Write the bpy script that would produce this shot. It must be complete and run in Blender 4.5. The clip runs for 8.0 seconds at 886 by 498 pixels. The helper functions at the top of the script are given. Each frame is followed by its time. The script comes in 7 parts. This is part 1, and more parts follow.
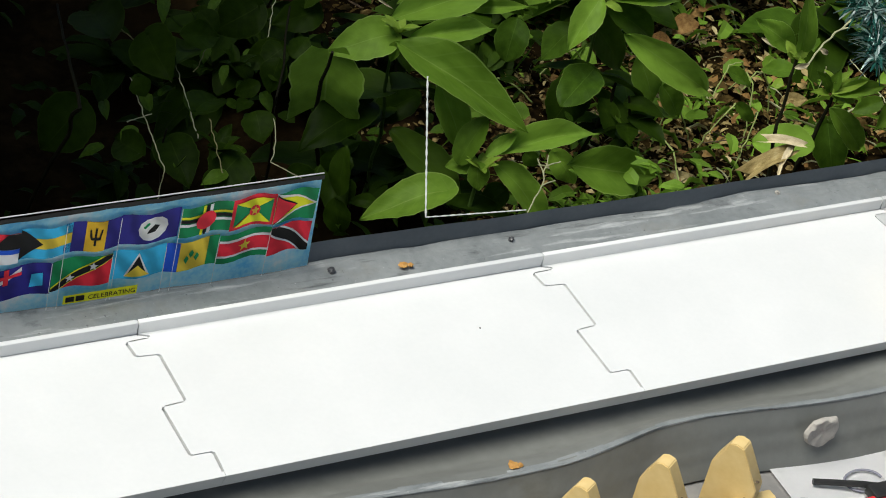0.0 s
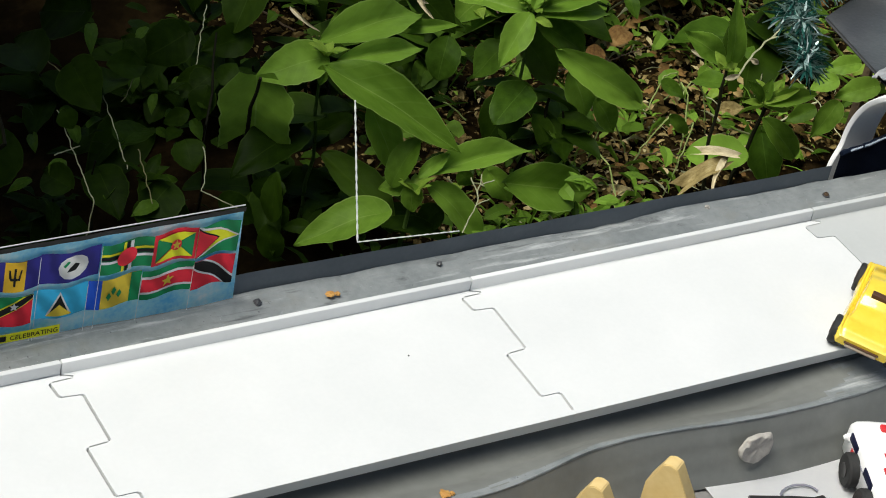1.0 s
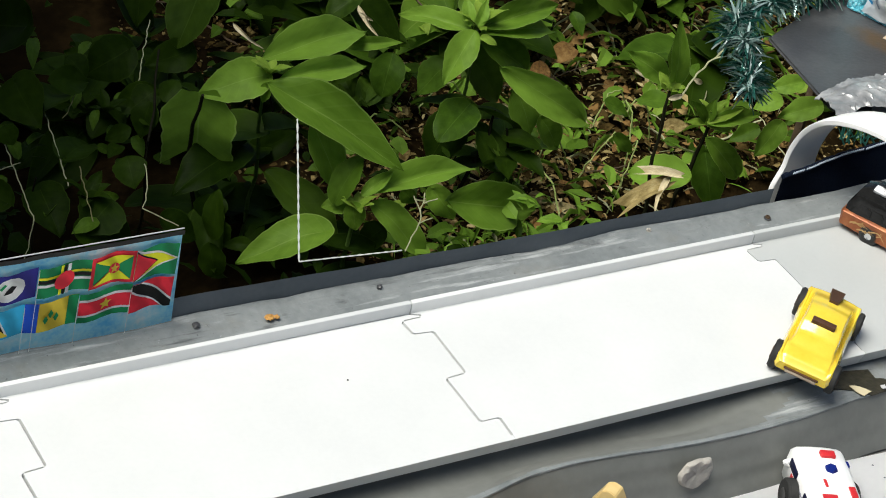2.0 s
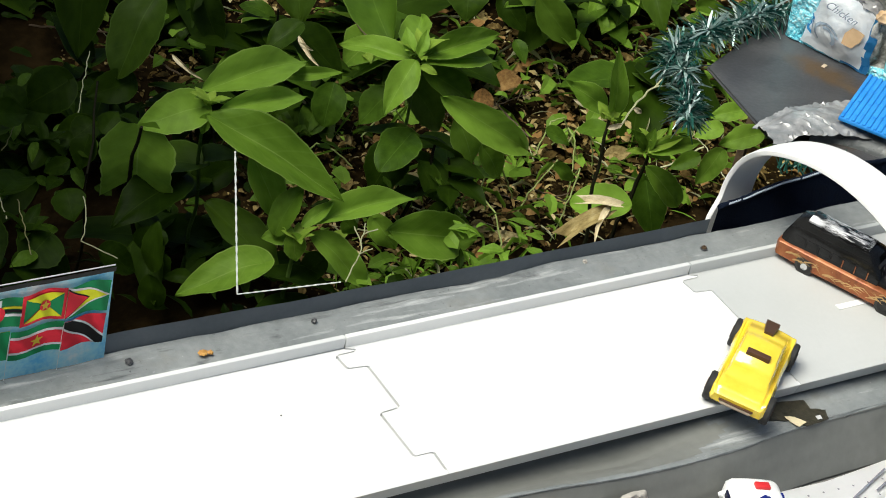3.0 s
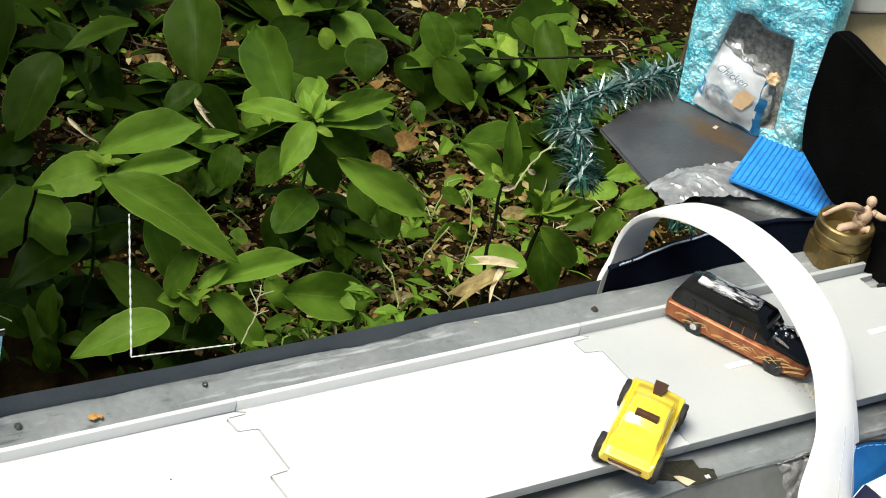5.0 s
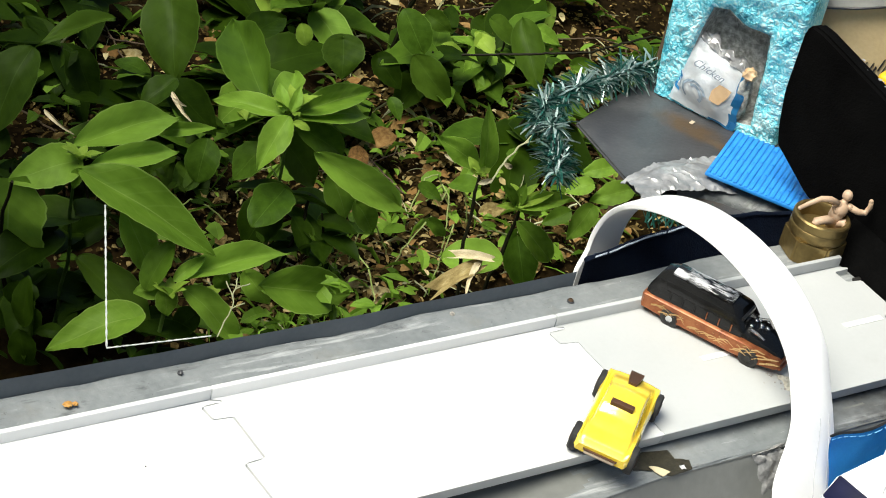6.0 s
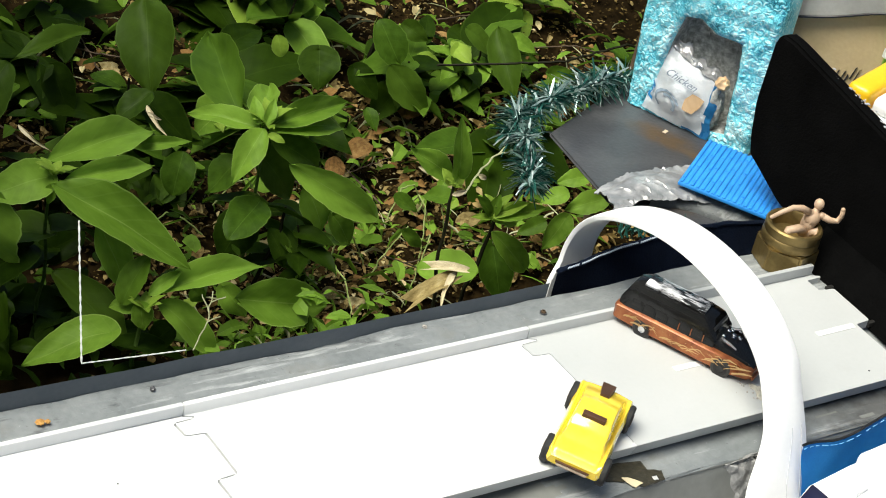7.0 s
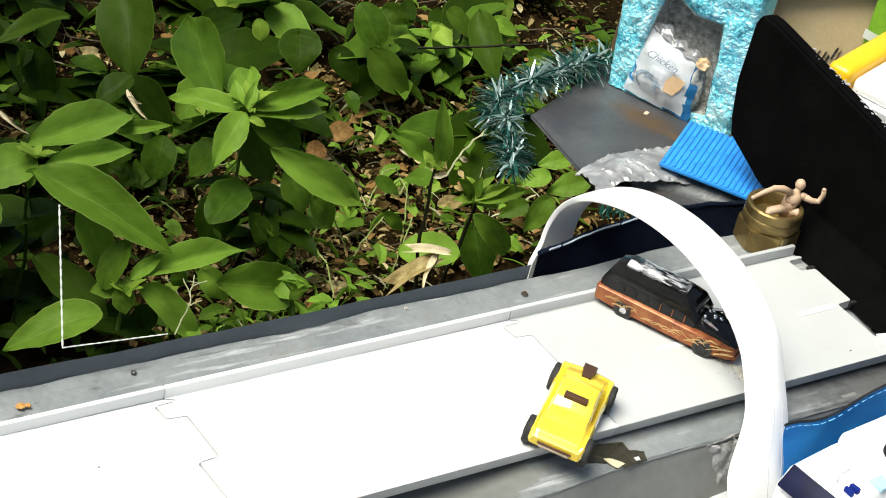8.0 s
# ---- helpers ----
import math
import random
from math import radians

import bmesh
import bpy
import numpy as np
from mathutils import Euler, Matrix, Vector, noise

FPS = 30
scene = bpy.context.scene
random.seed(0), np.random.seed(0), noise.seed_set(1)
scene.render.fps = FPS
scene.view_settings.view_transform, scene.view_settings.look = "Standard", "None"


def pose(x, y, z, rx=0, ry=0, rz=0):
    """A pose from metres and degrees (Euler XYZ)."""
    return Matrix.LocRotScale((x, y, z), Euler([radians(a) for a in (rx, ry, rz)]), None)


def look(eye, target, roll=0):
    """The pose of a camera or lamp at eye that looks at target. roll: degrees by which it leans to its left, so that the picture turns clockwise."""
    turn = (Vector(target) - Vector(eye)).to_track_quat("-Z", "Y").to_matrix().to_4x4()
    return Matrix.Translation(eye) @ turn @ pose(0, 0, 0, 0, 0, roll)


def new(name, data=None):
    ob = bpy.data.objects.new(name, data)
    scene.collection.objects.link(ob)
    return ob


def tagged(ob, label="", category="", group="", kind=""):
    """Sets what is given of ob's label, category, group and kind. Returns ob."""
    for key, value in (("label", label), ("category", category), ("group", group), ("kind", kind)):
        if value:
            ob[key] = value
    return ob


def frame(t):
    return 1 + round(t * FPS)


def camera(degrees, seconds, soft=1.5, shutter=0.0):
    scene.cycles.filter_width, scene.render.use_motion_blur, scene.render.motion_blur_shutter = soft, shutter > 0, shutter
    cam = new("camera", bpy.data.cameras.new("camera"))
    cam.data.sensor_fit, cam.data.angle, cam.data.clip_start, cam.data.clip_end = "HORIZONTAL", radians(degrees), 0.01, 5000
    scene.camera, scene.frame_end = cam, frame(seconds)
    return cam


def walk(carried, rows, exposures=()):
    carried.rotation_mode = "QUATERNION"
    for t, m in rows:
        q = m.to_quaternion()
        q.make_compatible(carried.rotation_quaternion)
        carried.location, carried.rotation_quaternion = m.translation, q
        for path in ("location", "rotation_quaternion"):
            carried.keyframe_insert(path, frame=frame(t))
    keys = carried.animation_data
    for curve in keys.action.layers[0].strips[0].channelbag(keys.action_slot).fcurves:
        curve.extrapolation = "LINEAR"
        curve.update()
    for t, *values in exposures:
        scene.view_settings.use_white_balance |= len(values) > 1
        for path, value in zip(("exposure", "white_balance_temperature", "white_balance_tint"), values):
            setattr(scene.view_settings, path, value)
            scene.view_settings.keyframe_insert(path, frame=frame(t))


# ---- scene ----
EXPOSURES = [(0.0, 0.07, 6400, 5), (1.5, 0.08, 6400, 5), (3.0, 0.27, 6550, 4), (4.0, 0.38, 6600, 4), (4.7, 0.42, 6600, 4), (6.0, 0.56, 6600, 4), (6.5, 0.46, 6600, 4), (7.0, 0.50, 6600, 4), (8.0, 0.62, 6600, 4)]
cam = camera(21.14, 8.0, soft=1.0)
# seconds, eye, heading to the left of +y, tilt, lean
PATH = [
    (0.0, -0.5633, -0.6478, 0.6322, -36.036, -35.568, 13.807),
    (0.5, -0.5494, -0.6502, 0.6351, -36.130, -35.402, 12.424),
    (1.0, -0.5439, -0.6451, 0.6366, -37.057, -35.161, 12.518),
    (1.5, -0.5388, -0.6416, 0.6386, -37.841, -34.979, 12.942),
    (1.7, -0.5381, -0.6393, 0.6404, -38.138, -34.995, 13.300),
    (2.8, -0.5286, -0.6417, 0.6474, -39.185, -34.212, 13.866),
    (3.0, -0.5251, -0.6417, 0.6498, -39.438, -34.130, 13.810),
    (3.5, -0.5217, -0.6433, 0.6532, -39.958, -33.631, 13.828),
    (4.0, -0.5200, -0.6463, 0.6552, -40.337, -33.230, 13.924),
    (4.5, -0.5199, -0.6490, 0.6576, -40.880, -32.800, 14.328),
    (4.7, -0.5198, -0.6496, 0.6587, -41.164, -32.575, 14.438),
    (5.8, -0.5196, -0.6530, 0.6522, -41.975, -31.951, 15.138),
    (6.0, -0.5204, -0.6554, 0.6511, -42.022, -31.963, 15.184),
    (6.5, -0.5177, -0.6553, 0.6581, -42.243, -32.210, 14.908),
    (7.0, -0.5145, -0.6591, 0.6591, -42.306, -31.840, 14.788),
    (7.3, -0.5135, -0.6590, 0.6569, -42.487, -31.668, 14.744),
    (7.5, -0.5127, -0.6589, 0.6554, -42.820, -32.047, 14.714),
    (8.0, -0.5127, -0.6602, 0.6570, -42.842, -32.070, 14.778),
]
walk(cam, [(t, look((x, y, z), (x - math.sin(radians(h)) * math.cos(radians(v)), y + math.cos(radians(h)) * math.cos(radians(v)), z + math.sin(radians(v))), r)) for t, x, y, z, h, v, r in PATH], EXPOSURES)

# ---- world and sun ----
SUN_EL, SUN_AZ = 62.0, 272.0
world = bpy.data.worlds.new("sky")
scene.world = world
world.use_nodes = True
wn = world.node_tree
sky = wn.nodes.new("ShaderNodeTexSky")
sky.sky_type = "NISHITA"
sky.sun_disc = False
sky.sun_elevation = radians(SUN_EL)
sky.sun_rotation = radians(SUN_AZ)
sky.dust_density = 4.0
wn.nodes["Background"].inputs["Strength"].default_value = 0.075
wn.links.new(sky.outputs[0], wn.nodes["Background"].inputs["Color"])
sun = new("sun", bpy.data.lights.new("sun", "SUN"))
sun.data.energy = 3.75
sun.data.angle = radians(38)
sun.data.color = (1.0, 0.96, 0.9)
sun.matrix_world = look((0, 0, 3), (-math.sin(radians(SUN_AZ)) * 3 / math.tan(radians(SUN_EL)), -math.cos(radians(SUN_AZ)) * 3 / math.tan(radians(SUN_EL)), 0))

# ---- materials ----


def material(name, colours, rough=0.5, metal=0.0, size=40.0, bump=0.15, grain=400.0, spread=0.5, coat=0.0, spec=0.5, per_piece=0.0):
    """A surface whose colour wanders between the given ones (coarse stains and fine grain), with fine relief."""
    m = bpy.data.materials.new(name)
    m.use_nodes = True
    n, link = m.node_tree.nodes, m.node_tree.links.new
    p = n["Principled BSDF"]
    p.inputs["Metallic"].default_value = metal
    p.inputs["Coat Weight"].default_value = coat
    p.inputs["Specular IOR Level"].default_value = spec
    tc = n.new("ShaderNodeTexCoord")
    big, fine = n.new("ShaderNodeTexNoise"), n.new("ShaderNodeTexNoise")
    big.inputs["Scale"].default_value, big.inputs["Detail"].default_value, big.inputs["Roughness"].default_value = size, 6, 0.62
    fine.inputs["Scale"].default_value, fine.inputs["Detail"].default_value = grain, 4
    link(tc.outputs["Object"], big.inputs["Vector"])
    link(tc.outputs["Object"], fine.inputs["Vector"])
    mix = n.new("ShaderNodeMath")
    mix.operation = "MULTIPLY_ADD"
    mix.inputs[1].default_value, mix.inputs[2].default_value = 0.3, -0.15
    link(fine.outputs["Fac"], mix.inputs[0])
    add = n.new("ShaderNodeMath")
    link(big.outputs["Fac"], add.inputs[0])
    link(mix.outputs[0], add.inputs[1])
    last = add
    if per_piece:
        info = n.new("ShaderNodeObjectInfo")
        shift = n.new("ShaderNodeMath")
        shift.operation = "MULTIPLY_ADD"
        shift.inputs[1].default_value, shift.inputs[2].default_value = per_piece, -per_piece / 2
        island, both = n.new("ShaderNodeNewGeometry"), n.new("ShaderNodeMath")
        link(info.outputs["Random"], both.inputs[0])
        link(island.outputs["Random Per Island"], both.inputs[1])
        turn = n.new("ShaderNodeMath")
        turn.operation = "FRACT"
        link(both.outputs[0], turn.inputs[0])
        link(turn.outputs[0], shift.inputs[0])
        last = n.new("ShaderNodeMath")
        link(add.outputs[0], last.inputs[0])
        link(shift.outputs[0], last.inputs[1])
    ramp = n.new("ShaderNodeValToRGB")
    e = ramp.color_ramp.elements
    lo, hi = 0.5 - spread / 2, 0.5 + spread / 2
    for k, c in enumerate(colours):
        at = lo + (hi - lo) * k / max(1, len(colours) - 1)
        el = e[k] if k < 2 else e.new(at)
        el.position, el.color = at, (*c, 1)
    if len(colours) == 1:
        e[1].color = (*colours[0], 1)
    link(last.outputs[0], ramp.inputs["Fac"])
    link(ramp.outputs["Color"], p.inputs["Base Color"])
    rr = n.new("ShaderNodeMapRange")
    rr.inputs["To Min"].default_value, rr.inputs["To Max"].default_value = max(0.03, rough - 0.12), min(1, rough + 0.12)
    link(big.outputs["Fac"], rr.inputs["Value"])
    link(rr.outputs["Result"], p.inputs["Roughness"])
    if bump:
        b = n.new("ShaderNodeBump")
        b.inputs["Strength"].default_value, b.inputs["Distance"].default_value = bump, 0.001
        link(fine.outputs["Fac"], b.inputs["Height"])
        link(b.outputs["Normal"], p.inputs["Normal"])
    return m


def leaf_material(name, dark, light, vein, spec=0.10):
    """A leaf: two greens by piece, pale midrib and side veins along its own length, light coming through."""
    m = bpy.data.materials.new(name)
    m.use_nodes = True
    n, link = m.node_tree.nodes, m.node_tree.links.new
    p, out = n["Principled BSDF"], n["Material Output"]
    uv = n.new("ShaderNodeUVMap")
    sep = n.new("ShaderNodeSeparateXYZ")
    link(uv.outputs[0], sep.inputs[0])

    def calc(op, a, b=None, c=None):
        x = n.new("ShaderNodeMath")
        x.operation = op
        for k, v in enumerate((a, b, c)):
            if v is None:
                continue
            if isinstance(v, (int, float)):
                x.inputs[k].default_value = v
            else:
                link(v, x.inputs[k])
        return x.outputs[0]

    side = calc("ABSOLUTE", calc("SUBTRACT", sep.outputs["Y"], 0.5))
    rib = calc("LESS_THAN", side, 0.012)
    # paler margin, painted in for the bright halo along leaf edges
    rim = calc("GREATER_THAN", side, 0.478)
    wave = calc("SINE", calc("MULTIPLY", calc("SUBTRACT", sep.outputs["X"], calc("MULTIPLY", side, 0.45)), 44.0))
    veins = calc("GREATER_THAN", wave, 0.93)
    tone = n.new("ShaderNodeMix")
    tone.data_type = "RGBA"
    info = n.new("ShaderNodeObjectInfo")
    geo = n.new("ShaderNodeNewGeometry")
    both = calc("FRACT", calc("ADD", info.outputs["Random"], geo.outputs["Random Per Island"]))
    tc = n.new("ShaderNodeTexCoord")
    blot = n.new("ShaderNodeTexNoise")
    blot.inputs["Scale"].default_value, blot.inputs["Detail"].default_value = 5.0, 5
    link(tc.outputs["Object"], blot.inputs["Vector"])
    fac = calc("MULTIPLY_ADD", blot.outputs["Fac"], 1.1, calc("MULTIPLY_ADD", both, 0.7, -0.40))
    link(fac, tone.inputs[0])
    tone.inputs[6].default_value, tone.inputs[7].default_value = (*dark, 1), (*light, 1)
    pale = n.new("ShaderNodeMix")
    pale.data_type = "RGBA"
    link(calc("MINIMUM", calc("ADD", calc("ADD", calc("MULTIPLY", rib, 0.26), calc("MULTIPLY", rim, 0.42)), calc("MULTIPLY", veins, 0.05)), 0.6), pale.inputs[0])
    link(tone.outputs[2], pale.inputs[6])
    pale.inputs[7].default_value = (*vein, 1)
    link(pale.outputs[2], p.inputs["Base Color"])
    p.inputs["Roughness"].default_value = 0.46
    p.inputs["Specular IOR Level"].default_value = spec
    bump = n.new("ShaderNodeBump")
    bump.inputs["Strength"].default_value, bump.inputs["Distance"].default_value = 0.03, 0.002
    link(calc("ADD", wave, calc("MULTIPLY", blot.outputs["Fac"], 1.5)), bump.inputs["Height"])
    link(bump.outputs["Normal"], p.inputs["Normal"])
    tr = n.new("ShaderNodeBsdfTranslucent")
    link(pale.outputs[2], tr.inputs["Color"])
    mixed = n.new("ShaderNodeMixShader")
    mixed.inputs[0].default_value = 0.32
    link(p.outputs[0], mixed.inputs[1])
    link(tr.outputs[0], mixed.inputs[2])
    link(mixed.outputs[0], out.inputs["Surface"])
    return m


def stain(m, colour, scale, lo, hi, stretch=1.0):
    """Adds patches of another colour to a surface, with a shape of their own."""
    n, link = m.node_tree.nodes, m.node_tree.links.new
    p = n["Principled BSDF"]
    old = p.inputs["Base Color"].links[0].from_socket
    tc = n.new("ShaderNodeTexCoord")
    patch = n.new("ShaderNodeTexNoise")
    patch.inputs["Scale"].default_value, patch.inputs["Detail"].default_value, patch.inputs["Roughness"].default_value = scale, 8, 0.65
    mp = n.new("ShaderNodeMapping")
    mp.inputs["Scale"].default_value = (stretch, 1, 1)
    link(tc.outputs["Object"], mp.inputs["Vector"])
    link(mp.outputs["Vector"], patch.inputs["Vector"])
    rng_node = n.new("ShaderNodeMapRange")
    rng_node.inputs["From Min"].default_value, rng_node.inputs["From Max"].default_value = lo, hi
    link(patch.outputs["Fac"], rng_node.inputs["Value"])
    mix = n.new("ShaderNodeMix")
    mix.data_type = "RGBA"
    link(rng_node.outputs["Result"], mix.inputs[0])
    link(old, mix.inputs[6])
    mix.inputs[7].default_value = (*colour, 1)
    link(mix.outputs[2], p.inputs["Base Color"])
    return m


def spot(m, colour, centre, radii, turn, strength=0.85):
    """A soft-edged patch of another colour at one place on a surface, broken up by fine noise."""
    n, link = m.node_tree.nodes, m.node_tree.links.new
    p = n["Principled BSDF"]
    old = p.inputs["Base Color"].links[0].from_socket
    tc, mp, grad, noise = n.new("ShaderNodeTexCoord"), n.new("ShaderNodeMapping"), n.new("ShaderNodeTexGradient"), n.new("ShaderNodeTexNoise")
    mp.vector_type = "TEXTURE"
    mp.inputs["Location"].default_value = centre
    mp.inputs["Rotation"].default_value = (0, 0, radians(turn))
    mp.inputs["Scale"].default_value = radii
    grad.gradient_type = "SPHERICAL"
    noise.inputs["Scale"].default_value, noise.inputs["Detail"].default_value = 130.0, 6
    link(tc.outputs["Object"], mp.inputs["Vector"])
    link(mp.outputs["Vector"], grad.inputs["Vector"])
    link(tc.outputs["Object"], noise.inputs["Vector"])
    mul = n.new("ShaderNodeMath")
    mul.operation = "MULTIPLY"
    link(grad.outputs["Fac"], mul.inputs[0])
    link(noise.outputs["Fac"], mul.inputs[1])
    rr = n.new("ShaderNodeMapRange")
    rr.inputs["From Min"].default_value, rr.inputs["From Max"].default_value = 0.06, 0.36
    rr.inputs["To Max"].default_value = strength
    link(mul.outputs[0], rr.inputs["Value"])
    mix = n.new("ShaderNodeMix")
    mix.data_type = "RGBA"
    link(rr.outputs["Result"], mix.inputs[0])
    link(old, mix.inputs[6])
    mix.inputs[7].default_value = (*colour, 1)
    link(mix.outputs[2], p.inputs["Base Color"])
    return m


def crumpled_paint(name, stops, scale):
    """Paint over crumpled foam: pale raised flakes with highlights painted in, divided by dark wandering creases."""
    m = bpy.data.materials.new(name)
    m.use_nodes = True
    n, link = m.node_tree.nodes, m.node_tree.links.new
    p = n["Principled BSDF"]
    p.inputs["Roughness"].default_value = 0.5
    tc = n.new("ShaderNodeTexCoord")
    warp = n.new("ShaderNodeTexNoise")
    warp.inputs["Scale"].default_value, warp.inputs["Detail"].default_value = scale * 0.8, 4
    link(tc.outputs["Object"], warp.inputs["Vector"])
    add = n.new("ShaderNodeVectorMath")
    add.operation = "MULTIPLY_ADD"
    add.inputs[1].default_value = (0.009, 0.009, 0.009)
    link(warp.outputs["Color"], add.inputs[0])
    link(tc.outputs["Object"], add.inputs[2])
    cell = n.new("ShaderNodeTexVoronoi")
    cell.feature = "DISTANCE_TO_EDGE"
    cell.inputs["Scale"].default_value = scale
    link(add.outputs[0], cell.inputs["Vector"])
    broad = n.new("ShaderNodeTexNoise")
    broad.inputs["Scale"].default_value, broad.inputs["Detail"].default_value = 45.0, 5
    link(tc.outputs["Object"], broad.inputs["Vector"])
    sum_ = n.new("ShaderNodeMath")
    sum_.operation = "MULTIPLY_ADD"
    sum_.inputs[1].default_value = 0.9
    shift = n.new("ShaderNodeMath")
    shift.operation = "MULTIPLY_ADD"
    shift.inputs[1].default_value, shift.inputs[2].default_value = 0.9, -0.30
    link(broad.outputs["Fac"], shift.inputs[0])
    link(cell.outputs["Distance"], sum_.inputs[0])
    link(shift.outputs[0], sum_.inputs[2])
    ramp = n.new("ShaderNodeValToRGB")
    e = ramp.color_ramp.elements
    for k, (at, c) in enumerate(stops):
        el = e[k] if k < 2 else e.new(at)
        el.position, el.color = at, (*c, 1)
    link(sum_.outputs[0], ramp.inputs["Fac"])
    link(ramp.outputs["Color"], p.inputs["Base Color"])
    bump = n.new("ShaderNodeBump")
    bump.inputs["Strength"].default_value, bump.inputs["Distance"].default_value = 0.9, 0.002
    link(cell.outputs["Distance"], bump.inputs["Height"])
    link(bump.outputs["Normal"], p.inputs["Normal"])
    return m


WHITE_TRACK = material("white_track_plastic", [(0.66, 0.67, 0.665), (0.71, 0.715, 0.71)], 0.45, size=18, bump=0.04, spread=0.4)
GREY_TRACK = material("grey_track_plastic", [(0.455, 0.47, 0.463), (0.505, 0.517, 0.512)], 0.45, size=14, bump=0.05, spread=0.5)
ROAD_WHITE = material("white_road_marking", [(0.8, 0.8, 0.79), (0.88, 0.88, 0.87)], 0.5, bump=0.03)
LEDGE_GREY = material("grey_ledge_coating", [(0.12, 0.134, 0.137), (0.205, 0.221, 0.223), (0.29, 0.305, 0.307)], 0.46, size=14, bump=0.55, grain=240, spread=0.5)
# Front face's own tone: greenish, and set apart to suit the light it gets.
FASCIA = material("greenish_grey_fascia", [(0.12, 0.124, 0.115), (0.165, 0.17, 0.158), (0.215, 0.222, 0.208)], 0.45, size=9, bump=0.10, grain=200, spread=0.6)
SLATE_METAL = material("slate_metal_strip", [(0.17, 0.195, 0.22), (0.25, 0.275, 0.30)], 0.45, size=20, bump=0.12, spread=0.5)
PUTTY = material("dried_putty", [(0.30, 0.28, 0.25), (0.50, 0.47, 0.42)], 0.85, size=160, bump=0.6, grain=500)
CONCRETE = material("old_concrete", [(0.16, 0.155, 0.15), (0.30, 0.29, 0.27)], 0.9, size=14, bump=0.5, grain=160)
PAPER = material("white_paper", [(0.84, 0.84, 0.86), (0.92, 0.92, 0.92)], 0.8, size=12, bump=0.04)
INK_GREY = material("grey_ink", [(0.16, 0.16, 0.2), (0.25, 0.25, 0.3)], 0.8, bump=0)
# Soil brown set near black, taking in the deep shade under shrubs.
SOIL = material("shade_dark_soil", [(0.003, 0.0022, 0.001), (0.012, 0.0078, 0.003), (0.038, 0.024, 0.009)], 0.95, size=16, bump=0.9, grain=140, spread=0.5, spec=0.02)
LITTER = material("dry_leaf_litter", [(0.008, 0.0055, 0.0015), (0.035, 0.023, 0.007), (0.085, 0.058, 0.019), (0.30, 0.225, 0.09)], 0.9, size=60, bump=0.4, spread=0.55, spec=0.03, per_piece=0.55)
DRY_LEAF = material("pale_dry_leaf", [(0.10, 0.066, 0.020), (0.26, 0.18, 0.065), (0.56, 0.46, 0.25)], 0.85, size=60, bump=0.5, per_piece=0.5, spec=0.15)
CREAM_LEAF = material("bleached_dry_leaf", [(0.40, 0.33, 0.18), (0.74, 0.66, 0.46)], 0.85, size=4, bump=0.5, grain=30, spec=0.1)
TWIG = material("brown_twig", [(0.05, 0.032, 0.02), (0.13, 0.09, 0.05)], 0.85, size=80, bump=0.6)
STEM_GREEN = material("green_stem", [(0.03, 0.06, 0.01), (0.08, 0.14, 0.03)], 0.6, size=60, bump=0.3, spec=0.1)
STEM_DARK = material("dark_plant_stem", [(0.006, 0.006, 0.003), (0.020, 0.020, 0.010)], 0.6, size=60, bump=0.3, spec=0.08)
STRAW = material("dry_straw_stalk", [(0.30, 0.31, 0.17), (0.50, 0.51, 0.31)], 0.8, size=60, bump=0.3)
OLIVE_STALK = material("olive_dry_stalk", [(0.13, 0.13, 0.045), (0.27, 0.26, 0.11)], 0.8, size=60, bump=0.3)
STRING = material("white_twisted_string", [(0.62, 0.66, 0.60), (0.80, 0.82, 0.78)], 0.8, size=200, bump=0.5)
LEAF = leaf_material("broad_green_leaf", (0.098, 0.190, 0.016), (0.225, 0.388, 0.046), (0.36, 0.50, 0.13))
# Darker copies of the leaf green; their tones paint in shade.
LEAF_MID = leaf_material("half_shade_green_leaf", (0.036, 0.080, 0.006), (0.100, 0.188, 0.018), (0.15, 0.25, 0.04), 0.08)
LEAF_DULL = leaf_material("dim_shade_green_leaf", (0.024, 0.052, 0.004), (0.068, 0.126, 0.012), (0.10, 0.17, 0.03), 0.08)
LEAF_PALE = leaf_material("young_green_leaf", (0.16, 0.27, 0.026), (0.29, 0.42, 0.060), (0.34, 0.46, 0.13))
LEAF_SHADE = leaf_material("full_shade_green_leaf", (0.009, 0.022, 0.0015), (0.030, 0.062, 0.004), (0.05, 0.09, 0.012), 0.05)
YELLOW = material("yellow_toy_plastic", [(0.78, 0.54, 0.03), (0.90, 0.69, 0.07)], 0.24, size=30, bump=0.04, coat=1.0)
BLACK_PLASTIC = material("black_plastic", [(0.008, 0.008, 0.008), (0.025, 0.024, 0.022)], 0.4, size=90, bump=0.15)
BROWN_PLASTIC = material("dark_brown_plastic", [(0.05, 0.022, 0.010), (0.09, 0.04, 0.018)], 0.45, size=90, bump=0.1)
RUBBER = material("black_rubber", [(0.010, 0.010, 0.010), (0.022, 0.022, 0.021)], 0.75, size=120, bump=0.3)
GLOSS_BLACK = material("gloss_black_enamel", [(0.004, 0.004, 0.004), (0.012, 0.012, 0.012)], 0.16, size=60, bump=0.18, grain=140, coat=0.0, spec=0.3)
COPPER = material("copper_brown_enamel", [(0.15, 0.042, 0.014), (0.28, 0.085, 0.028), (0.36, 0.14, 0.05)], 0.34, metal=0.35, size=130, bump=0.1, spread=0.4)
FLAME = material("gold_flame_print", [(0.44, 0.27, 0.10), (0.62, 0.42, 0.19)], 0.4, metal=0.3, bump=0.05)
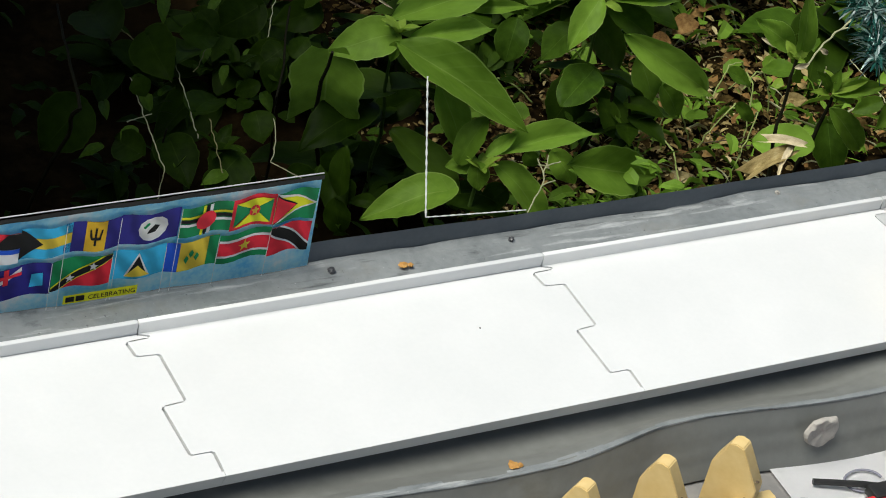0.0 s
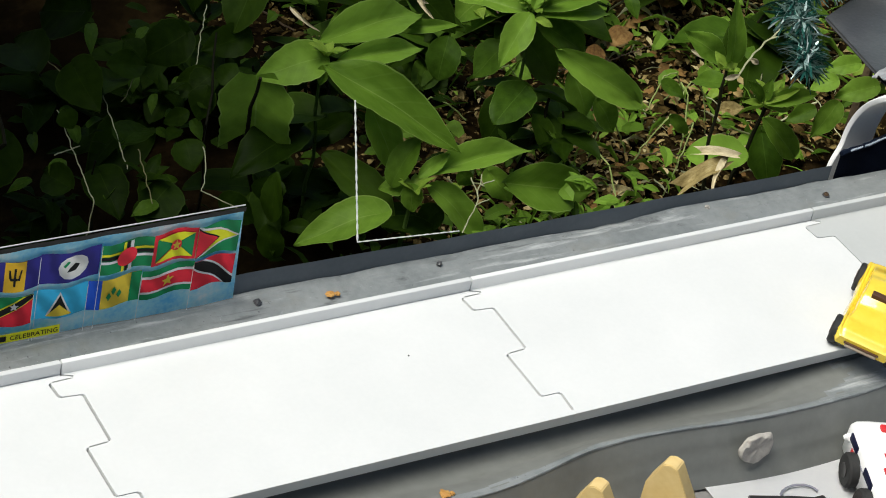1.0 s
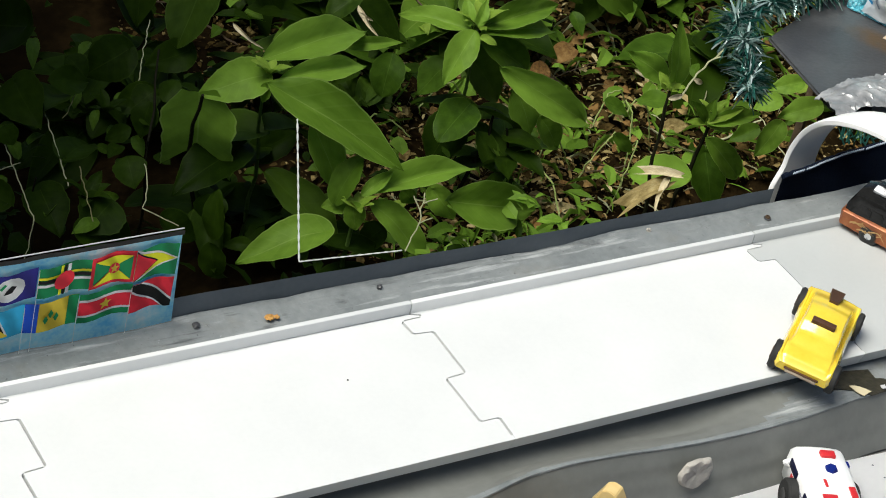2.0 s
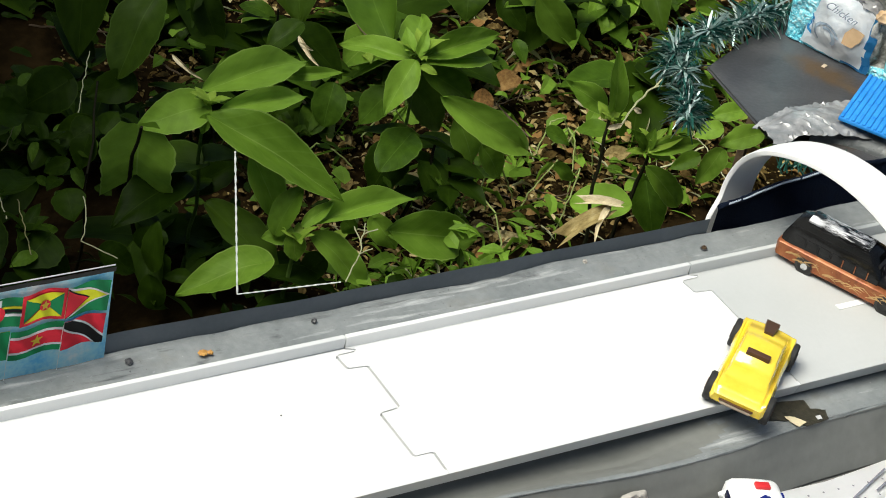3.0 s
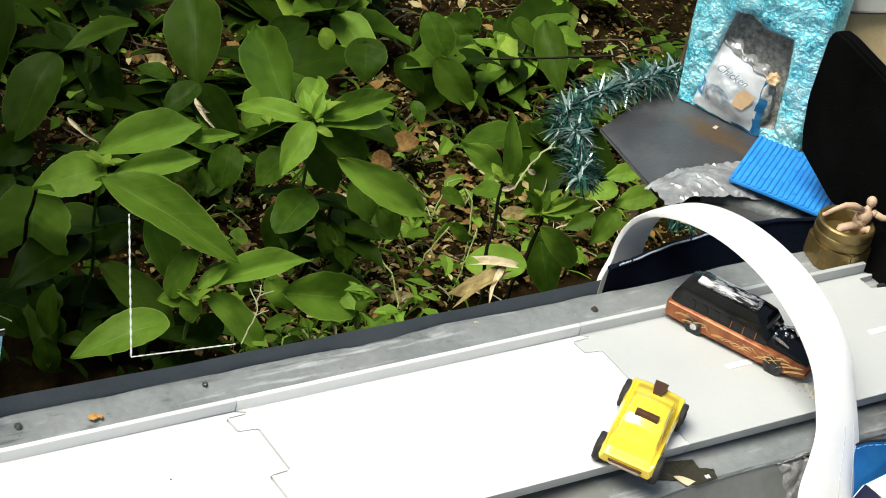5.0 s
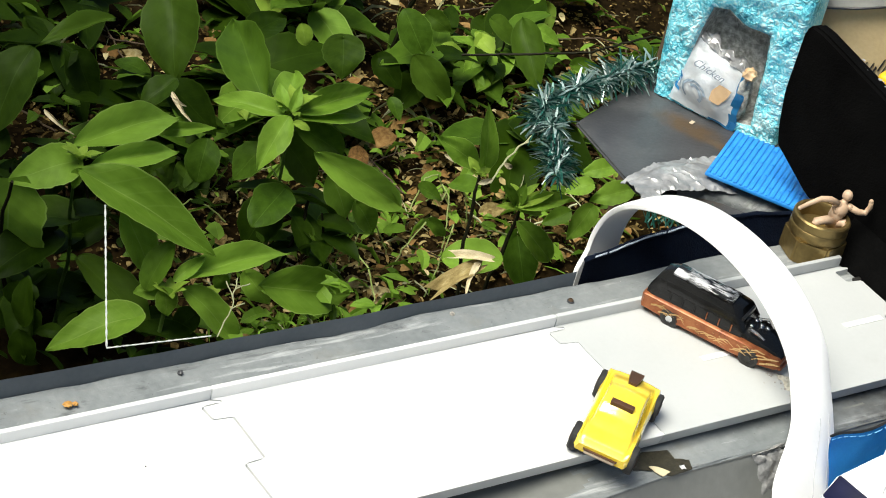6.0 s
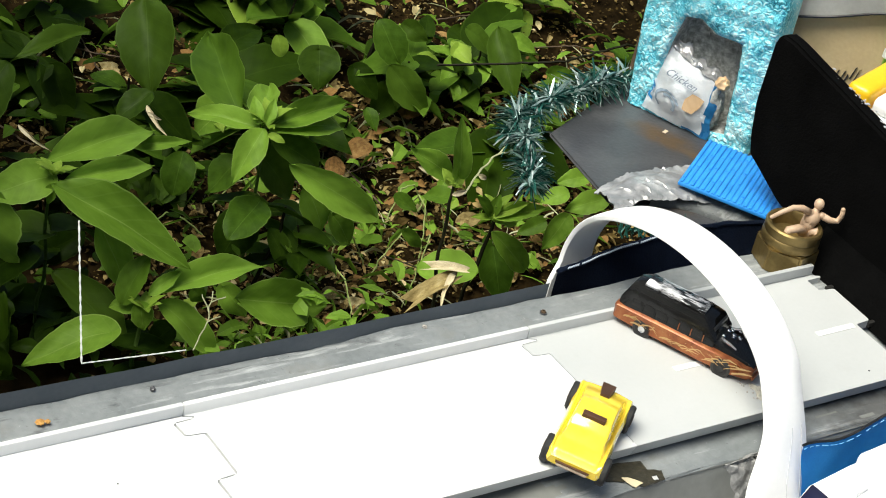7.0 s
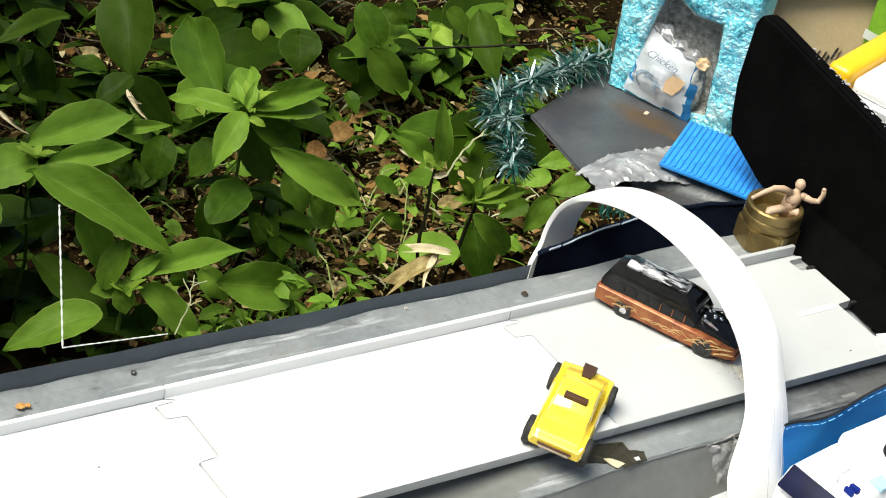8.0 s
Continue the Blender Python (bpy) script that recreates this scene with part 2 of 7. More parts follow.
CHROME = material("worn_chrome", [(0.55, 0.55, 0.55), (0.8, 0.8, 0.8)], 0.22, metal=1.0, size=120, bump=0.3)
BEIGE_PLASTIC = material("beige_plastic", [(0.50, 0.40, 0.28), (0.62, 0.52, 0.38)], 0.6, size=100, bump=0.15)
WHITE_PLASTIC = material("glossy_white_plastic", [(0.88, 0.88, 0.875), (0.93, 0.93, 0.92)], 0.42, size=25, bump=0.05, spread=0.4)
SCUFF = material("grey_scuffs", [(0.45, 0.45, 0.46), (0.6, 0.6, 0.6)], 0.6, bump=0.1)
NAVY = material("navy_woven_trim", [(0.002, 0.004, 0.011), (0.005, 0.010, 0.024)], 0.85, size=90, bump=0.8, grain=900, spec=0.12)
STITCH = material("pale_stitching", [(0.40, 0.47, 0.56), (0.62, 0.68, 0.75)], 0.6, bump=0.3)
SLATE = material("dark_slate_sheet", [(0.034, 0.035, 0.039), (0.055, 0.056, 0.060), (0.085, 0.086, 0.089)], 0.38, size=26, bump=0.25, spread=0.5)
RUST = material("brown_rust_stain", [(0.045, 0.030, 0.017), (0.10, 0.060, 0.030)], 0.9, size=120, bump=0.5)
FOIL = material("crumpled_clear_plastic", [(0.16, 0.165, 0.17), (0.27, 0.275, 0.28), (0.50, 0.505, 0.51)], 0.33, metal=0.15, size=70, bump=0.15, grain=220, coat=0.3)
SILVER_FILM = material("crumpled_silver_film", [(0.50, 0.50, 0.50), (0.72, 0.725, 0.73), (0.92, 0.925, 0.93)], 0.2, metal=0.5, size=110, bump=0.25, grain=220, coat=0.3)
TINSEL_G = material("green_tinsel", [(0.008, 0.055, 0.045), (0.026, 0.135, 0.105)], 0.35, size=200, bump=0.1, metal=0.2)
TINSEL_W = material("bright_tinsel_glint", [(0.58, 0.72, 0.69), (0.84, 0.90, 0.88)], 0.3, size=200, bump=0.1, metal=0.4)
TINSEL_S = material("silver_green_tinsel", [(0.24, 0.40, 0.37), (0.58, 0.71, 0.67)], 0.3, size=200, bump=0.1, metal=0.5)
TURQ = crumpled_paint("turquoise_painted_foam", [(0.0, (0.006, 0.10, 0.15)), (0.07, (0.03, 0.30, 0.42)), (0.20, (0.16, 0.66, 0.80)), (0.58, (0.70, 0.93, 0.95))], 280)
CAVE = material("grey_stippled_lining", [(0.16, 0.165, 0.15), (0.34, 0.345, 0.32), (0.58, 0.585, 0.55)], 0.8, size=300, bump=0.9, grain=420, spread=0.4)
BLUE_PAD = material("bright_blue_rubber", [(0.015, 0.20, 0.62), (0.03, 0.28, 0.74)], 0.5, size=60, bump=0.1)
WRAP_WHITE = material("glossy_white_wrapper", [(0.78, 0.84, 0.90), (0.92, 0.93, 0.94)], 0.3, size=60, bump=0.3, coat=0.3)
WRAP_BLUE = material("glossy_blue_wrapper", [(0.02, 0.16, 0.42), (0.05, 0.30, 0.58)], 0.3, size=60, bump=0.2, coat=0.3)
WRAP_TAN = material("tan_print", [(0.52, 0.34, 0.18), (0.66, 0.47, 0.28)], 0.35, size=90, bump=0.1)
WRAP_SLATE = material("grey_blue_print", [(0.20, 0.26, 0.33), (0.33, 0.40, 0.47)], 0.35, size=90, bump=0.1)
BLACK_FELT = material("black_felt_board", [(0.0015, 0.0015, 0.0015), (0.004, 0.004, 0.004)], 0.95, size=40, bump=0.5, grain=700, spec=0.02)
BRASS = material("dull_brass", [(0.17, 0.12, 0.045), (0.30, 0.22, 0.085)], 0.38, metal=0.75, size=110, bump=0.2)
SKIN = material("flesh_toned_plastic", [(0.44, 0.30, 0.19), (0.58, 0.42, 0.29)], 0.5, size=120, bump=0.1)
CARDBOARD = material("tan_cardboard", [(0.40, 0.30, 0.155), (0.56, 0.43, 0.24)], 0.8, size=12, bump=0.2)
BAG_GREY = material("grey_plastic_sheet", [(0.50, 0.50, 0.47), (0.72, 0.72, 0.69)], 0.4, size=16, bump=0.2)
AMBER = material("amber_yellow_plastic", [(0.78, 0.42, 0.01), (0.86, 0.52, 0.02)], 0.3, size=30, bump=0.03)
BLUE_CLOTH = material("blue_fabric", [(0.018, 0.23, 0.58), (0.04, 0.33, 0.74)], 0.55, size=40, bump=0.12, grain=800)
CLOTH_EDGE = material("light_blue_fold_highlight", [(0.08, 0.34, 0.66), (0.24, 0.52, 0.78)], 0.6, size=120, bump=0.2)
RED = material("red_print", [(0.50, 0.015, 0.02), (0.62, 0.03, 0.035)], 0.4, size=60, bump=0.05)
BLUE_DARK = material("dark_blue_print", [(0.005, 0.006, 0.020), (0.010, 0.012, 0.045)], 0.5, size=60, bump=0.05, spec=0.15)
PINE = material("pale_pine_wood", [(0.58, 0.40, 0.14), (0.76, 0.59, 0.28)], 0.6, size=28, bump=0.25, grain=200)
ORANGE_BIT = material("orange_petal", [(0.38, 0.17, 0.035), (0.52, 0.30, 0.08)], 0.7, size=200, bump=0.3)
stain(SLATE, (0.070, 0.048, 0.028), 17.0, 0.58, 0.76)
spot(SLATE, (0.085, 0.052, 0.022), (0.434, 0.214, -0.0205), (0.034, 0.016, 0.05), -62)
spot(SLATE, (0.10, 0.062, 0.026), (0.4395, 0.192, -0.0205), (0.018, 0.008, 0.05), -70)
stain(LEDGE_GREY, (0.20, 0.20, 0.18), 26.0, 0.58, 0.74)
stain(LEDGE_GREY, (0.46, 0.475, 0.475), 150.0, 0.56, 0.72, 0.12)
stain(LEDGE_GREY, (0.05, 0.055, 0.058), 130.0, 0.60, 0.72, 0.10)
stain(LEDGE_GREY, (0.08, 0.085, 0.09), 60.0, 0.60, 0.70, 0.45)
stain(LEDGE_GREY, (0.06, 0.065, 0.07), 420.0, 0.64, 0.72)
stain(LEDGE_GREY, (0.52, 0.53, 0.53), 330.0, 0.67, 0.75)
# Brownish patch right of the arch, dark also for shade below the rim.
spot(LEDGE_GREY, (0.052, 0.048, 0.045), (0.385, -0.058, -0.008), (0.105, 0.060, 0.08), -4, 0.72)
stain(FASCIA, (0.10, 0.098, 0.08), 30.0, 0.60, 0.80, 0.5)
stain(CARDBOARD, (0.58, 0.47, 0.29), 22.0, 0.50, 0.72)
stain(GREY_TRACK, (0.43, 0.44, 0.43), 30.0, 0.60, 0.80)
PRINT = {}


def ink(name, c):
    if name not in PRINT:
        PRINT[name] = material("print_" + name, [tuple(v * 0.75 for v in c), c], 0.5, size=70, bump=0.06, spread=0.5, spec=0.12)
    return PRINT[name]


def flag_ink(name, c):
    """Printed colour of a waving flag: the print itself shows darker folds running aslant."""
    key = "flag_" + name
    if key not in PRINT:
        m = PRINT[key] = material("print_" + key, [tuple(v * 0.85 for v in c), c], 0.5, size=90, bump=0.06, spread=0.5, spec=0.12)
        n, link = m.node_tree.nodes, m.node_tree.links.new
        p = n["Principled BSDF"]
        old = p.inputs["Base Color"].links[0].from_socket
        tc, mp, wave = n.new("ShaderNodeTexCoord"), n.new("ShaderNodeMapping"), n.new("ShaderNodeTexWave")
        mp.inputs["Rotation"].default_value = (0, radians(28), 0)
        wave.inputs["Scale"].default_value, wave.inputs["Distortion"].default_value = 26.0, 5.0
        wave.inputs["Detail"].default_value, wave.inputs["Detail Scale"].default_value = 3.0, 1.6
        link(tc.outputs["Object"], mp.inputs["Vector"])
        link(mp.outputs["Vector"], wave.inputs["Vector"])
        fold = n.new("ShaderNodeMapRange")
        fold.inputs["From Min"].default_value, fold.inputs["From Max"].default_value = 0.05, 0.75
        fold.inputs["To Min"].default_value, fold.inputs["To Max"].default_value = 0.55, 0.0
        link(wave.outputs["Fac"], fold.inputs["Value"])
        mix = n.new("ShaderNodeMix")
        mix.data_type = "RGBA"
        link(fold.outputs["Result"], mix.inputs[0])
        link(old, mix.inputs[6])
        mix.inputs[7].default_value = (*[v * 0.30 for v in c], 1)
        link(mix.outputs[2], p.inputs["Base Color"])
    return PRINT[key]


# ---- building helpers ----
TAU = 2 * math.pi


def mesh_from(name, bm, *mats, smooth=True, round_all=False):
    me = bpy.data.meshes.new(name)
    bm.normal_update()
    bm.to_mesh(me)
    bm.free()
    for m in mats:
        me.materials.append(m)
    if smooth:
        me.polygons.foreach_set("use_smooth", [True] * len(me.polygons))
        try:
            if round_all:
                return me
            me.set_sharp_from_angle(angle=radians(38))
        except AttributeError:
            pass
    return me


def thing(name, label, category, group="", kind="", at=None):
    ob = new(name)
    ob.empty_display_size = 0.01
    if at is not None:
        ob.matrix_world = at
    return tagged(ob, label, category, group, kind)


def part(name, bm, mats, parent=None, label="", smooth=True, m=None, round_all=False):
    mats = mats if isinstance(mats, (list, tuple)) else [mats]
    ob = new(name, mesh_from(name, bm, *mats, smooth=smooth, round_all=round_all))
    if parent is not None:
        ob.parent = parent
    if m is not None:
        ob.matrix_basis = m
    return tagged(ob, label)


def single(name, bm, mats, label, category, group="", kind="", at=None, smooth=True, round_all=False):
    ob = part(name, bm, mats, None, "", smooth, round_all=round_all)
    if at is not None:
        ob.matrix_world = at
    return tagged(ob, label, category, group, kind)


def box(bm, x0, x1, y0, y1, z0, z1, bevel=0.0, mat=0, segs=2, m=None):
    r = bmesh.ops.create_cube(bm, size=1.0)
    vs = r["verts"]
    for v in vs:
        v.co = Vector(((x0 + x1) / 2 + v.co.x * (x1 - x0), (y0 + y1) / 2 + v.co.y * (y1 - y0), (z0 + z1) / 2 + v.co.z * (z1 - z0)))
    faces = {f for v in vs for f in v.link_faces}
    for f in faces:
        f.material_index = mat
    if bevel:
        g = bmesh.ops.bevel(bm, geom=list({e for v in vs for e in v.link_edges}), offset=bevel, segments=segs, profile=0.5, affect="EDGES")
        vs = list({v for f in g["faces"] for v in f.verts} | {v for v in vs if v.is_valid})
        for f in g["faces"]:
            f.material_index = mat
    if m is not None:
        bmesh.ops.transform(bm, matrix=m, verts=[v for v in vs if v.is_valid])
    return bm


def boxed(*a, **k):
    return box(bmesh.new(), *a, **k)


def prism(bm, outline, z0, z1, mat=0, m=None):
    """An outline in the plane, made solid from z0 to z1."""
    lo = [bm.verts.new((x, y, z0)) for x, y in outline]
    hi = [bm.verts.new((x, y, z1)) for x, y in outline]
    n = len(outline)
    fs = [bm.faces.new(hi), bm.faces.new(lo[::-1])]
    for i in range(n):
        fs.append(bm.faces.new((lo[i], lo[(i + 1) % n], hi[(i + 1) % n], hi[i])))
    for f in fs:
        f.material_index = mat
    if m is not None:
        bmesh.ops.transform(bm, matrix=m, verts=lo + hi)
    return lo + hi


def loft(bm, rings, mat=0, caps=True, closed=True):
    """Skins rings of equal length."""
    rows = [[bm.verts.new(p) for p in ring] for ring in rings]
    n = len(rows[0])
    for a, b in zip(rows, rows[1:]):
        for i in range(n if closed else n - 1):
            f = bm.faces.new((a[i], a[(i + 1) % n], b[(i + 1) % n], b[i]))
            f.material_index = mat
    if caps:
        bm.faces.new(rows[0][::-1]).material_index = mat
        bm.faces.new(rows[-1]).material_index = mat
    return rows


def tube(bm, pts, r0, r1=None, n=6, mat=0, wobble=0.0):
    """A round bar along a line of points, from radius r0 to r1."""
    r1 = r0 if r1 is None else r1
    pts = [Vector(p) for p in pts]
    rings = []
    for k, p in enumerate(pts):
        d = (pts[min(k + 1, len(pts) - 1)] - pts[max(k - 1, 0)]).normalized()
        s = d.cross(Vector((0.13, 0.29, 0.95)))
        s = s.normalized() if s.length > 1e-4 else Vector((1, 0, 0))
        t = d.cross(s)
        r = r0 + (r1 - r0) * k / max(1, len(pts) - 1)
        rings.append([p + (s * math.cos(TAU * i / n) + t * math.sin(TAU * i / n)) * r * (1 + random.uniform(-wobble, wobble)) for i in range(n)])
    loft(bm, rings, mat)
    return bm


def lathe(bm, profile, n=32, mat=0, m=None, hexa=False):
    """Turns a profile of (radius, height) round the z axis."""
    rings = [[Vector((r * math.cos(TAU * i / n), r * math.sin(TAU * i / n), z)) for i in range(n)] for r, z in profile]
    if m is not None:
        rings = [[m @ p for p in ring] for ring in rings]
    loft(bm, rings, mat)
    return bm


def sheet(bm, nu, nv, place, mat=0):
    """A grid of nu by nv cells; place(u, v) gives the point for u and v from 0 to 1."""
    g = [[bm.verts.new(place(i / nu, j / nv)) for j in range(nv + 1)] for i in range(nu + 1)]
    for i in range(nu):
        for j in range(nv):
            bm.faces.new((g[i][j], g[i + 1][j], g[i + 1][j + 1], g[i][j + 1])).material_index = mat
    return g


def thicken(bm, t):
    bm.normal_update()
    bmesh.ops.solidify(bm, geom=bm.faces[:], thickness=t)
    return bm


def wob(x, y=0.0, z=0.0, s=1.0):
    return noise.noise(Vector((x * s, y * s, z * s)))


def smooth_step(a, b, x):
    t = min(1, max(0, (x - a) / (b - a)))
    return t * t * (3 - 2 * t)


# ---- ground and wall ----
bm = bmesh.new()


def ground_at(x, y):
    near = 1 / (1 + (max(0, math.hypot(x - 0.4, y - 0.5) - 1.5)) ** 2)
    return -0.245 + near * (-0.05 * smooth_step(0.22, -0.02, x) + 0.018 * wob(x, y, 0.3, 5) + 0.009 * wob(x, y, 2.3, 17) + 0.005 * wob(x, y, 5.1, 50))


fine_x = [-0.6 + 0.02 * i for i in range(106)]
fine_y = [0.05 + 0.02 * i for i in range(81)]
xs = [-1500, -400, -100, -30, -8, -3, -1.4] + fine_x + [1.9, 3.5, 9, 30, 100, 400, 1500]
ys = [-1500, -400, -100, -30, -8, -3, -1.2, -0.5] + fine_y + [2.0, 3.5, 9, 30, 100, 400, 1500]
rows = [[bm.verts.new((x, y, ground_at(x, y))) for y in ys] for x in xs]
for i in range(len(xs) - 1):
    for j in range(len(ys) - 1):
        bm.faces.new((rows[i][j], rows[i + 1][j], rows[i + 1][j + 1], rows[i][j + 1]))
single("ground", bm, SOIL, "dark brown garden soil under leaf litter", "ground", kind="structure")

bm = boxed(-1.4, 1.05, -0.34, 0.078, -0.30, -0.0385, bevel=0.004)
single("wall_retaining", bm, CONCRETE, "low concrete garden wall carrying the toy roadway", "wall", kind="structure")
bm = boxed(0.70, 1.05, 0.0785, 0.46, -0.30, -0.0233, bevel=0.004)
single("wall_return", bm, CONCRETE, "concrete end of the wall under the slate sheet", "wall", kind="structure")


# ---- the grey ledge that carries the track ----
def ledge_edge(x):
    return -0.0650 - 0.0042 * smooth_step(-0.15, -0.08, x) + 0.0100 * smooth_step(-0.06, 0.012, x) - 0.0072 * smooth_step(0.02, 0.11, x) + 0.0040 * smooth_step(0.14, 0.20, x) + 0.0004 * wob(x, 0, 0, 22)


def ledge_place(u, v):
    x = -1.3 + 2.1 * u
    e, soft = ledge_edge(x), 0.0003 + 0.0012 * smooth_step(0.17, 0.26, x)
    lift = 0.0006 * wob(x, v, 0, 30) + 0.0004 * wob(x, v, 3, 90)
    if v < 0.12:
        k = v / 0.12
        y = 0.0752 - 0.009 * k
        return (x, y, -0.0035 + 0.0028 * (1 - k) * (0.25 + 0.9 * wob(x, 4, 0, 17) + 0.35 * wob(x, 9, 0, 70)) + lift)
    if v < 0.6:
        k = 1 - (1 - (v - 0.12) / 0.48) ** 2
        y = 0.0662 + (e + soft - 0.0662) * k
        # dip under the near rim, added to spread its contact shade
        shade_dip = 0.0048 * smooth_step(-0.026, -0.043, y) * smooth_step(e + 0.0005, -0.0465, y) * smooth_step(0.16, 0.08, x)
        return (x, y, -0.0035 - 0.007 * smooth_step(0.25, 0.75, k) - shade_dip + lift)
    if v < 0.7:
        a = (v - 0.6) / 0.1 * math.pi / 2
        return (x, e + soft - soft * math.sin(a), -0.0105 - soft * (1 - math.cos(a)) + lift)
    k = ((v - 0.7) / 0.3) ** 2
    return (x, e + 0.0004 - 0.0119 * k + 0.0006 * min(1.0, k * 3) * wob(x, 0.3 * k, 5, 12), -0.0105 - soft - (0.0265 - soft) * k)


bm = bmesh.new()
sheet(bm, 420, 130, ledge_place)
for f in bm.faces:
    if f.calc_center_median().z < -0.0109:
        f.material_index = 1
ledge = single("ledge_lining", bm, [LEDGE_GREY, FASCIA], "grey painted waterproof lining over a wall ledge, lumpy and stained", "ledge", kind="structure")
bm = boxed(-1.3, 0.8, -0.0560, 0.0735, -0.0384, -0.0185, bevel=0.002)
single("ledge_core", bm, CONCRETE, "grey core block under the painted lining", "ledge", kind="structure")

bm = bmesh.new()
sheet(bm, 160, 3, lambda u, v: (-1.3 + 1.533 * u, 0.0758 + 0.0008 * wob(u * 40), -0.012 + (0.0176 + 0.0005 * wob(u * 12, 3) + 0.0030 * smooth_step(0.90, 0.74, u)) * v))
bmesh.ops.solidify(bm, geom=bm.faces[:], thickness=0.0014)
strip = single("edge_strip", bm, SLATE_METAL, "dark slate-grey metal strip upright along the ledge", "metal strip", kind="structure")

# lumps of old putty, rust spots and cracks on the ledge
bm = bmesh.new()
lathe(bm, [(0.0001, 0.0010), (0.003, 0.0009), (0.006, 0.0012), (0.0078, 0.0015), (0.0088, 0.0012), (0.0095, 0.0), (0.0095, -0.001)], 40)
for v in bm.verts:
    v.co.x *= 0.98 + 0.28 * wob(v.co.x * 160, v.co.y * 160, 1)
    v.co.y *= 0.85 + 0.25 * wob(v.co.x * 160, v.co.y * 160, 7)
    v.co.z += 0.0008 * wob(v.co.x * 600, v.co.y * 600, 3)
single("putty_patch", bm, PUTTY, "round patch of dried beige putty on the ledge face", "putty patch", at=pose(0.0835, -0.0733, -0.0195, 84, 0, 0))


def blob(r, h, n=14, seed=0.0):
    b = bmesh.new()
    bmesh.ops.create_icosphere(b, subdivisions=3, radius=1.0)
    for v in b.verts:
        s = 1 + 0.45 * wob(v.co.x * 2.2, v.co.y * 2.2, v.co.z * 2.2 + seed)
        v.co = Vector((v.co.x * r * s, v.co.y * r * s, v.co.z * h * s))
    return b


for k, (x, y, z, r) in enumerate(((-0.066, 0.0625, -0.0016, 0.0020), (-0.0625, 0.0620, -0.0017, 0.0013), (-0.0760, -0.0630, -0.0100, 0.0022), (-0.0728, -0.0637, -0.0101, 0.0012))):
    single("orange_petal", blob(r, 0.0007, seed=k), ORANGE_BIT, "small rust-orange fallen petal on the grey ledge", "petal", group="fallen petals", at=pose(x, y, z, 0, 0, 40 * k))
for k, (x, y, r) in enumerate(((-0.100, 0.0675, 0.0018), (-0.005, 0.069, 0.0013), (0.152, 0.0715, 0.0012))):
    single("putty_crumb", blob(r, 0.0013, seed=9 + k), PUTTY if k > 1 else SLATE, "small crumb of grey filler on the ledge", "filler crumb", group="filler crumbs", at=pose(x, y, -0.0022, 0, 0, 30 * k))


def screw(x, y, z, r=0.0026):
    t = thing("screw", "small rusty screw head set in the ledge", "screw", "screws in the ledge", at=pose(x, y, z))
    b = bmesh.new()
    lathe(b, [(r, 0.0), (r, 0.0005), (r * 0.8, 0.0012), (r * 0.45, 0.0013), (r * 0.4, 0.0006), (0.0001, 0.0006)], 16)
    part("screw_head", b, RUST, t)
    b = bmesh.new()
    lathe(b, [(r * 1.4, 0.0), (r * 1.3, 0.0003), (r * 1.02, 0.0003)], 16)
    part("washer", b, SLATE, t)


screw(0.2225, 0.0640, -0.0028, 0.0014)
screw(0.297, 0.0625, -0.0028, 0.0020)

# ---- the toy track ----
PITCH = 0.20


def seam(x, side):
    """The jigsaw edge between two plates, from the far side to the near one; side: -1 or 1 for the plate that ends or begins there."""
    g, h = (0.00066 if x < 0.15 else 0.00030) * side, (0.00028 if x < 0.15 else 0.00020) * side
    pts = ((-0.0030, 0.0445), (-0.0026, 0.0440), (0.0012, 0.0424), (0.0008, 0.0412), (-0.0088, 0.0409), (-0.0097, 0.0398), (-0.0091, 0.0318), (-0.0080, 0.0309), (0.0002, 0.0301), (0.0010, 0.0292), (0.0003, 0.0008), (-0.0006, -0.0002), (-0.0098, -0.0008), (-0.0106, -0.0020), (-0.0108, -0.0300), (-0.0100, -0.0311), (-0.0022, -0.0312), (-0.0010, -0.0322), (-0.0018, -0.0434))
    return [(x + px + g, py + h) for px, py in pts]


def track_plate(x0, x1, mat, label, dashes=()):
    t = thing("track_plate", label, "toy track", "plates of the toy roadway")
    b = bmesh.new()
    prism(b, seam(x0, 1) + seam(x1, -1)[::-1], -0.0048, 0.0)
    part("deck", b, mat, t)
    part("rim", boxed(x0 - 0.0026, x1 - 0.0030, 0.0446, 0.0474, -0.0048, 0.0060, bevel=0.0006), mat, t)
    b = bmesh.new()
    prism(b, [(-0.0435, 0.0004), (-0.0455, 0.0004), (-0.0460, 0.0001), (-0.0432, -0.0078), (-0.0422, -0.0078)], x0 - 0.0017, x1 - 0.0019, m=Matrix(((0, 0, 1, 0), (1, 0, 0, 0), (0, 1, 0, 0), (0, 0, 0, 1))))
    bmesh.ops.recalc_face_normals(b, faces=b.faces[:])
    part("rim", b, mat, t)
    for dx in dashes:
        part("lane_dash", boxed(dx - 0.0138, dx + 0.0138, -0.0035, 0.0003, 0.0001, 0.0003), ROAD_WHITE, t, "white painted lane dash")
    return t


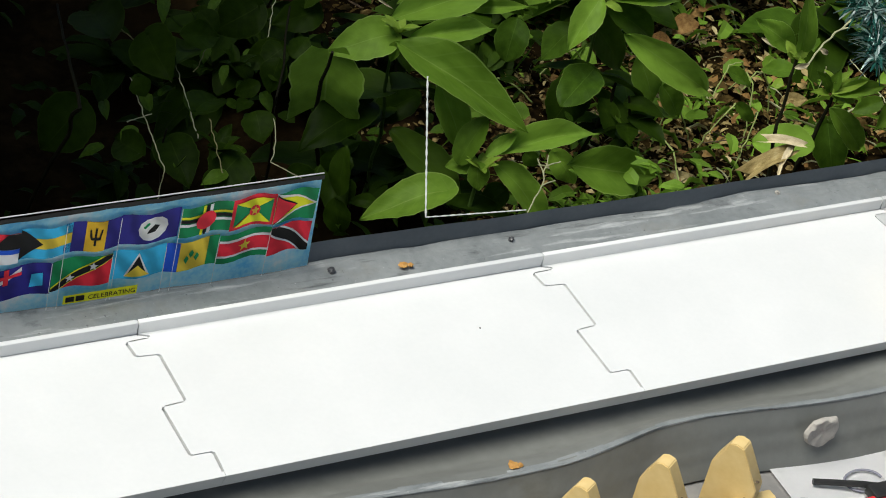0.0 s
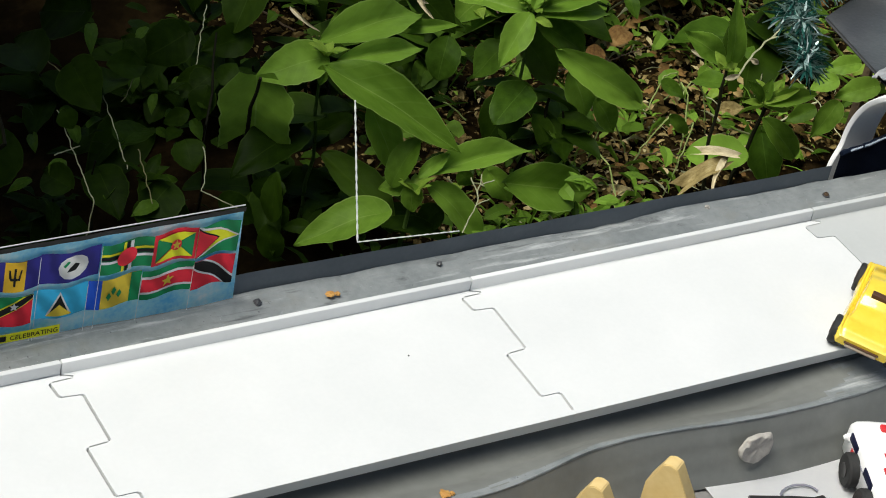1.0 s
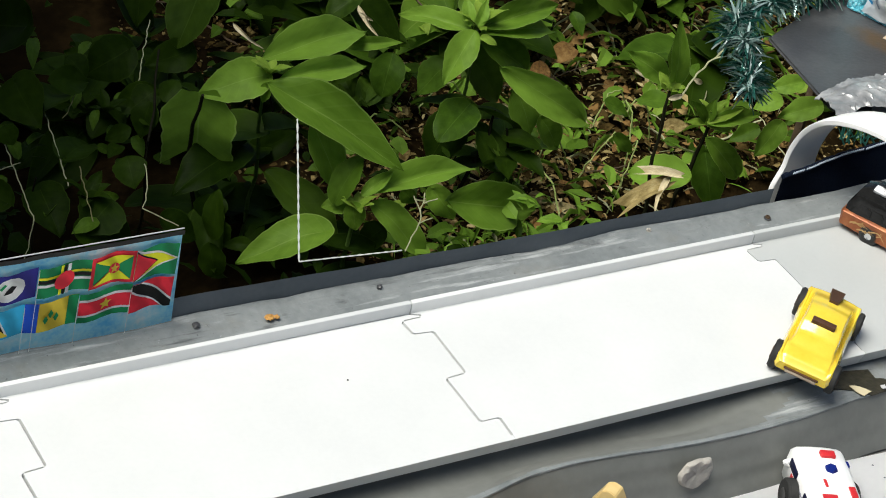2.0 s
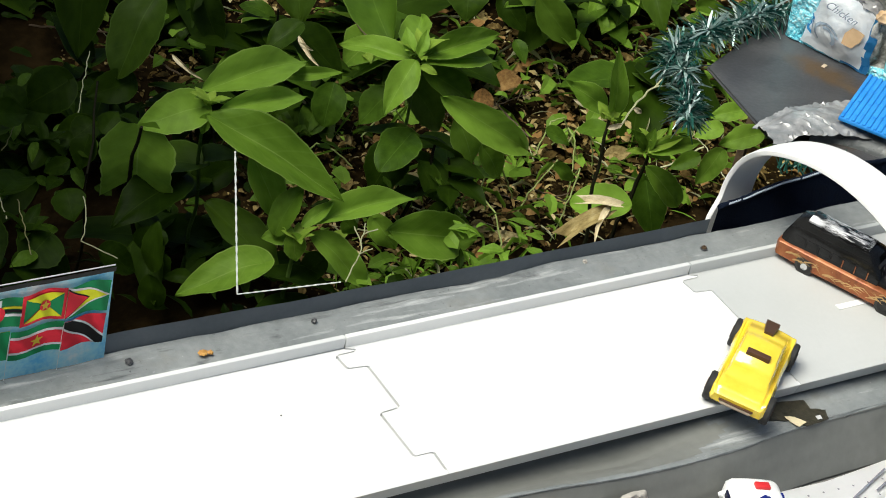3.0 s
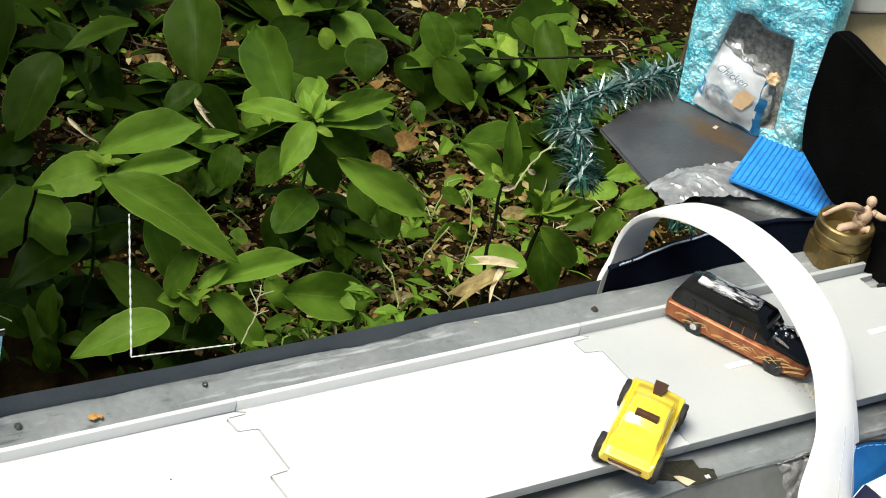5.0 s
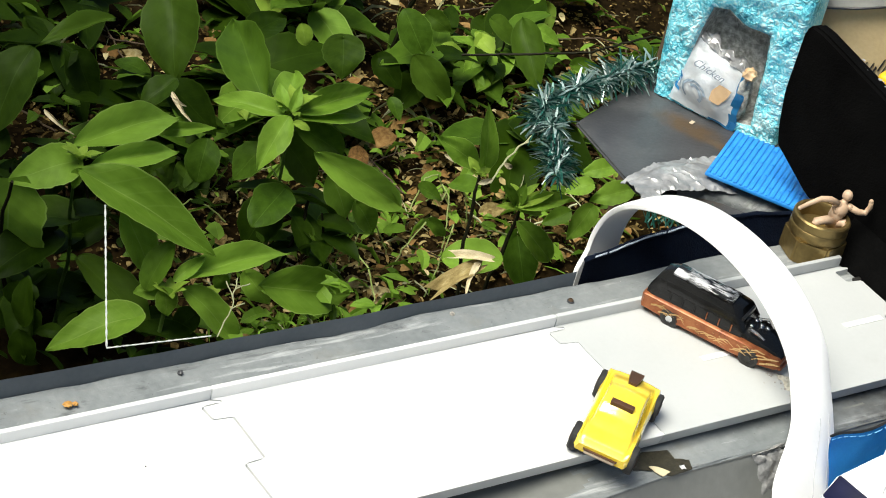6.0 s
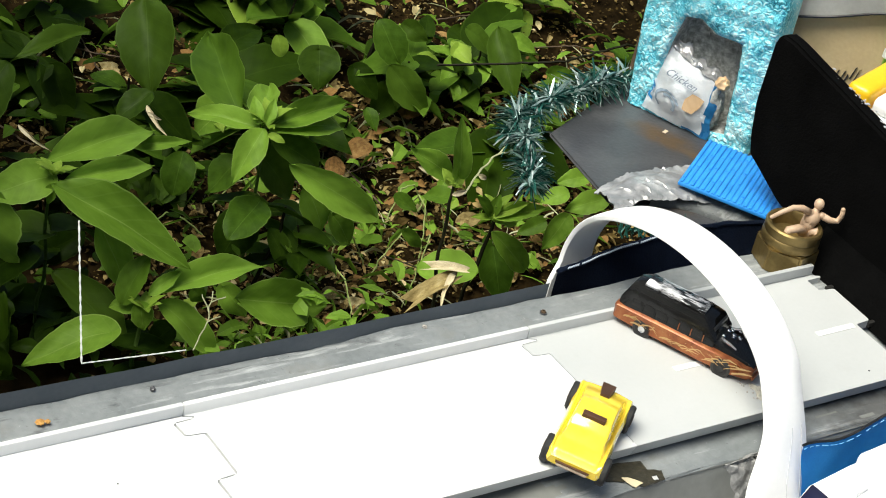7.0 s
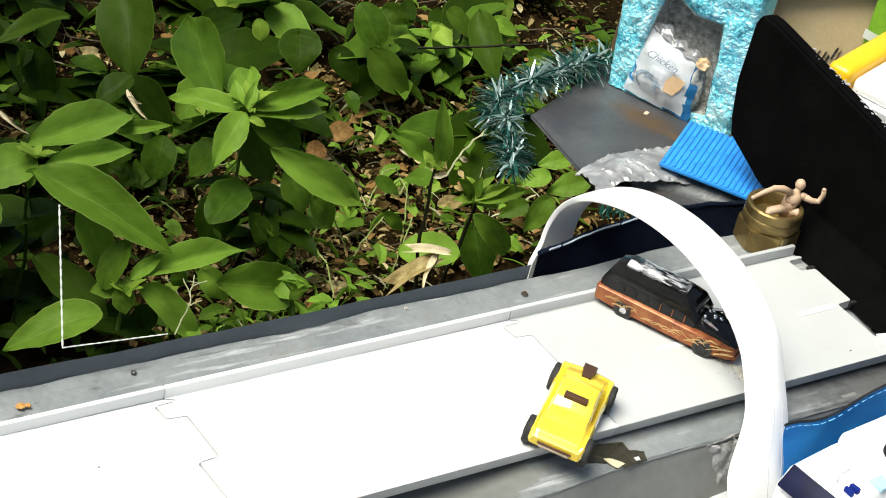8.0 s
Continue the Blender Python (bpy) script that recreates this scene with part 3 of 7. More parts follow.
for k in range(-4, 1):
    track_plate(PITCH * (k - 1) + 0.0, PITCH * k, WHITE_TRACK, "white plastic toy road plate with raised rims and jigsaw ends")
track_plate(0.0, PITCH, WHITE_TRACK, "white plastic toy road plate with raised rims and jigsaw ends")
track_plate(PITCH, 2 * PITCH, GREY_TRACK, "light grey toy road plate with white lane dashes", dashes=(0.2718, 0.3222, 0.3728))
for k in range(2):
    single("track_clip", boxed(-0.004, 0.0028, -0.0013, 0.0013, -0.0045, -0.0012, bevel=0.0005), BLACK_PLASTIC, "small black connector tab at the track end", "connector", "track connectors", at=pose(0.4035, 0.034 - 0.034 * k, -0.0005))

for x, y in ((-0.0540, 0.0112), (0.3651, -0.0369)):
    single("dirt_speck", blob(0.0004, 0.0003, seed=x * 90), RUBBER, "tiny dark dirt speck on the track", "dirt speck", "dirt specks", at=pose(x, y, 0.0002))

b = bmesh.new()
prism(b, [(0.3900, -0.0308), (0.4000, -0.0330), (0.3985, -0.0452), (0.3905, -0.0440)], 0.0003, 0.0011)
single("card_scrap", b, PAPER, "small white card scrap at the end of the track", "card scrap")

# crumbs of sand on the grey plate under the arch
bm = bmesh.new()
rng = random.Random(5)
for k in range(70):
    r = rng.uniform(0.0002, 0.0006)
    x, y = 0.289 + rng.gauss(0, 0.0030), -0.036 + rng.gauss(0, 0.007)
    if y < -0.0430:
        continue
    bmesh.ops.create_icosphere(bm, subdivisions=1, radius=r, matrix=pose(x, y, r * 0.4, rng.uniform(0, 90), rng.uniform(0, 90)))
b = bmesh.new()


def wedge_place(u, v):
    """A smear of dried cream glue on the track under the arch."""
    fade = smooth_step(0, 0.3, min(u, 1 - u) + 0.25 * wob(u * 3, v * 3, 4)) * smooth_step(0, 0.3, min(v, 1 - v) + 0.25 * wob(u * 3, v * 3, 9))
    return (0.2840 + 0.0125 * u + 0.004 * v, -0.0430 + 0.0190 * v, -0.0004 + fade * (0.0009 + 0.0016 * abs(wob(u * 5, v * 5, 1)) + 0.0008 * wob(u * 11, v * 11, 2)))


sheet(b, 30, 40, wedge_place)
single("glue_smear", b, material("cream_dried_glue", [(0.42, 0.40, 0.33), (0.66, 0.64, 0.55)], 0.5, size=160, bump=0.4), "smear of dried cream glue on the track", "glue smear")
single("sand_crumbs", bm, PUTTY, "pale sand and glue crumbs on the track", "sand", kind="stuff")


# ---- the flag board ----
def poly(b, pts, depth, mat):
    """A flat coloured shape on the board's face, a hair proud of it; pts in board metres (along, up)."""
    vs = [b.verts.new((x, -0.0012 - depth * 0.00016, z)) for x, z in pts]
    f = b.faces.new(vs)
    f.material_index = mat
    f.normal_update()
    if f.normal.y > 0:
        f.normal_flip()


board = thing("flag_board", "printed board of two rows of island flags, black top edge", "flag sign", at=pose(0, 0.0738, 0, 2, 0, 0))
b = bmesh.new()
sheet(b, 90, 8, lambda u, v: (-0.46 + 0.351 * u - 0.0025 * v * smooth_step(0.9, 1, u), 0.0, -0.0035 + 0.0515 * v + 0.0006 * wob(u * 30)))
bmesh.ops.solidify(b, geom=b.faces[:], thickness=0.0014)
SKY_PRINT = material("printed_sky", [(0.12, 0.56, 0.90), (0.48, 0.84, 0.97), (0.97, 0.98, 0.98)], 0.5, size=38, bump=0.1, spread=0.45, spec=0.12)
part("panel", b, SKY_PRINT, board, "sky-blue printed panel")
b = bmesh.new()
sheet(b, 90, 2, lambda u, v: (-0.46 + 0.349 * u, -0.0010, 0.0472 + 0.0024 * v + 0.0006 * wob(u * 30)))
bmesh.ops.solidify(b, geom=b.faces[:], thickness=0.0028)
part("top_edge", b, BLACK_PLASTIC, board, "black taped top edge")
b = bmesh.new()
tube(b, [(-0.46 + 0.349 * k / 30, 0.0002, 0.0498 + 0.0006 * wob(k)) for k in range(31)], 0.00035, n=5)
part("top_wire", b, SCUFF, board, "grey worn rim along the top")

COL = dict(navy=(0.037, 0.033, 0.272), red=(0.920, 0.037, 0.064), green=(0.020, 0.295, 0.102), yellow=(0.920, 0.908, 0.033), black=(0.013, 0.013, 0.013), white=(0.920, 0.920, 0.920), sky=(0.068, 0.569, 0.920), gold=(0.920, 0.681, 0.068), blue=(0.025, 0.113, 0.681), orange=(0.920, 0.544, 0.033), silver=(0.920, 0.908, 0.863))


def flag(x0, x1, z0, z1, base, shapes, lift=0.0):
    """One flag: a base colour and shapes in its own 0-1 square, with the print's waves."""
    def put(pts, depth, colour, name, parent):
        b = bmesh.new()
        full = []
        for (ax, az), (bx, bz) in zip(pts, pts[1:] + pts[:1]):
            for k in range(6):
                full.append((ax + (bx - ax) * k / 6, az + (bz - az) * k / 6))
        poly(b, [(x0 + (x1 - x0) * u, z0 + (z1 - z0) * w + 0.0011 * math.sin(u * 6.6 + x0 * 300) + lift * u) for u, w in full], depth, 0)
        return part(name, b, flag_ink(colour, COL[colour]), parent, smooth=False)

    cloth_part = put([(0, 0), (1, 0), (1, 1), (0, 1)], 1, base, "flag", board)
    for k, (colour, pts) in enumerate(shapes):
        put(pts, 2 + k, colour, "emblem" if len(pts) > 5 else "stripe", cloth_part)


def ring(cx, cy, r, q=1.0, n=12):
    return [(cx + r * math.cos(TAU * i / n) * q, cy + r * math.sin(TAU * i / n)) for i in range(n)]


def star(cx, cy, r, q=0.6, n=5):
    return [(cx + r * (1 if i % 2 == 0 else 0.42) * math.sin(math.pi * i / n) * q, cy + r * (1 if i % 2 == 0 else 0.42) * math.cos(math.pi * i / n)) for i in range(2 * n)]


U0, U1, L0, L1 = 0.0265, 0.0425, 0.0075, 0.0235
flag(-0.276, -0.2485, U0, U1, "red", [("white", [(0.3, 0), (0.9, 1), (1, 1), (1, 0)]), ("black", [(0.55, 0.5), (0.8, 1), (1, 1), (1, 0.5)]), ("blue", [(0.5, 0.35), (0.55, 0.5), (1, 0.5), (1, 0.35)])])
flag(-0.2485, -0.2260, U0, U1, "sky", [("gold", [(0, 0.33), (1, 0.33), (1, 0.67), (0, 0.67)]), ("black", [(0, 0), (0.45, 0.5), (0, 1)])])
flag(-0.2290, -0.2040, U0, U1, "navy", [("orange", [(0.36, 0), (0.74, 0), (0.74, 1), (0.36, 1)]), ("black", [(0.53, 0.2), (0.57, 0.2), (0.57, 0.8), (0.53, 0.8)]), ("black", [(0.44, 0.5), (0.47, 0.4), (0.64, 0.4), (0.67, 0.75), (0.64, 0.75), (0.61, 0.48), (0.49, 0.48), (0.46, 0.75), (0.43, 0.75)])])
flag(-0.2045, -0.1775, U0, U1, "navy", [("white", ring(0.56, 0.5, 0.40, 0.62)), ("silver", ring(0.56, 0.5, 0.32, 0.62)), ("black", [(0.46, 0.38), (0.6, 0.42), (0.66, 0.6), (0.58, 0.66), (0.5, 0.52)]), ("green", [(0.42, 0.55), (0.5, 0.72), (0.46, 0.76), (0.38, 0.6)])])
flag(-0.1770, -0.1530, U0, U1, "green", [("yellow", [(0, 0.62), (1, 0.62), (1, 0.70), (0, 0.70)]), ("black", [(0, 0.5), (1, 0.5), (1, 0.60), (0, 0.60)]), ("white", [(0, 0.38), (1, 0.38), (1, 0.47), (0, 0.47)]), ("yellow", [(0.40, 0), (0.45, 0), (0.45, 1), (0.40, 1)]), ("black", [(0.46, 0), (0.51, 0), (0.51, 1), (0.46, 1)]), ("white", [(0.52, 0), (0.58, 0), (0.58, 1), (0.52, 1)]), ("red", ring(0.48, 0.5, 0.3, 0.62))], 0.0004)
flag(-0.1530, -0.1325, U0, U1 + 0.001, "red", [("green", [(0.08, 0.12), (0.5, 0.5), (0.08, 0.88)]), ("green", [(0.92, 0.12), (0.5, 0.5), (0.92, 0.88)]), ("yellow", [(0.08, 0.88), (0.5, 0.5), (0.92, 0.88)]), ("yellow", [(0.08, 0.12), (0.92, 0.12), (0.5, 0.5)]), ("red", ring(0.5, 0.5, 0.17, 0.7)), ("gold", star(0.5, 0.5, 0.17))], 0.0006)
flag(-0.1325, -0.1125, U0, U1 + 0.001, "green", [("white", [(0, -0.02), (1.02, 0.55), (0, 1.02)]), ("yellow", [(0, 0.06), (0.94, 0.55), (0, 0.94)]), ("black", [(0, 0), (0.52, 0.5), (0, 1)]), ("red", [(0, 0.05), (0.48, 0.5), (0, 0.95)])], 0.0006)
flag(-0.2600, -0.2325, L0 - 0.001, L1, "navy", [("white", [(0.02, 0.5), (0.5, 0.95), (0.5, 0.8), (0.15, 0.5)]), ("red", [(0.22, 0.5), (0.3, 0.5), (0.3, 1), (0.22, 1)]), ("red", [(0, 0.7), (0.5, 0.7), (0.5, 0.8), (0, 0.8)]), ("sky", [(0.64, 0.25), (0.86, 0.3), (0.84, 0.7), (0.66, 0.66)])])
flag(-0.2325, -0.2060, L0, L1, "green", [("red", [(0.12, 0), (1, 0), (1, 0.95)]), ("yellow", [(0, 0), (0.16, 0), (1, 0.86), (1, 1), (0.84, 1), (0, 0.14)]), ("black", [(0, 0), (0.12, 0), (1, 0.9), (1, 1), (0.88, 1), (0, 0.1)]), ("white", star(0.3, 0.3, 0.14)), ("white", star(0.68, 0.7, 0.14))])
flag(-0.2060, -0.1815, L0, L1, "sky", [("white", [(0.26, 0.1), (0.74, 0.1), (0.5, 0.92)]), ("black", [(0.30, 0.1), (0.70, 0.1), (0.5, 0.82)]), ("gold", [(0.26, 0.1), (0.74, 0.1), (0.5, 0.5)])])
flag(-0.1815, -0.1570, L0, L1, "gold", [("blue", [(0, 0), (0.27, 0), (0.27, 1), (0, 1)]), ("green", [(0.8, 0), (1, 0), (1, 1), (0.8, 1)]), ("green", [(0.45, 0.6), (0.5, 0.45), (0.55, 0.6), (0.5, 0.75)]), ("green", [(0.55, 0.45), (0.6, 0.3), (0.65, 0.45), (0.6, 0.6)]), ("green", [(0.36, 0.45), (0.41, 0.3), (0.46, 0.45), (0.41, 0.6)])], 0.0006)
flag(-0.1565, -0.1320, L0 + 0.0006, L1 + 0.0006, "green", [("white", [(0, 0.2), (1, 0.2), (1, 0.8), (0, 0.8)]), ("red", [(0, 0.28), (1, 0.28), (1, 0.72), (0, 0.72)]), ("gold", star(0.5, 0.5, 0.2))], 0.001)
flag(-0.1320, -0.1125, L0 + 0.0012, L1 + 0.0012, "red", [("white", [(0, 0.72), (0, 1), (0.24, 1), (1, 0.28), (1, 0), (0.76, 0)]), ("black", [(0.0, 0.8), (0, 1), (0.18, 1), (1, 0.2), (1, 0), (0.82, 0)])], 0.001)
for k, x in enumerate((-0.2335, -0.2065, -0.1820, -0.1575, -0.1330, -0.2290, -0.2050, -0.1775)):
    b = bmesh.new()
    poly(b, [(x - 0.00013, -0.002), (x + 0.00013, -0.002), (x + 0.00013, 0.0235 if k < 5 else 0.043), (x - 0.00013, 0.0235 if k < 5 else 0.043)], 9, 0)
    part("flag_pole", b, ink("silver", COL["silver"]), board)
b = bmesh.new()
for k in range(12):
    poly(b, [(-0.2265 + 0.0028 * k, -0.0002), (-0.2237 + 0.0028 * k, -0.0002), (-0.2237 + 0.0028 * k, 0.0046), (-0.2265 + 0.0028 * k, 0.0046)], 11, 0)
part("caption_label", b, ink("yellow", COL["yellow"]), board, "yellow caption strip", smooth=False)
fc = bpy.data.curves.new("caption", "FONT")
fc.body = "CELEBRATING"
fc.size, fc.extrude = 0.0034, 0.00005
fc.materials.append(ink("black", COL["black"]))
cap = new("caption", fc)
cap.parent = board
cap.matrix_basis = pose(-0.2155, -0.0034, 0.0011, 90, 0, 0)
for k in range(2):
    part("caption_bar", boxed(-0.2255 + 0.0046 * k, -0.2218 + 0.0046 * k, -0.0036, -0.0031, 0.0012, 0.0036), ink("black", COL["black"]), board)


# ---- the white arch ----
def arch_place(u, v, lift):
    """A point of the hoop: u runs from the near foot over the top to the far foot, v across the strap."""
    rh, rv, z0 = 0.0820, 0.0579, 0.0010
    left, right = -0.0150, 0.0126
    if u < 0.278:
        d = 0.0685 * (1 - u / 0.278)
        y, z = -0.0718 - 0.80 * d + 3.2 * d * d - 0.86 * lift, 0.0295 - d + 0.5 * lift
        left -= 0.0045 * smooth_step(0.030, 0.0, z) + 0.0180 * smooth_step(0.009, -0.022, z)
        right -= 0.0016 * smooth_step(0.0, 0.012, d) + 0.06 * d + 0.9 * d * d
    elif u > 0.88:
        y, z = rh + lift - 0.0025, z0 - 0.036 * (u - 0.88) / 0.12
        left += 0.0075 - 0.0045 * smooth_step(0.0, -0.016, z)
        right += 0.003
    else:
        a = math.pi * (u - 0.16) / 0.72
        y, z = -math.cos(a) * (rh + lift), z0 + (rv + lift) * math.sin(a)
        if u < 0.5:
            y -= 0.0034 * math.exp(-(((z - z0) / 0.019) ** 2))
        else:
            y -= 0.0025 * math.cos(a) ** 2
            left += 0.0075 * smooth_step(0.62, 0.84, u)
            right += 0.003 * smooth_step(0.72, 0.86, u)
    return Vector((left + (right - left) * v, y, z))


bm = bmesh.new()
N = 72
rings = []
for i in range(N + 1):
    u = i / N
    rings.append([arch_place(u, v, 0.0 + d) for v, d in ((0, -0.0004), (0.02, 0), (0.3, 0.0006), (0.7, 0.0006), (0.98, 0), (1, -0.0004), (1, -0.0024), (0.98, -0.003), (0.02, -0.003), (0, -0.0024))])
loft(bm, rings)
bmesh.ops.recalc_face_normals(bm, faces=bm.faces[:])
arch = thing("arch", "white plastic hoop standing over the toy track", "arch", at=pose(0.2750, 0.0234, 0, 0, 0, 5.07))
part("hoop", bm, WHITE_PLASTIC, arch)
for k, v in enumerate((0.62, 0.86)):
    b = bmesh.new()
    loft(b, [[arch_place(u, v + 0.002 * wob(u * 9, k), 0.00075 - 0.0003 * k), arch_place(u, v + 0.007 + 0.004 * wob(u * 12, k), 0.00075 - 0.0003 * k), arch_place(u, v + 0.007, 0.0002), arch_place(u, v, 0.0002)] for u in [0.0 + 0.012 * j for j in range(16)]])
    part("scuff", b, SCUFF, arch, "thin grey scuff line")

# ---- toy vehicles ----


def wheel(parent, x, y, z, r, w, hub, turned=0):
    wh = new("wheel")
    wh.empty_display_size = 0.004
    wh.parent = parent
    wh.matrix_basis = pose(x, y, z, 90, 0, 0)
    b = bmesh.new()
    lathe(b, [(r * 0.45, -w / 2), (r * 0.88, -w / 2), (r, -w * 0.32), (r, w * 0.32), (r * 0.88, w / 2), (r * 0.45, w / 2)], 20)
    part("tyre", b, RUBBER, wh)
    b = bmesh.new()
    lathe(b, [(0.0001, -w * 0.52), (r * 0.3, -w * 0.52), (r * 0.45, -w * 0.58), (r * 0.45, w * 0.58), (r * 0.3, w * 0.52), (0.0001, w * 0.52)], 10)
    part("rim", b, hub, wh)


def section(x, half, zlo, zhi, top, n=6, crown=0.0):
    """A car cross section at x: half width, floor, roof, half width of the top."""
    pts = [(-half, zlo), (-half, zlo + (zhi - zlo) * 0.55), (-(half + top) / 2 - 0.001, zlo + (zhi - zlo) * 0.88), (-top, zhi), (-top * 0.4, zhi + crown), (top * 0.4, zhi + crown), (top, zhi), ((half + top) / 2 + 0.001, zlo + (zhi - zlo) * 0.88), (half, zlo + (zhi - zlo) * 0.55), (half, zlo)]
    return [Vector((x, y, z)) for y, z in pts]


# yellow buggy: front towards -x in its own frame
buggy = thing("toy_buggy", "bright yellow toy buggy with black wheels, straddling the track rim", "toy car", "toy cars", at=pose(0.1738, -0.0350, 0.0006, 4, -3, 37.5))


def spline(knots, x):
    for (a, p), (c, q) in zip(knots, knots[1:]):
        if x <= c:
            return p + (q - p) * smooth_step(a, c, x)
    return knots[-1][1]


SPINE = ((-0.0318, 0.0092), (-0.0292, 0.0122), (-0.0135, 0.0168), (-0.0065, 0.0208), (0.0040, 0.0214), (0.0110, 0.0198), (0.0240, 0.0158), (0.0305, 0.0105))


def buggy_half(x):
    front, rear = (x + 0.0318) / 0.0035, (0.0305 - x) / 0.0055
    end = min(1, max(0, front)) ** 0.5 * 0.14 + 0.86 if front < 1 else 1
    end = min(end, (1 - (1 - min(1, max(0, rear))) ** 2) ** 0.5 * 0.38 + 0.62 if rear < 1 else 1)
    return (0.0143 - 0.0005 * math.exp(-((x - 0.001) / 0.009) ** 2)) * end


def buggy_top(u, v):
    x = -0.0318 + 0.0623 * u
    t = v * 2 - 1
    a = abs(t)
    fender = 0.0116 + 0.0026 * math.exp(-((x + 0.0225) / 0.0075) ** 2) + 0.0034 * math.exp(-((x - 0.0225) / 0.0080) ** 2) - 0.0030 * smooth_step(0.024, 0.0305, x) - 0.0020 * smooth_step(-0.0285, -0.0318, x)
    core = 1 - smooth_step(0.66, 0.80, a)
    h = spline(SPINE, x) - 0.0006 * (a / 0.66) ** 2
    groove = 0.0012 * math.exp(-((a - 0.80) / 0.035) ** 2) * smooth_step(-0.0315, -0.026, x) * smooth_step(0.026, 0.018, x)
    z = fender + (max(h, fender) - fender) * core - groove - 0.0030 * smooth_step(0.88, 1.0, a) ** 2
    return (x, t * buggy_half(x), z)


bm = bmesh.new()
g = sheet(bm, 60, 44, buggy_top)
edge = [g[i][0] for i in range(61)] + [g[60][j] for j in range(1, 45)] + [g[i][44] for i in range(59, -1, -1)] + [g[0][j] for j in range(43, 0, -1)]
low = [bm.verts.new((v.co.x * 0.985, v.co.y * 0.97, 0.0056)) for v in edge]
for k in range(len(edge)):
    bm.faces.new((edge[k], edge[(k + 1) % len(edge)], low[(k + 1) % len(edge)], low[k]))
bm.faces.new(low)
bmesh.ops.recalc_face_normals(bm, faces=bm.faces[:])
part("body", bm, YELLOW, buggy)
for sx, x, r in ((-1, -0.0238, 0.0070), (1, -0.0238, 0.0070), (-1, 0.0205, 0.0072), (1, 0.0205, 0.0072)):
    wheel(buggy, x, sx * 0.0141, 0.0068, r, 0.0044, BROWN_PLASTIC)
part("roof_slot", boxed(-0.0085, -0.0050, -0.0058, 0.0058, 0.0192, 0.0221, bevel=0.0004), BROWN_PLASTIC, buggy, "dark brown slot in the roof")
bm = bmesh.new()
prism(bm, [(0.0120, -0.0022), (0.0250, -0.0034), (0.0250, 0.0034), (0.0120, 0.0022)], 0.0, 0.0034, m=Matrix.Translation((0, 0, 0.0198)) @ pose(0, 0, 0, 0, 11, 0))
part("rear_scoop", bm, BROWN_PLASTIC, buggy, "dark brown engine scoop")
bm = bmesh.new()
box(bm, -0.0329, -0.0308, -0.0085, 0.0085, 0.0081, 0.0085, bevel=0.0004)
part("bumper", bm, BROWN_PLASTIC, buggy, "dark front bumper")
bm = bmesh.new()
box(bm, -0.0331, -0.0308, -0.0078, 0.0078, 0.0060, 0.0078, bevel=0.0008)
part("grille", bm, material("dull_beige_plastic", [(0.30, 0.24, 0.17), (0.44, 0.36, 0.26)], 0.6, size=120, bump=0.2), buggy, "beige front grille")
for s in (-1, 1):
    part("side_vent", boxed(0.0030, 0.0120, s * 0.0099 - 0.0006, s * 0.0099 + 0.0006, 0.0105, 0.0126, bevel=0.0003), BROWN_PLASTIC, buggy)
part("underside", boxed(-0.0300, 0.0280, -0.0105, 0.0105, 0.0036, 0.0060, bevel=0.0008), BLACK_PLASTIC, buggy)

# dark bus with copper flanks: front towards +x in its own frame
bus = thing("toy_bus", "glossy black toy bus with copper flame-printed flanks on the track", "toy bus", "toy cars", at=pose(0.2796, 0.0143, 0.0, 0, 0, -64.5))
bm = bmesh.new()
loft(bm, [section(-0.0395, 0.0112, 0.0045, 0.0112, 0.0108), section(-0.0380, 0.0128, 0.0036, 0.0122, 0.0120), section(-0.0200, 0.0134, 0.0030, 0.0126, 0.0126), section(0.0150, 0.0134, 0.0030, 0.0126, 0.0126), section(0.0290, 0.0128, 0.0032, 0.0118, 0.0112), section(0.0380, 0.0108, 0.0038, 0.0100, 0.0088), section(0.0400, 0.0090, 0.0046, 0.0085, 0.0070)])
bmesh.ops.recalc_face_normals(bm, faces=bm.faces[:])
part("lower_body", bm, COPPER, bus, "copper-brown lower flanks")
bm = bmesh.new()
loft(bm, [section(-0.0380, 0.0112, 0.0110, 0.0160, 0.0092), section(-0.0352, 0.0122, 0.0112, 0.0222, 0.0078, crown=0.0006), section(-0.0310, 0.0124, 0.0115, 0.0240, 0.0074, crown=0.0010), section(0.0060, 0.0124, 0.0115, 0.0240, 0.0074, crown=0.0010), section(0.0110, 0.0122, 0.0115, 0.0232, 0.0074, crown=0.0008), section(0.0165, 0.0118, 0.0115, 0.0165, 0.0090)])
bmesh.ops.recalc_face_normals(bm, faces=bm.faces[:])
part("cabin", bm, GLOSS_BLACK, bus, "glossy black cabin and roof")
bm = bmesh.new()
loft(bm, [section(0.0140, 0.0108, 0.0110, 0.0158, 0.0080, crown=0.001), section(0.0240, 0.0106, 0.0108, 0.0150, 0.0070, crown=0.001), section(0.0355, 0.0092, 0.0092, 0.0122, 0.0060), section(0.0392, 0.0075, 0.0075, 0.0096, 0.0050)])
bmesh.ops.recalc_face_normals(bm, faces=bm.faces[:])
part("hood", bm, GLOSS_BLACK, bus)
bm = bmesh.new()
sheet(bm, 30, 8, lambda u, v: (-0.0290 + 0.0345 * u, (v - 0.5) * 0.0118, 0.0246 + 0.0009 * math.sin(math.pi * v) + 0.0005 * wob(u * 7, v * 3, 1, 2.2)))
thicken(bm, -0.0012)
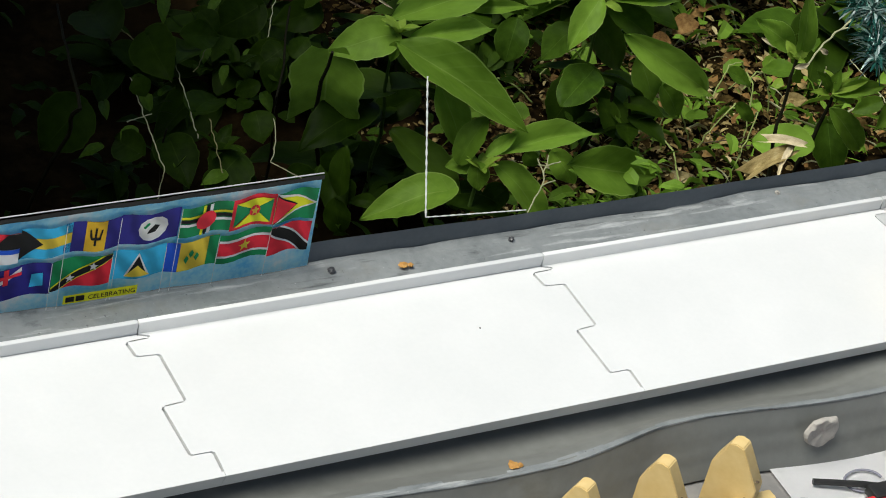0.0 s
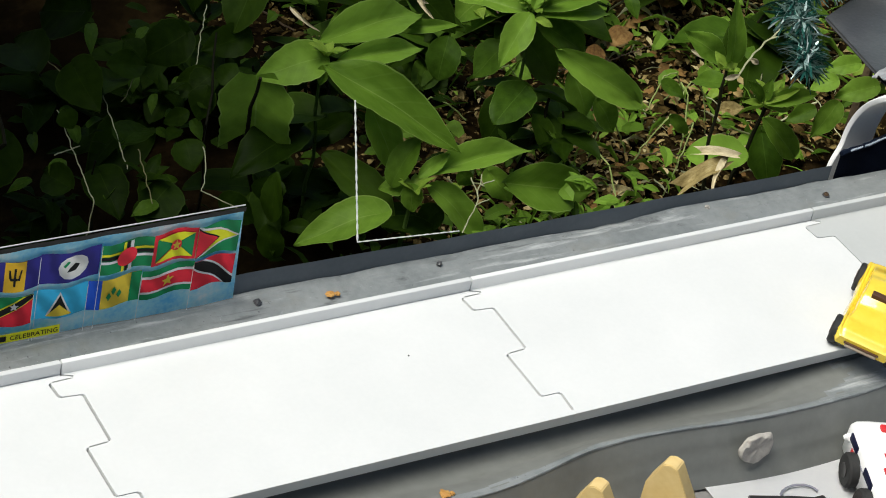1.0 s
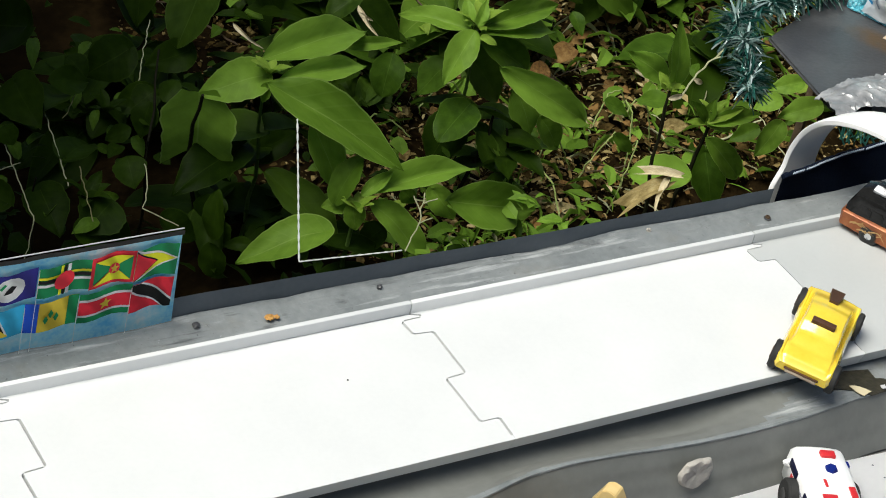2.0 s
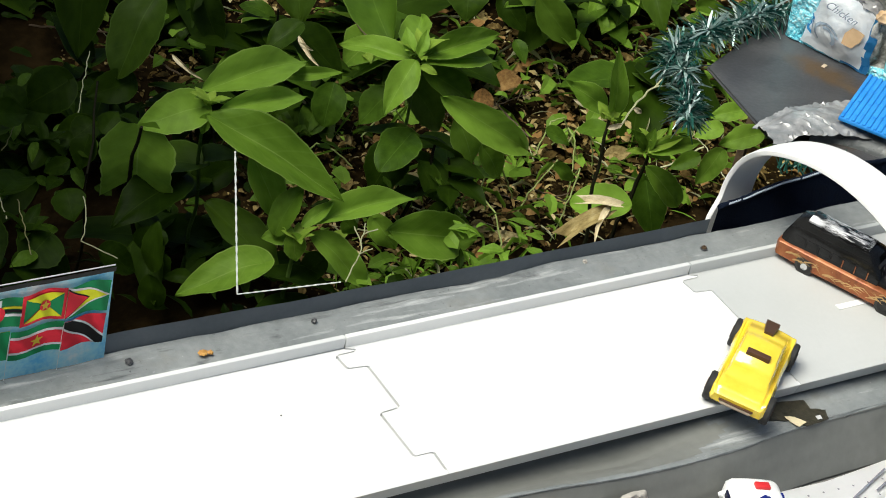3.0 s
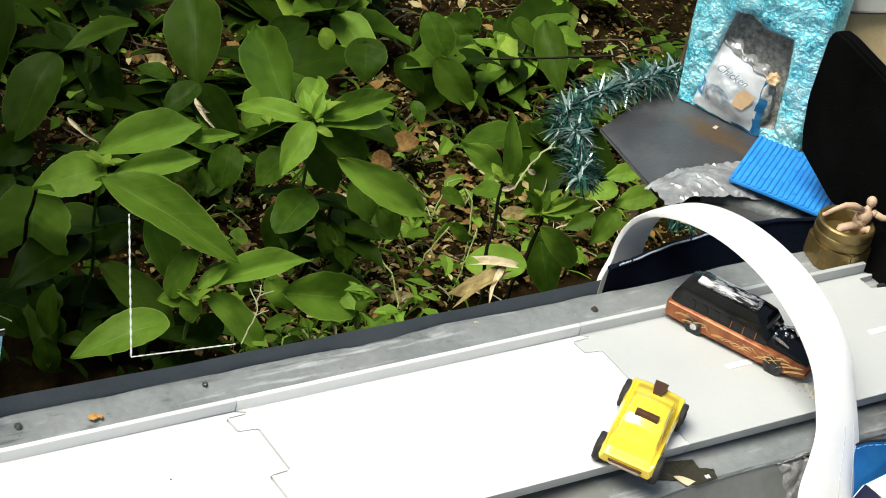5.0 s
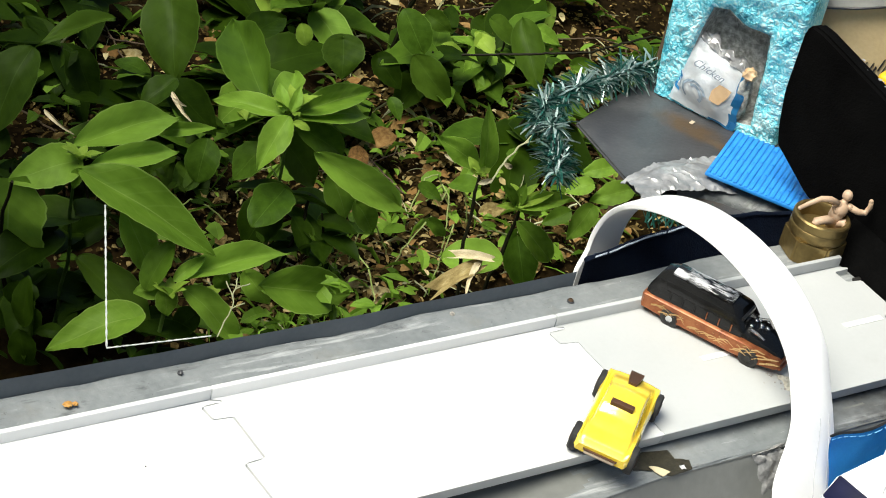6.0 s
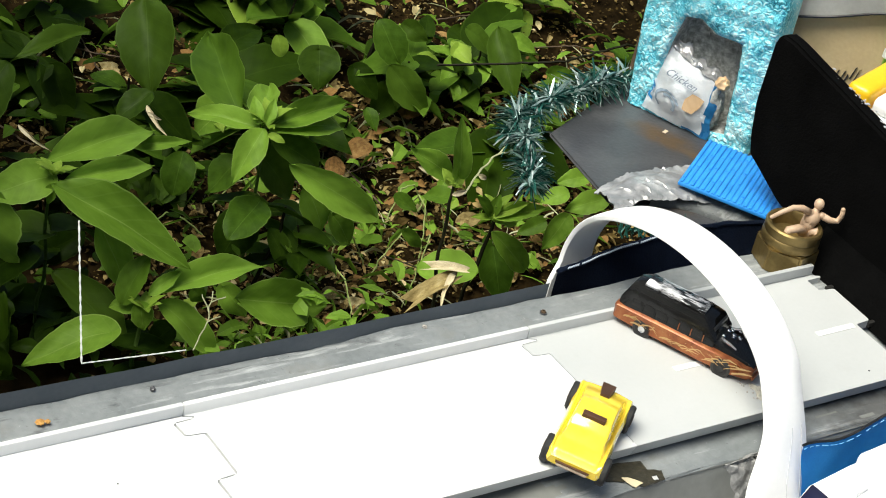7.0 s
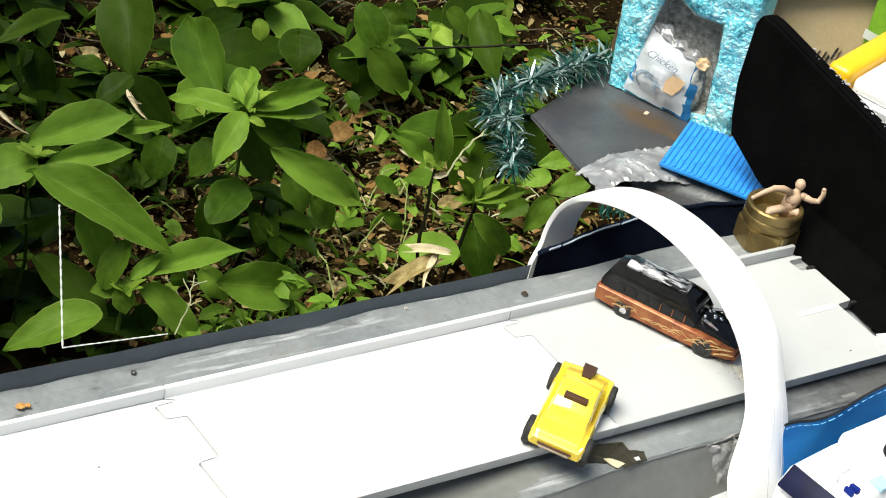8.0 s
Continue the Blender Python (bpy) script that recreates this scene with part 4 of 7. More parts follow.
# White streaks painted on gloss black for the sky's reflection.
ROOF = stain(stain(material("gloss_roof_with_sky_streaks", [(0.012, 0.012, 0.012), (0.03, 0.03, 0.03)], 0.2, size=90, bump=0.35, grain=200), (0.55, 0.56, 0.58), 120.0, 0.50, 0.60, 0.45), (0.92, 0.92, 0.93), 210.0, 0.52, 0.60, 0.30)
part("roof_panel", bm, ROOF, bus, "shiny black roof panel with sky reflections painted as bright streaks")
for s in (-1, 1):
    for k in range(6):
        x = -0.0310 + 0.0070 * k
        part("side_window", boxed(x, x + 0.0060, s * 0.0121 - 0.0006, s * 0.0121 + 0.0006, 0.0146, 0.0188, bevel=0.0004), GLOSS_BLACK, bus, "dark side window")
        part("window_pillar", boxed(x + 0.0062, x + 0.0067, s * 0.0121 - 0.0008, s * 0.0121 + 0.0008, 0.0136, 0.0176), COPPER if k > 2 else GLOSS_BLACK, bus)
    rng = random.Random(11)
    for k in range(44):
        b = bmesh.new()
        x, z = -0.033 + 0.00155 * k, 0.0044 + rng.uniform(0.0, 0.0056)
        ln, wd = rng.uniform(0.004, 0.009), rng.uniform(0.00018, 0.00048)
        pts = [(x, z - wd), (x + ln * 0.4, z - wd * 0.2 + 0.001), (x + ln, z + rng.uniform(-0.002, 0.003)), (x + ln * 0.4, z + wd + 0.0012), (x, z + wd)]
        vs = [b.verts.new((px, s * 0.01352, pz)) for px, pz in pts]
        vs2 = [b.verts.new((px, s * 0.0128, pz)) for px, pz in pts]
        b.faces.new(vs)
        b.faces.new(vs2[::-1])
        for i in range(5):
            b.faces.new((vs[i], vs2[i], vs2[(i + 1) % 5], vs[(i + 1) % 5]))
        bmesh.ops.recalc_face_normals(b, faces=b.faces[:])
        part("flame_print", b, FLAME, bus, smooth=False)
    for x in (-0.0215, 0.0240):
        b = bmesh.new()
        lathe(b, [(0.0046, -0.0010), (0.0054, -0.0008), (0.0054, 0.0002), (0.0046, 0.0003)], 20, m=pose(x, s * 0.0131, 0.0046, -90 * s, 0, 0))
        part("wheel_arch", b, BLACK_PLASTIC, bus)
        wheel(bus, x, s * 0.0112, 0.0043, 0.0043, 0.0046, CHROME if x < 0 else BLACK_PLASTIC)
part("windscreen", boxed(0.0128, 0.0142, -0.0080, 0.0080, 0.0168, 0.0215, bevel=0.0004), BLACK_PLASTIC, bus)
bm = bmesh.new()
rng = random.Random(3)
for k in range(6):
    bmesh.ops.create_uvsphere(bm, u_segments=8, v_segments=6, radius=rng.uniform(0.0008, 0.0015), matrix=pose(0.0225 + rng.uniform(-0.005, 0.004), rng.uniform(-0.0045, 0.0045), 0.0162 + rng.uniform(0, 0.0012)))
for s in (-1, 1):
    tube(bm, [(0.0180, s * 0.006, 0.0163), (0.0230, s * 0.0085, 0.0172), (0.0270, s * 0.0070, 0.0146)], 0.0009, n=6)
part("engine", bm, CHROME, bus, "bright chrome engine on the hood")
part("front_bumper", boxed(0.0388, 0.0412, -0.0090, 0.0090, 0.0032, 0.0056, bevel=0.0008), COPPER, bus)

# white rescue car on the paper below the ledge: front towards -x in its own frame
van = thing("toy_rescue_car", "white toy rescue car with red and blue prints", "toy car", "toy cars", at=pose(0.1360, -0.1030, -0.0358, 0, 0, -113.5))
bm = bmesh.new()
loft(bm, [section(-0.0262, 0.0090, 0.0070, 0.0120, 0.0080), section(-0.0255, 0.0112, 0.0055, 0.0160, 0.0092, crown=0.0003), section(-0.0238, 0.0122, 0.0050, 0.0206, 0.0096, crown=0.0005), section(-0.0205, 0.0124, 0.0048, 0.0222, 0.0104, crown=0.0007), section(-0.0100, 0.0125, 0.0048, 0.0226, 0.0106, crown=0.0008), section(0.0220, 0.0125, 0.0048, 0.0226, 0.0106, crown=0.0008), section(0.0290, 0.0120, 0.0050, 0.0215, 0.0102), section(0.0310, 0.0105, 0.0070, 0.0170, 0.0090)])
bmesh.ops.recalc_face_normals(bm, faces=bm.faces[:])
part("body", bm, WHITE_PLASTIC, van, round_all=True)
for x in (-0.0040, 0.0200):
    for s in (-1, 1):
        wheel(van, x, s * 0.0142, 0.0082, 0.0082, 0.0060, BLACK_PLASTIC)
part("red_light", boxed(-0.0185, -0.0140, -0.0010, 0.0062, 0.0222, 0.0246, bevel=0.0008), RED, van, "red roof light")
bm = bmesh.new()
lathe(bm, [(0.0030, 0.0), (0.0030, 0.0012), (0.0024, 0.0020), (0.0001, 0.0020)], 6, m=pose(-0.0062, 0.0017, 0.0230))
part("blue_light", bm, ink("deep_blue", (0.008, 0.022, 0.20)), van, "blue roof light")
part("side_light", boxed(-0.0155, -0.0115, 0.0108, 0.0132, 0.0178, 0.0212, bevel=0.0006), ink("deep_blue", (0.008, 0.022, 0.20)), van, "blue side light")
for x0, x1, y0, y1 in ((0.0010, 0.0060, -0.0040, -0.0026), (0.0110, 0.0180, -0.0070, 0.0000), (0.0050, 0.0120, 0.0070, 0.0100), (0.0130, 0.0200, 0.0020, 0.0080)):
    part("roof_print", boxed(x0, x1, y0, y1, 0.0226, 0.0238, bevel=0.0002), RED, van, "red roof print")
for s in (-1, 1):
    part("side_window", boxed(-0.0175, -0.0065, s * 0.0127 - 0.0006, s * 0.0127 + 0.0006, 0.0152, 0.0192, bevel=0.0005), BLUE_DARK, van, "dark side window")
    part("side_window", boxed(0.0060, 0.0180, s * 0.0127 - 0.0006, s * 0.0127 + 0.0006, 0.0152, 0.0192, bevel=0.0005), BLUE_DARK, van, "dark side window")
    part("side_print", boxed(-0.0130, -0.0070, s * 0.0125 - 0.0004, s * 0.0125 + 0.0004, 0.0110, 0.0136), RED, van, "red stripe")
    part("mirror", blob(0.0018, 0.0018, seed=3), WHITE_PLASTIC, van, m=pose(-0.0190, s * 0.0135, 0.0150))
    b = bmesh.new()
    tube(b, [(-0.0070, s * 0.0125, 0.0120), (0.0000, s * 0.0126, 0.0150), (0.0060, s * 0.0126, 0.0145)], 0.00035, n=5)
    part("door_line", b, INK_GREY, van)
part("windscreen", boxed(-0.0262, -0.0246, -0.0085, 0.0085, 0.0138, 0.0178, bevel=0.0005, m=Matrix.Translation((-0.025, 0, 0.016)) @ pose(0, 0, 0, 0, 20, 0) @ Matrix.Translation((0.025, 0, -0.016))), BLUE_DARK, van, "dark windscreen")

# white toy lorry beside the blue cloth
lorry = thing("toy_lorry", "large white plastic toy vehicle with a dark windscreen", "toy vehicle", "toy cars", at=pose(0.2985, -0.1155, -0.0345, 0, 0, 6))
bm = bmesh.new()
loft(bm, [section(-0.0372, 0.0190, 0.0060, 0.0200, 0.0180), section(-0.0356, 0.0205, 0.0055, 0.0260, 0.0185, crown=0.001), section(-0.0300, 0.0205, 0.0055, 0.0360, 0.0178, crown=0.0015), section(-0.0050, 0.0205, 0.0055, 0.0385, 0.0175, crown=0.0015), section(0.0000, 0.0205, 0.0055, 0.0385, 0.0175, crown=0.0015)])
bmesh.ops.recalc_face_normals(bm, faces=bm.faces[:])
part("cab", bm, WHITE_PLASTIC, lorry)
bm = boxed(0.0015, 0.0600, -0.0200, 0.0200, 0.0100, 0.0430, bevel=0.0035, segs=3)
part("load_box", bm, WHITE_PLASTIC, lorry)
part("windscreen", boxed(-0.0372, -0.0350, -0.0175, 0.0185, 0.0240, 0.0372, bevel=0.001, m=Matrix.Translation((-0.036, 0, 0.029)) @ pose(0, 0, 0, 0, 42, 0) @ Matrix.Translation((0.036, 0, -0.029))), BLUE_DARK, lorry, "dark violet-blue windscreen")
for x in (-0.026, 0.040):
    for s in (-1, 1):
        wheel(lorry, x, s * 0.0180, 0.0090, 0.0090, 0.0070, WHITE_PLASTIC)
part("side_hatch", boxed(0.0120, 0.0300, 0.0196, 0.0206, 0.0180, 0.0380, bevel=0.0006), SCUFF, lorry)
bm = bmesh.new()
lathe(bm, [(0.0110, 0.0), (0.0110, 0.0006), (0.0098, 0.0006), (0.0098, 0.0)], 28, m=pose(0.0185, -0.0090, 0.0430))
part("roof_ring", bm, BLACK_PLASTIC, lorry, "black printed ring")
for x0, x1 in ((-0.0262, -0.0242), (-0.0222, -0.0196)):
    part("skylight", boxed(x0, x1, -0.0140, -0.0086, 0.0370, 0.0402, bevel=0.0004), ink("deep_blue", (0.008, 0.022, 0.20)), lorry, "dark blue roof window")
# Pale blue panel added to paint in blue-white shading on the roof.
part("roof_hatch", boxed(-0.0100, -0.0010, -0.0195, -0.0110, 0.0380, 0.0404, bevel=0.0006), ink("pale_blue", (0.42, 0.66, 0.80)), lorry, "pale blue panel giving the roof blue-white shading")
bm = bmesh.new()
tube(bm, [(-0.0255, -0.0035, 0.0392), (-0.0210, -0.0008, 0.0400), (-0.0125, -0.0003, 0.0401)], 0.0004, n=5)
part("panel_line", bm, SCUFF, lorry, "thin grey panel line")


# ---- below the ledge: papers, fence pickets, scissors, cloth ----
def paper_at(x0, x1, y0, y1, z, turn, label):
    b = bmesh.new()
    sheet(b, 24, 16, lambda u, v: ((u - 0.5) * (x1 - x0), (v - 0.5) * (y1 - y0), 0.0010 * wob(u * 3, v * 3, z * 90) + 0.0012))
    bmesh.ops.solidify(b, geom=b.faces[:], thickness=0.0003)
    return single("paper_sheet", b, PAPER, label, "paper", "sheets of paper", at=pose((x0 + x1) / 2, (y0 + y1) / 2, z, 0, 0, turn))


paper_at(0.055, 0.225, -0.235, -0.0735, -0.0376, -3, "white printed paper sheet lying below the ledge")
paper_at(0.175, 0.40, -0.260, -0.0715, -0.0368, 4, "white dotted paper sheet with a grey ruled frame")
bm = bmesh.new()
for i in range(20):
    for j in range(8):
        bmesh.ops.create_circle(bm, cap_ends=True, segments=6, radius=0.0006, matrix=pose(0.185 + 0.009 * i, -0.084 - 0.009 * j - 0.0005 * i, -0.0343))
single("paper_dots", bm, INK_GREY, "grey dots printed on the paper", "print", kind="stuff")
for a, c in (((0.206, -0.093), (0.236, -0.081)), ((0.206, -0.093), (0.175, -0.150)), ((0.222, -0.092), (0.250, -0.082))):
    b = bmesh.new()
    tube(b, [(a[0], a[1], -0.0343), (c[0], c[1], -0.0343)], 0.0006, n=4)
    single("ruled_line", b, INK_GREY, "grey ruled pen line on the paper", "pen line", "pen lines")
for k, (x, y, r) in enumerate(((0.098, -0.094, 0.010), (0.060, -0.100, 0.006))):
    b = bmesh.new()
    tube(b, [(x + r * math.cos(TAU * i / 20), y + r * 0.7 * math.sin(TAU * i / 20), -0.0352) for i in range(15 + 4 * k)], 0.0006, n=4)
    single("printed_curve", b, INK_GREY, "grey curved line printed on the paper", "pen line", "pen lines")


def picket(x, y, z, h, w, turn, tilt):
    t = thing("fence_picket", "pointed pale pine picket of a toy fence", "fence picket", "toy fence pickets", at=pose(x, y, z, tilt, 0, turn))
    b = bmesh.new()
    prism(b, [(-w / 2, 0), (w / 2, 0), (w / 2, h - w * 0.80), (w * 0.02, h - w * 0.03), (-w * 0.14, h), (-w * 0.26, h - w * 0.06), (-w / 2, h - w * 0.62)], -0.0040, 0.0040, m=pose(0, 0, 0, 90, 0, 0))
    bmesh.ops.bevel(b, geom=b.edges[:], offset=0.0004, segments=2, affect="EDGES")
    part("board", b, PINE, t)
    for k in range(5):
        part("burr", blob(0.0007, 0.0005, seed=k), TWIG, t, "rough dark grain nick", m=pose(w * (0.47 - 0.04 * k), -0.0034 + 0.0014 * (k % 3), h - w * 0.6 - 0.0035 * k))


picket(0.0225, -0.0905, -0.0375, 0.0400, 0.0225, -58, 0)
picket(-0.0165, -0.0910, -0.0375, 0.0395, 0.0210, -58, 0)
picket(-0.0580, -0.0930, -0.0375, 0.0385, 0.0200, -60, 0)
single("fence_rail", boxed(-0.080, 0.050, -0.0030, 0.0030, 0.006, 0.014, bevel=0.001), PINE, "pale pine rail joining the toy pickets", "fence rail", at=pose(-0.010, -0.0995, -0.0375, 0, 0, 1))
sc = thing("toy_tool", "red and black plastic toy tool on the paper", "toy tool", at=pose(0.0720, -0.0890, -0.0335))
bm = bmesh.new()
tube(bm, [(0.0, 0.0, 0.0), (0.020, -0.0085, 0.001), (0.046, -0.0200, 0.001)], 0.0015, 0.0018, n=8)
part("black_bar", bm, BLACK_PLASTIC, sc, "black bar")
part("red_grip", boxed(0.012, 0.040, -0.030, -0.018, -0.001, 0.003, bevel=0.0012), RED, sc, "red grip")
part("black_joint", boxed(0.020, 0.032, -0.021, -0.012, -0.001, 0.004, bevel=0.001), BLACK_PLASTIC, sc)

# blue cloth bag against the ledge
bm = bmesh.new()


def cloth_place(u, v):
    x = (0.2756 + 0.0088 * v) * (1 - u) + 0.4185 * u
    top = 0.0066 - 0.0034 * math.exp(-(((u - 0.15) / 0.10) ** 2)) + 0.0095 * smooth_step(0.2, 0.55, u) + 0.0012 * wob(u * 5) * smooth_step(0, 0.2, u)
    y = -0.0805 - 0.0075 * v ** 1.6 + 0.003 * wob(u * 6, v * 2, 3)
    return (x, y, top + (-0.0365 - top) * v ** 1.15)


sheet(bm, 50, 16, cloth_place)
bmesh.ops.solidify(bm, geom=bm.faces[:], thickness=0.0022)
cloth = thing("cloth_bag", "folded blue fabric bag with a stitched edge", "cloth bag")
part("fabric", bm, BLUE_CLOTH, cloth)
b = bmesh.new()
tube(b, [Vector(cloth_place(k / 40, 0.0)) + Vector((0, 0.0004, 0.0004)) for k in range(41)], 0.0007, n=6)
part("hem", b, BLACK_PLASTIC, cloth, "dark stitched hem")
# Pale broken line painting the highlight on the fold below the hem.
b = bmesh.new()
k = 0
while k < 150:
    run = 4 + int(6 * abs(wob(k * 1.3, 2.0)))
    tube(b, [Vector(cloth_place((k + n) / 156, 0.055)) + Vector((0, -0.0011, 0.0004)) for n in range(run)], 0.0003, 0.0002, n=5, wobble=0.4)
    k += run + 1 + int(5 * abs(wob(k * 0.7, 6.0)))
part("fold_edge", b, CLOTH_EDGE, cloth, "pale fold below the hem, painted as catching light")

# rough grey foam lumps and a torn leaf at the ledge
GLUE = material("dried_grey_glue", [(0.13, 0.132, 0.13), (0.25, 0.25, 0.245), (0.44, 0.435, 0.42)], 0.40, size=200, bump=0.5, grain=500, spread=0.5)
rng = random.Random(61)
LUMPS = [(rng.random(), rng.random(), rng.uniform(0.07, 0.20), rng.uniform(0.35, 1.0)) for k in range(34)]


def glue_place(u, v):
    """A crumpled skin of dried glue over the ledge's edge."""
    fade = smooth_step(0, 0.28, min(u, 1 - u) + 0.22 * wob(u * 4, v * 4, 2)) * smooth_step(0, 0.28, min(v, 1 - v) + 0.22 * wob(u * 4, v * 4, 6))
    p = Vector(ledge_place((0.2460 + 0.027 * u + 0.002 * wob(v * 4, 1) + 1.3) / 2.1, 0.60 + 0.38 * v))
    rough = 0.0
    for cu, cv, r, h in LUMPS:
        d = ((u - cu) ** 2 + (v - cv) ** 2) / (r * r)
        if d < 1:
            rough = max(rough, h * math.sqrt(1 - d))
    rough += 0.10 * abs(wob(u * 13, v * 13, 3))
    return p + Vector((0, -0.6, 0.8)) * (fade * (0.0010 + 0.0062 * rough) - 0.0006)


bm = bmesh.new()
sheet(bm, 56, 56, glue_place)
single("glue_blob", bm, GLUE, "crumpled grey blob of dried glue on the ledge", "glue blob")
TORN = material("dark_torn_leaf", [(0.012, 0.011, 0.006), (0.05, 0.044, 0.026)], 0.45, size=200, bump=0.6)
torn = thing("torn_leaf", "dark torn dead leaf with a bleached corner on the ledge", "dead leaf", "dead leaves")


def torn_piece(outline, z, mat, name, label, seed):
    b = bmesh.new()
    full = []
    for (ax, ay), (cx, cy) in zip(outline, outline[1:] + outline[:1]):
        for k in range(5):
            x, y = ax + (cx - ax) * k / 5, ay + (cy - ay) * k / 5
            full.append((x + 0.0006 * wob(x, y, seed, 500), y + 0.0006 * wob(y, x, seed, 500)))
    prism(b, full, z - 0.0003, z)
    part(name, b, mat, torn, label)


# Blade outline also takes in the black shadow round the leaf.
torn_piece([(0.1831, -0.0436), (0.2025, -0.0469), (0.2018, -0.0533), (0.2084, -0.0567), (0.2058, -0.0628), (0.1915, -0.0638), (0.1854, -0.0573), (0.1750, -0.0540)], -0.0096, TORN, "blade", "dark brown blade, its outline taking in shadow", 1)
torn_piece([(0.1846, -0.0550), (0.1886, -0.0563), (0.1926, -0.0615), (0.1866, -0.0630), (0.1850, -0.0590)], -0.0090, CREAM_LEAF, "bleached_corner", "bleached cream corner", 2)
# small white glint painted as a fleck
torn_piece([(0.1999, -0.0593), (0.2027, -0.0595), (0.2020, -0.0622), (0.1998, -0.0620)], -0.0090, SCUFF, "pale_fleck", "pale fleck painting a white glint", 3)

# ---- the far corner: trim band, slate sheet, foil, tinsel ----
trim = thing("trim_band", "navy woven trim band standing along the ledge", "trim band")


TRIM_TOP = ((0.237, 0.0112), (0.297, 0.0128), (0.323, 0.0146), (0.343, 0.0136), (0.358, 0.0116), (0.397, 0.0066))


def band(u, v):
    x = 0.237 + 0.160 * u
    y = 0.0765 + 0.010 * smooth_step(0, 0.5, u) - 0.012 * smooth_step(0.03, 0.45, u) * (1 - v)
    low = -0.0055
    return Vector((x, y + 0.0015 * math.sin(u * 9) * v, low + (spline(TRIM_TOP, x) + 0.0007 * wob(u * 12) - low) * v))


bm = bmesh.new()
sheet(bm, 60, 5, band)
bmesh.ops.solidify(bm, geom=bm.faces[:], thickness=0.0022)
part("band", bm, NAVY, trim)
b = bmesh.new()
tube(b, [band(k / 60, 1.0) + Vector((0, 0, 0.0005)) for k in range(61)], 0.0014, n=6, wobble=0.2)
part("piping", b, NAVY, trim, "corded upper edge")
b = bmesh.new()
for k in range(64):
    if wob(k * 0.9, 4.0) > 0.35:
        continue
    p = band(0.04 + 0.60 * k / 64, 1.0) + Vector((0, -0.0011, 0.0008))
    tube(b, [p, p + Vector((0.0006, -0.0002, 0.0014))], 0.00042, 0.0003, n=4)
part("stitching", b, STITCH, trim, "pale stitches along the edge")

slate = thing("slate_sheet", "dark grey slate sheet with rust stains, lying on the wall end", "slate sheet")
bm = bmesh.new()
prism(bm, [(0.361, 0.238), (0.351, 0.166), (0.380, 0.088), (0.80, 0.088), (0.80, 0.31), (0.56, 0.285), (0.442, 0.274)], -0.0232, -0.0205)
bmesh.ops.bevel(bm, geom=bm.edges[:], offset=0.0012, segments=2, affect="EDGES")
part("sheet", bm, SLATE, slate)
single("paper_scrap", boxed(-0.0022, 0.0022, -0.0012, 0.0012, 0, 0.0006, bevel=0.0002), BEIGE_PLASTIC, "tiny cream scrap on the slate", "scrap", at=pose(0.4385, 0.2195, -0.0202, 0, 0, 25))

bm = bmesh.new()


def foil_place(u, v):
    x = 0.343 + 0.080 * u + 0.005 * v
    y = 0.151 - 0.022 * u * u + (0.025 + 0.024 * u) * v + 0.002 * wob(u * 6, v * 2, 9)
    low = 1 - 0.75 * smooth_step(0.55, 0.85, u)
    z = -0.0150 - 0.0040 * smooth_step(0.35, 0.0, u) - 0.003 * smooth_step(0.6, 1.0, v) + low * (0.0042 * math.sin(math.pi * min(1, v + 0.15)) + 0.0014 * abs(wob(u * 4, v * 4, 1)))
    return (x, y, z)


rng = random.Random(8)
g = sheet(bm, 44, 14, foil_place)
for i, row in enumerate(g):
    for j, v in enumerate(row):
        ridge = 0.0013 * max(0.0, 1 - 3.0 * abs(wob(i * 0.21 + j * 0.30, j * 0.11, 6.0)))
        v.co += Vector((rng.uniform(-0.0007, 0.0007), rng.uniform(-0.0007, 0.0007), ridge + rng.uniform(-0.0003, 0.0003)))
bmesh.ops.triangulate(bm, faces=bm.faces[:])
bmesh.ops.solidify(bm, geom=bm.faces[:], thickness=0.0004)
single("plastic_wrap", bm, FOIL, "crumpled clear plastic wrap along the slate edge", "plastic wrap")
# grey curved flashing in front of it
LIP_UP = [Vector((x, y, -0.0125)) for x, y in ((0.374, 0.156), (0.392, 0.159), (0.405, 0.152), (0.414, 0.142), (0.420, 0.131), (0.424, 0.118), (0.429, 0.103))]
LIP_LOW = [Vector((x, y, -0.0215)) for x, y in ((0.372, 0.153), (0.386, 0.148), (0.397, 0.139), (0.404, 0.129), (0.409, 0.119), (0.417, 0.107), (0.424, 0.096))]


def along(pts, t):
    s = t * (len(pts) - 1)
    i = min(int(s), len(pts) - 2)
    return pts[i].lerp(pts[i + 1], s - i)


def lip_place(u, v):
    p, q = along(LIP_UP, u), along(LIP_LOW, u)
    a = v * math.pi / 2
    way = Vector((q.x - p.x, q.y - p.y, 0))
    return p + way * math.sin(a) + Vector((0, 0, (q.z - p.z) * (1 - math.cos(a)) + 0.0005 * wob(u * 14, v * 5)))


bm = bmesh.new()
sheet(bm, 40, 12, lip_place)
bmesh.ops.solidify(bm, geom=bm.faces[:], thickness=0.0012)
single("flashing", bm, LEDGE_GREY, "curved grey flashing over the wall end", "flashing", kind="structure")
bm = bmesh.new()
for k in range(60):
    rng = random.Random(k)
    x = 0.335 + 0.055 * rng.random()
    y = 0.137 - 0.038 * (x - 0.335) / 0.09 + rng.uniform(-0.006, 0.004)
    a = rng.uniform(0, TAU)
    tube(bm, [(x, y, -0.022), (x + 0.006 * math.cos(a), y + 0.006 * math.sin(a), -0.014 + rng.uniform(-0.003, 0.004))], 0.0006, 0.0002, n=4)
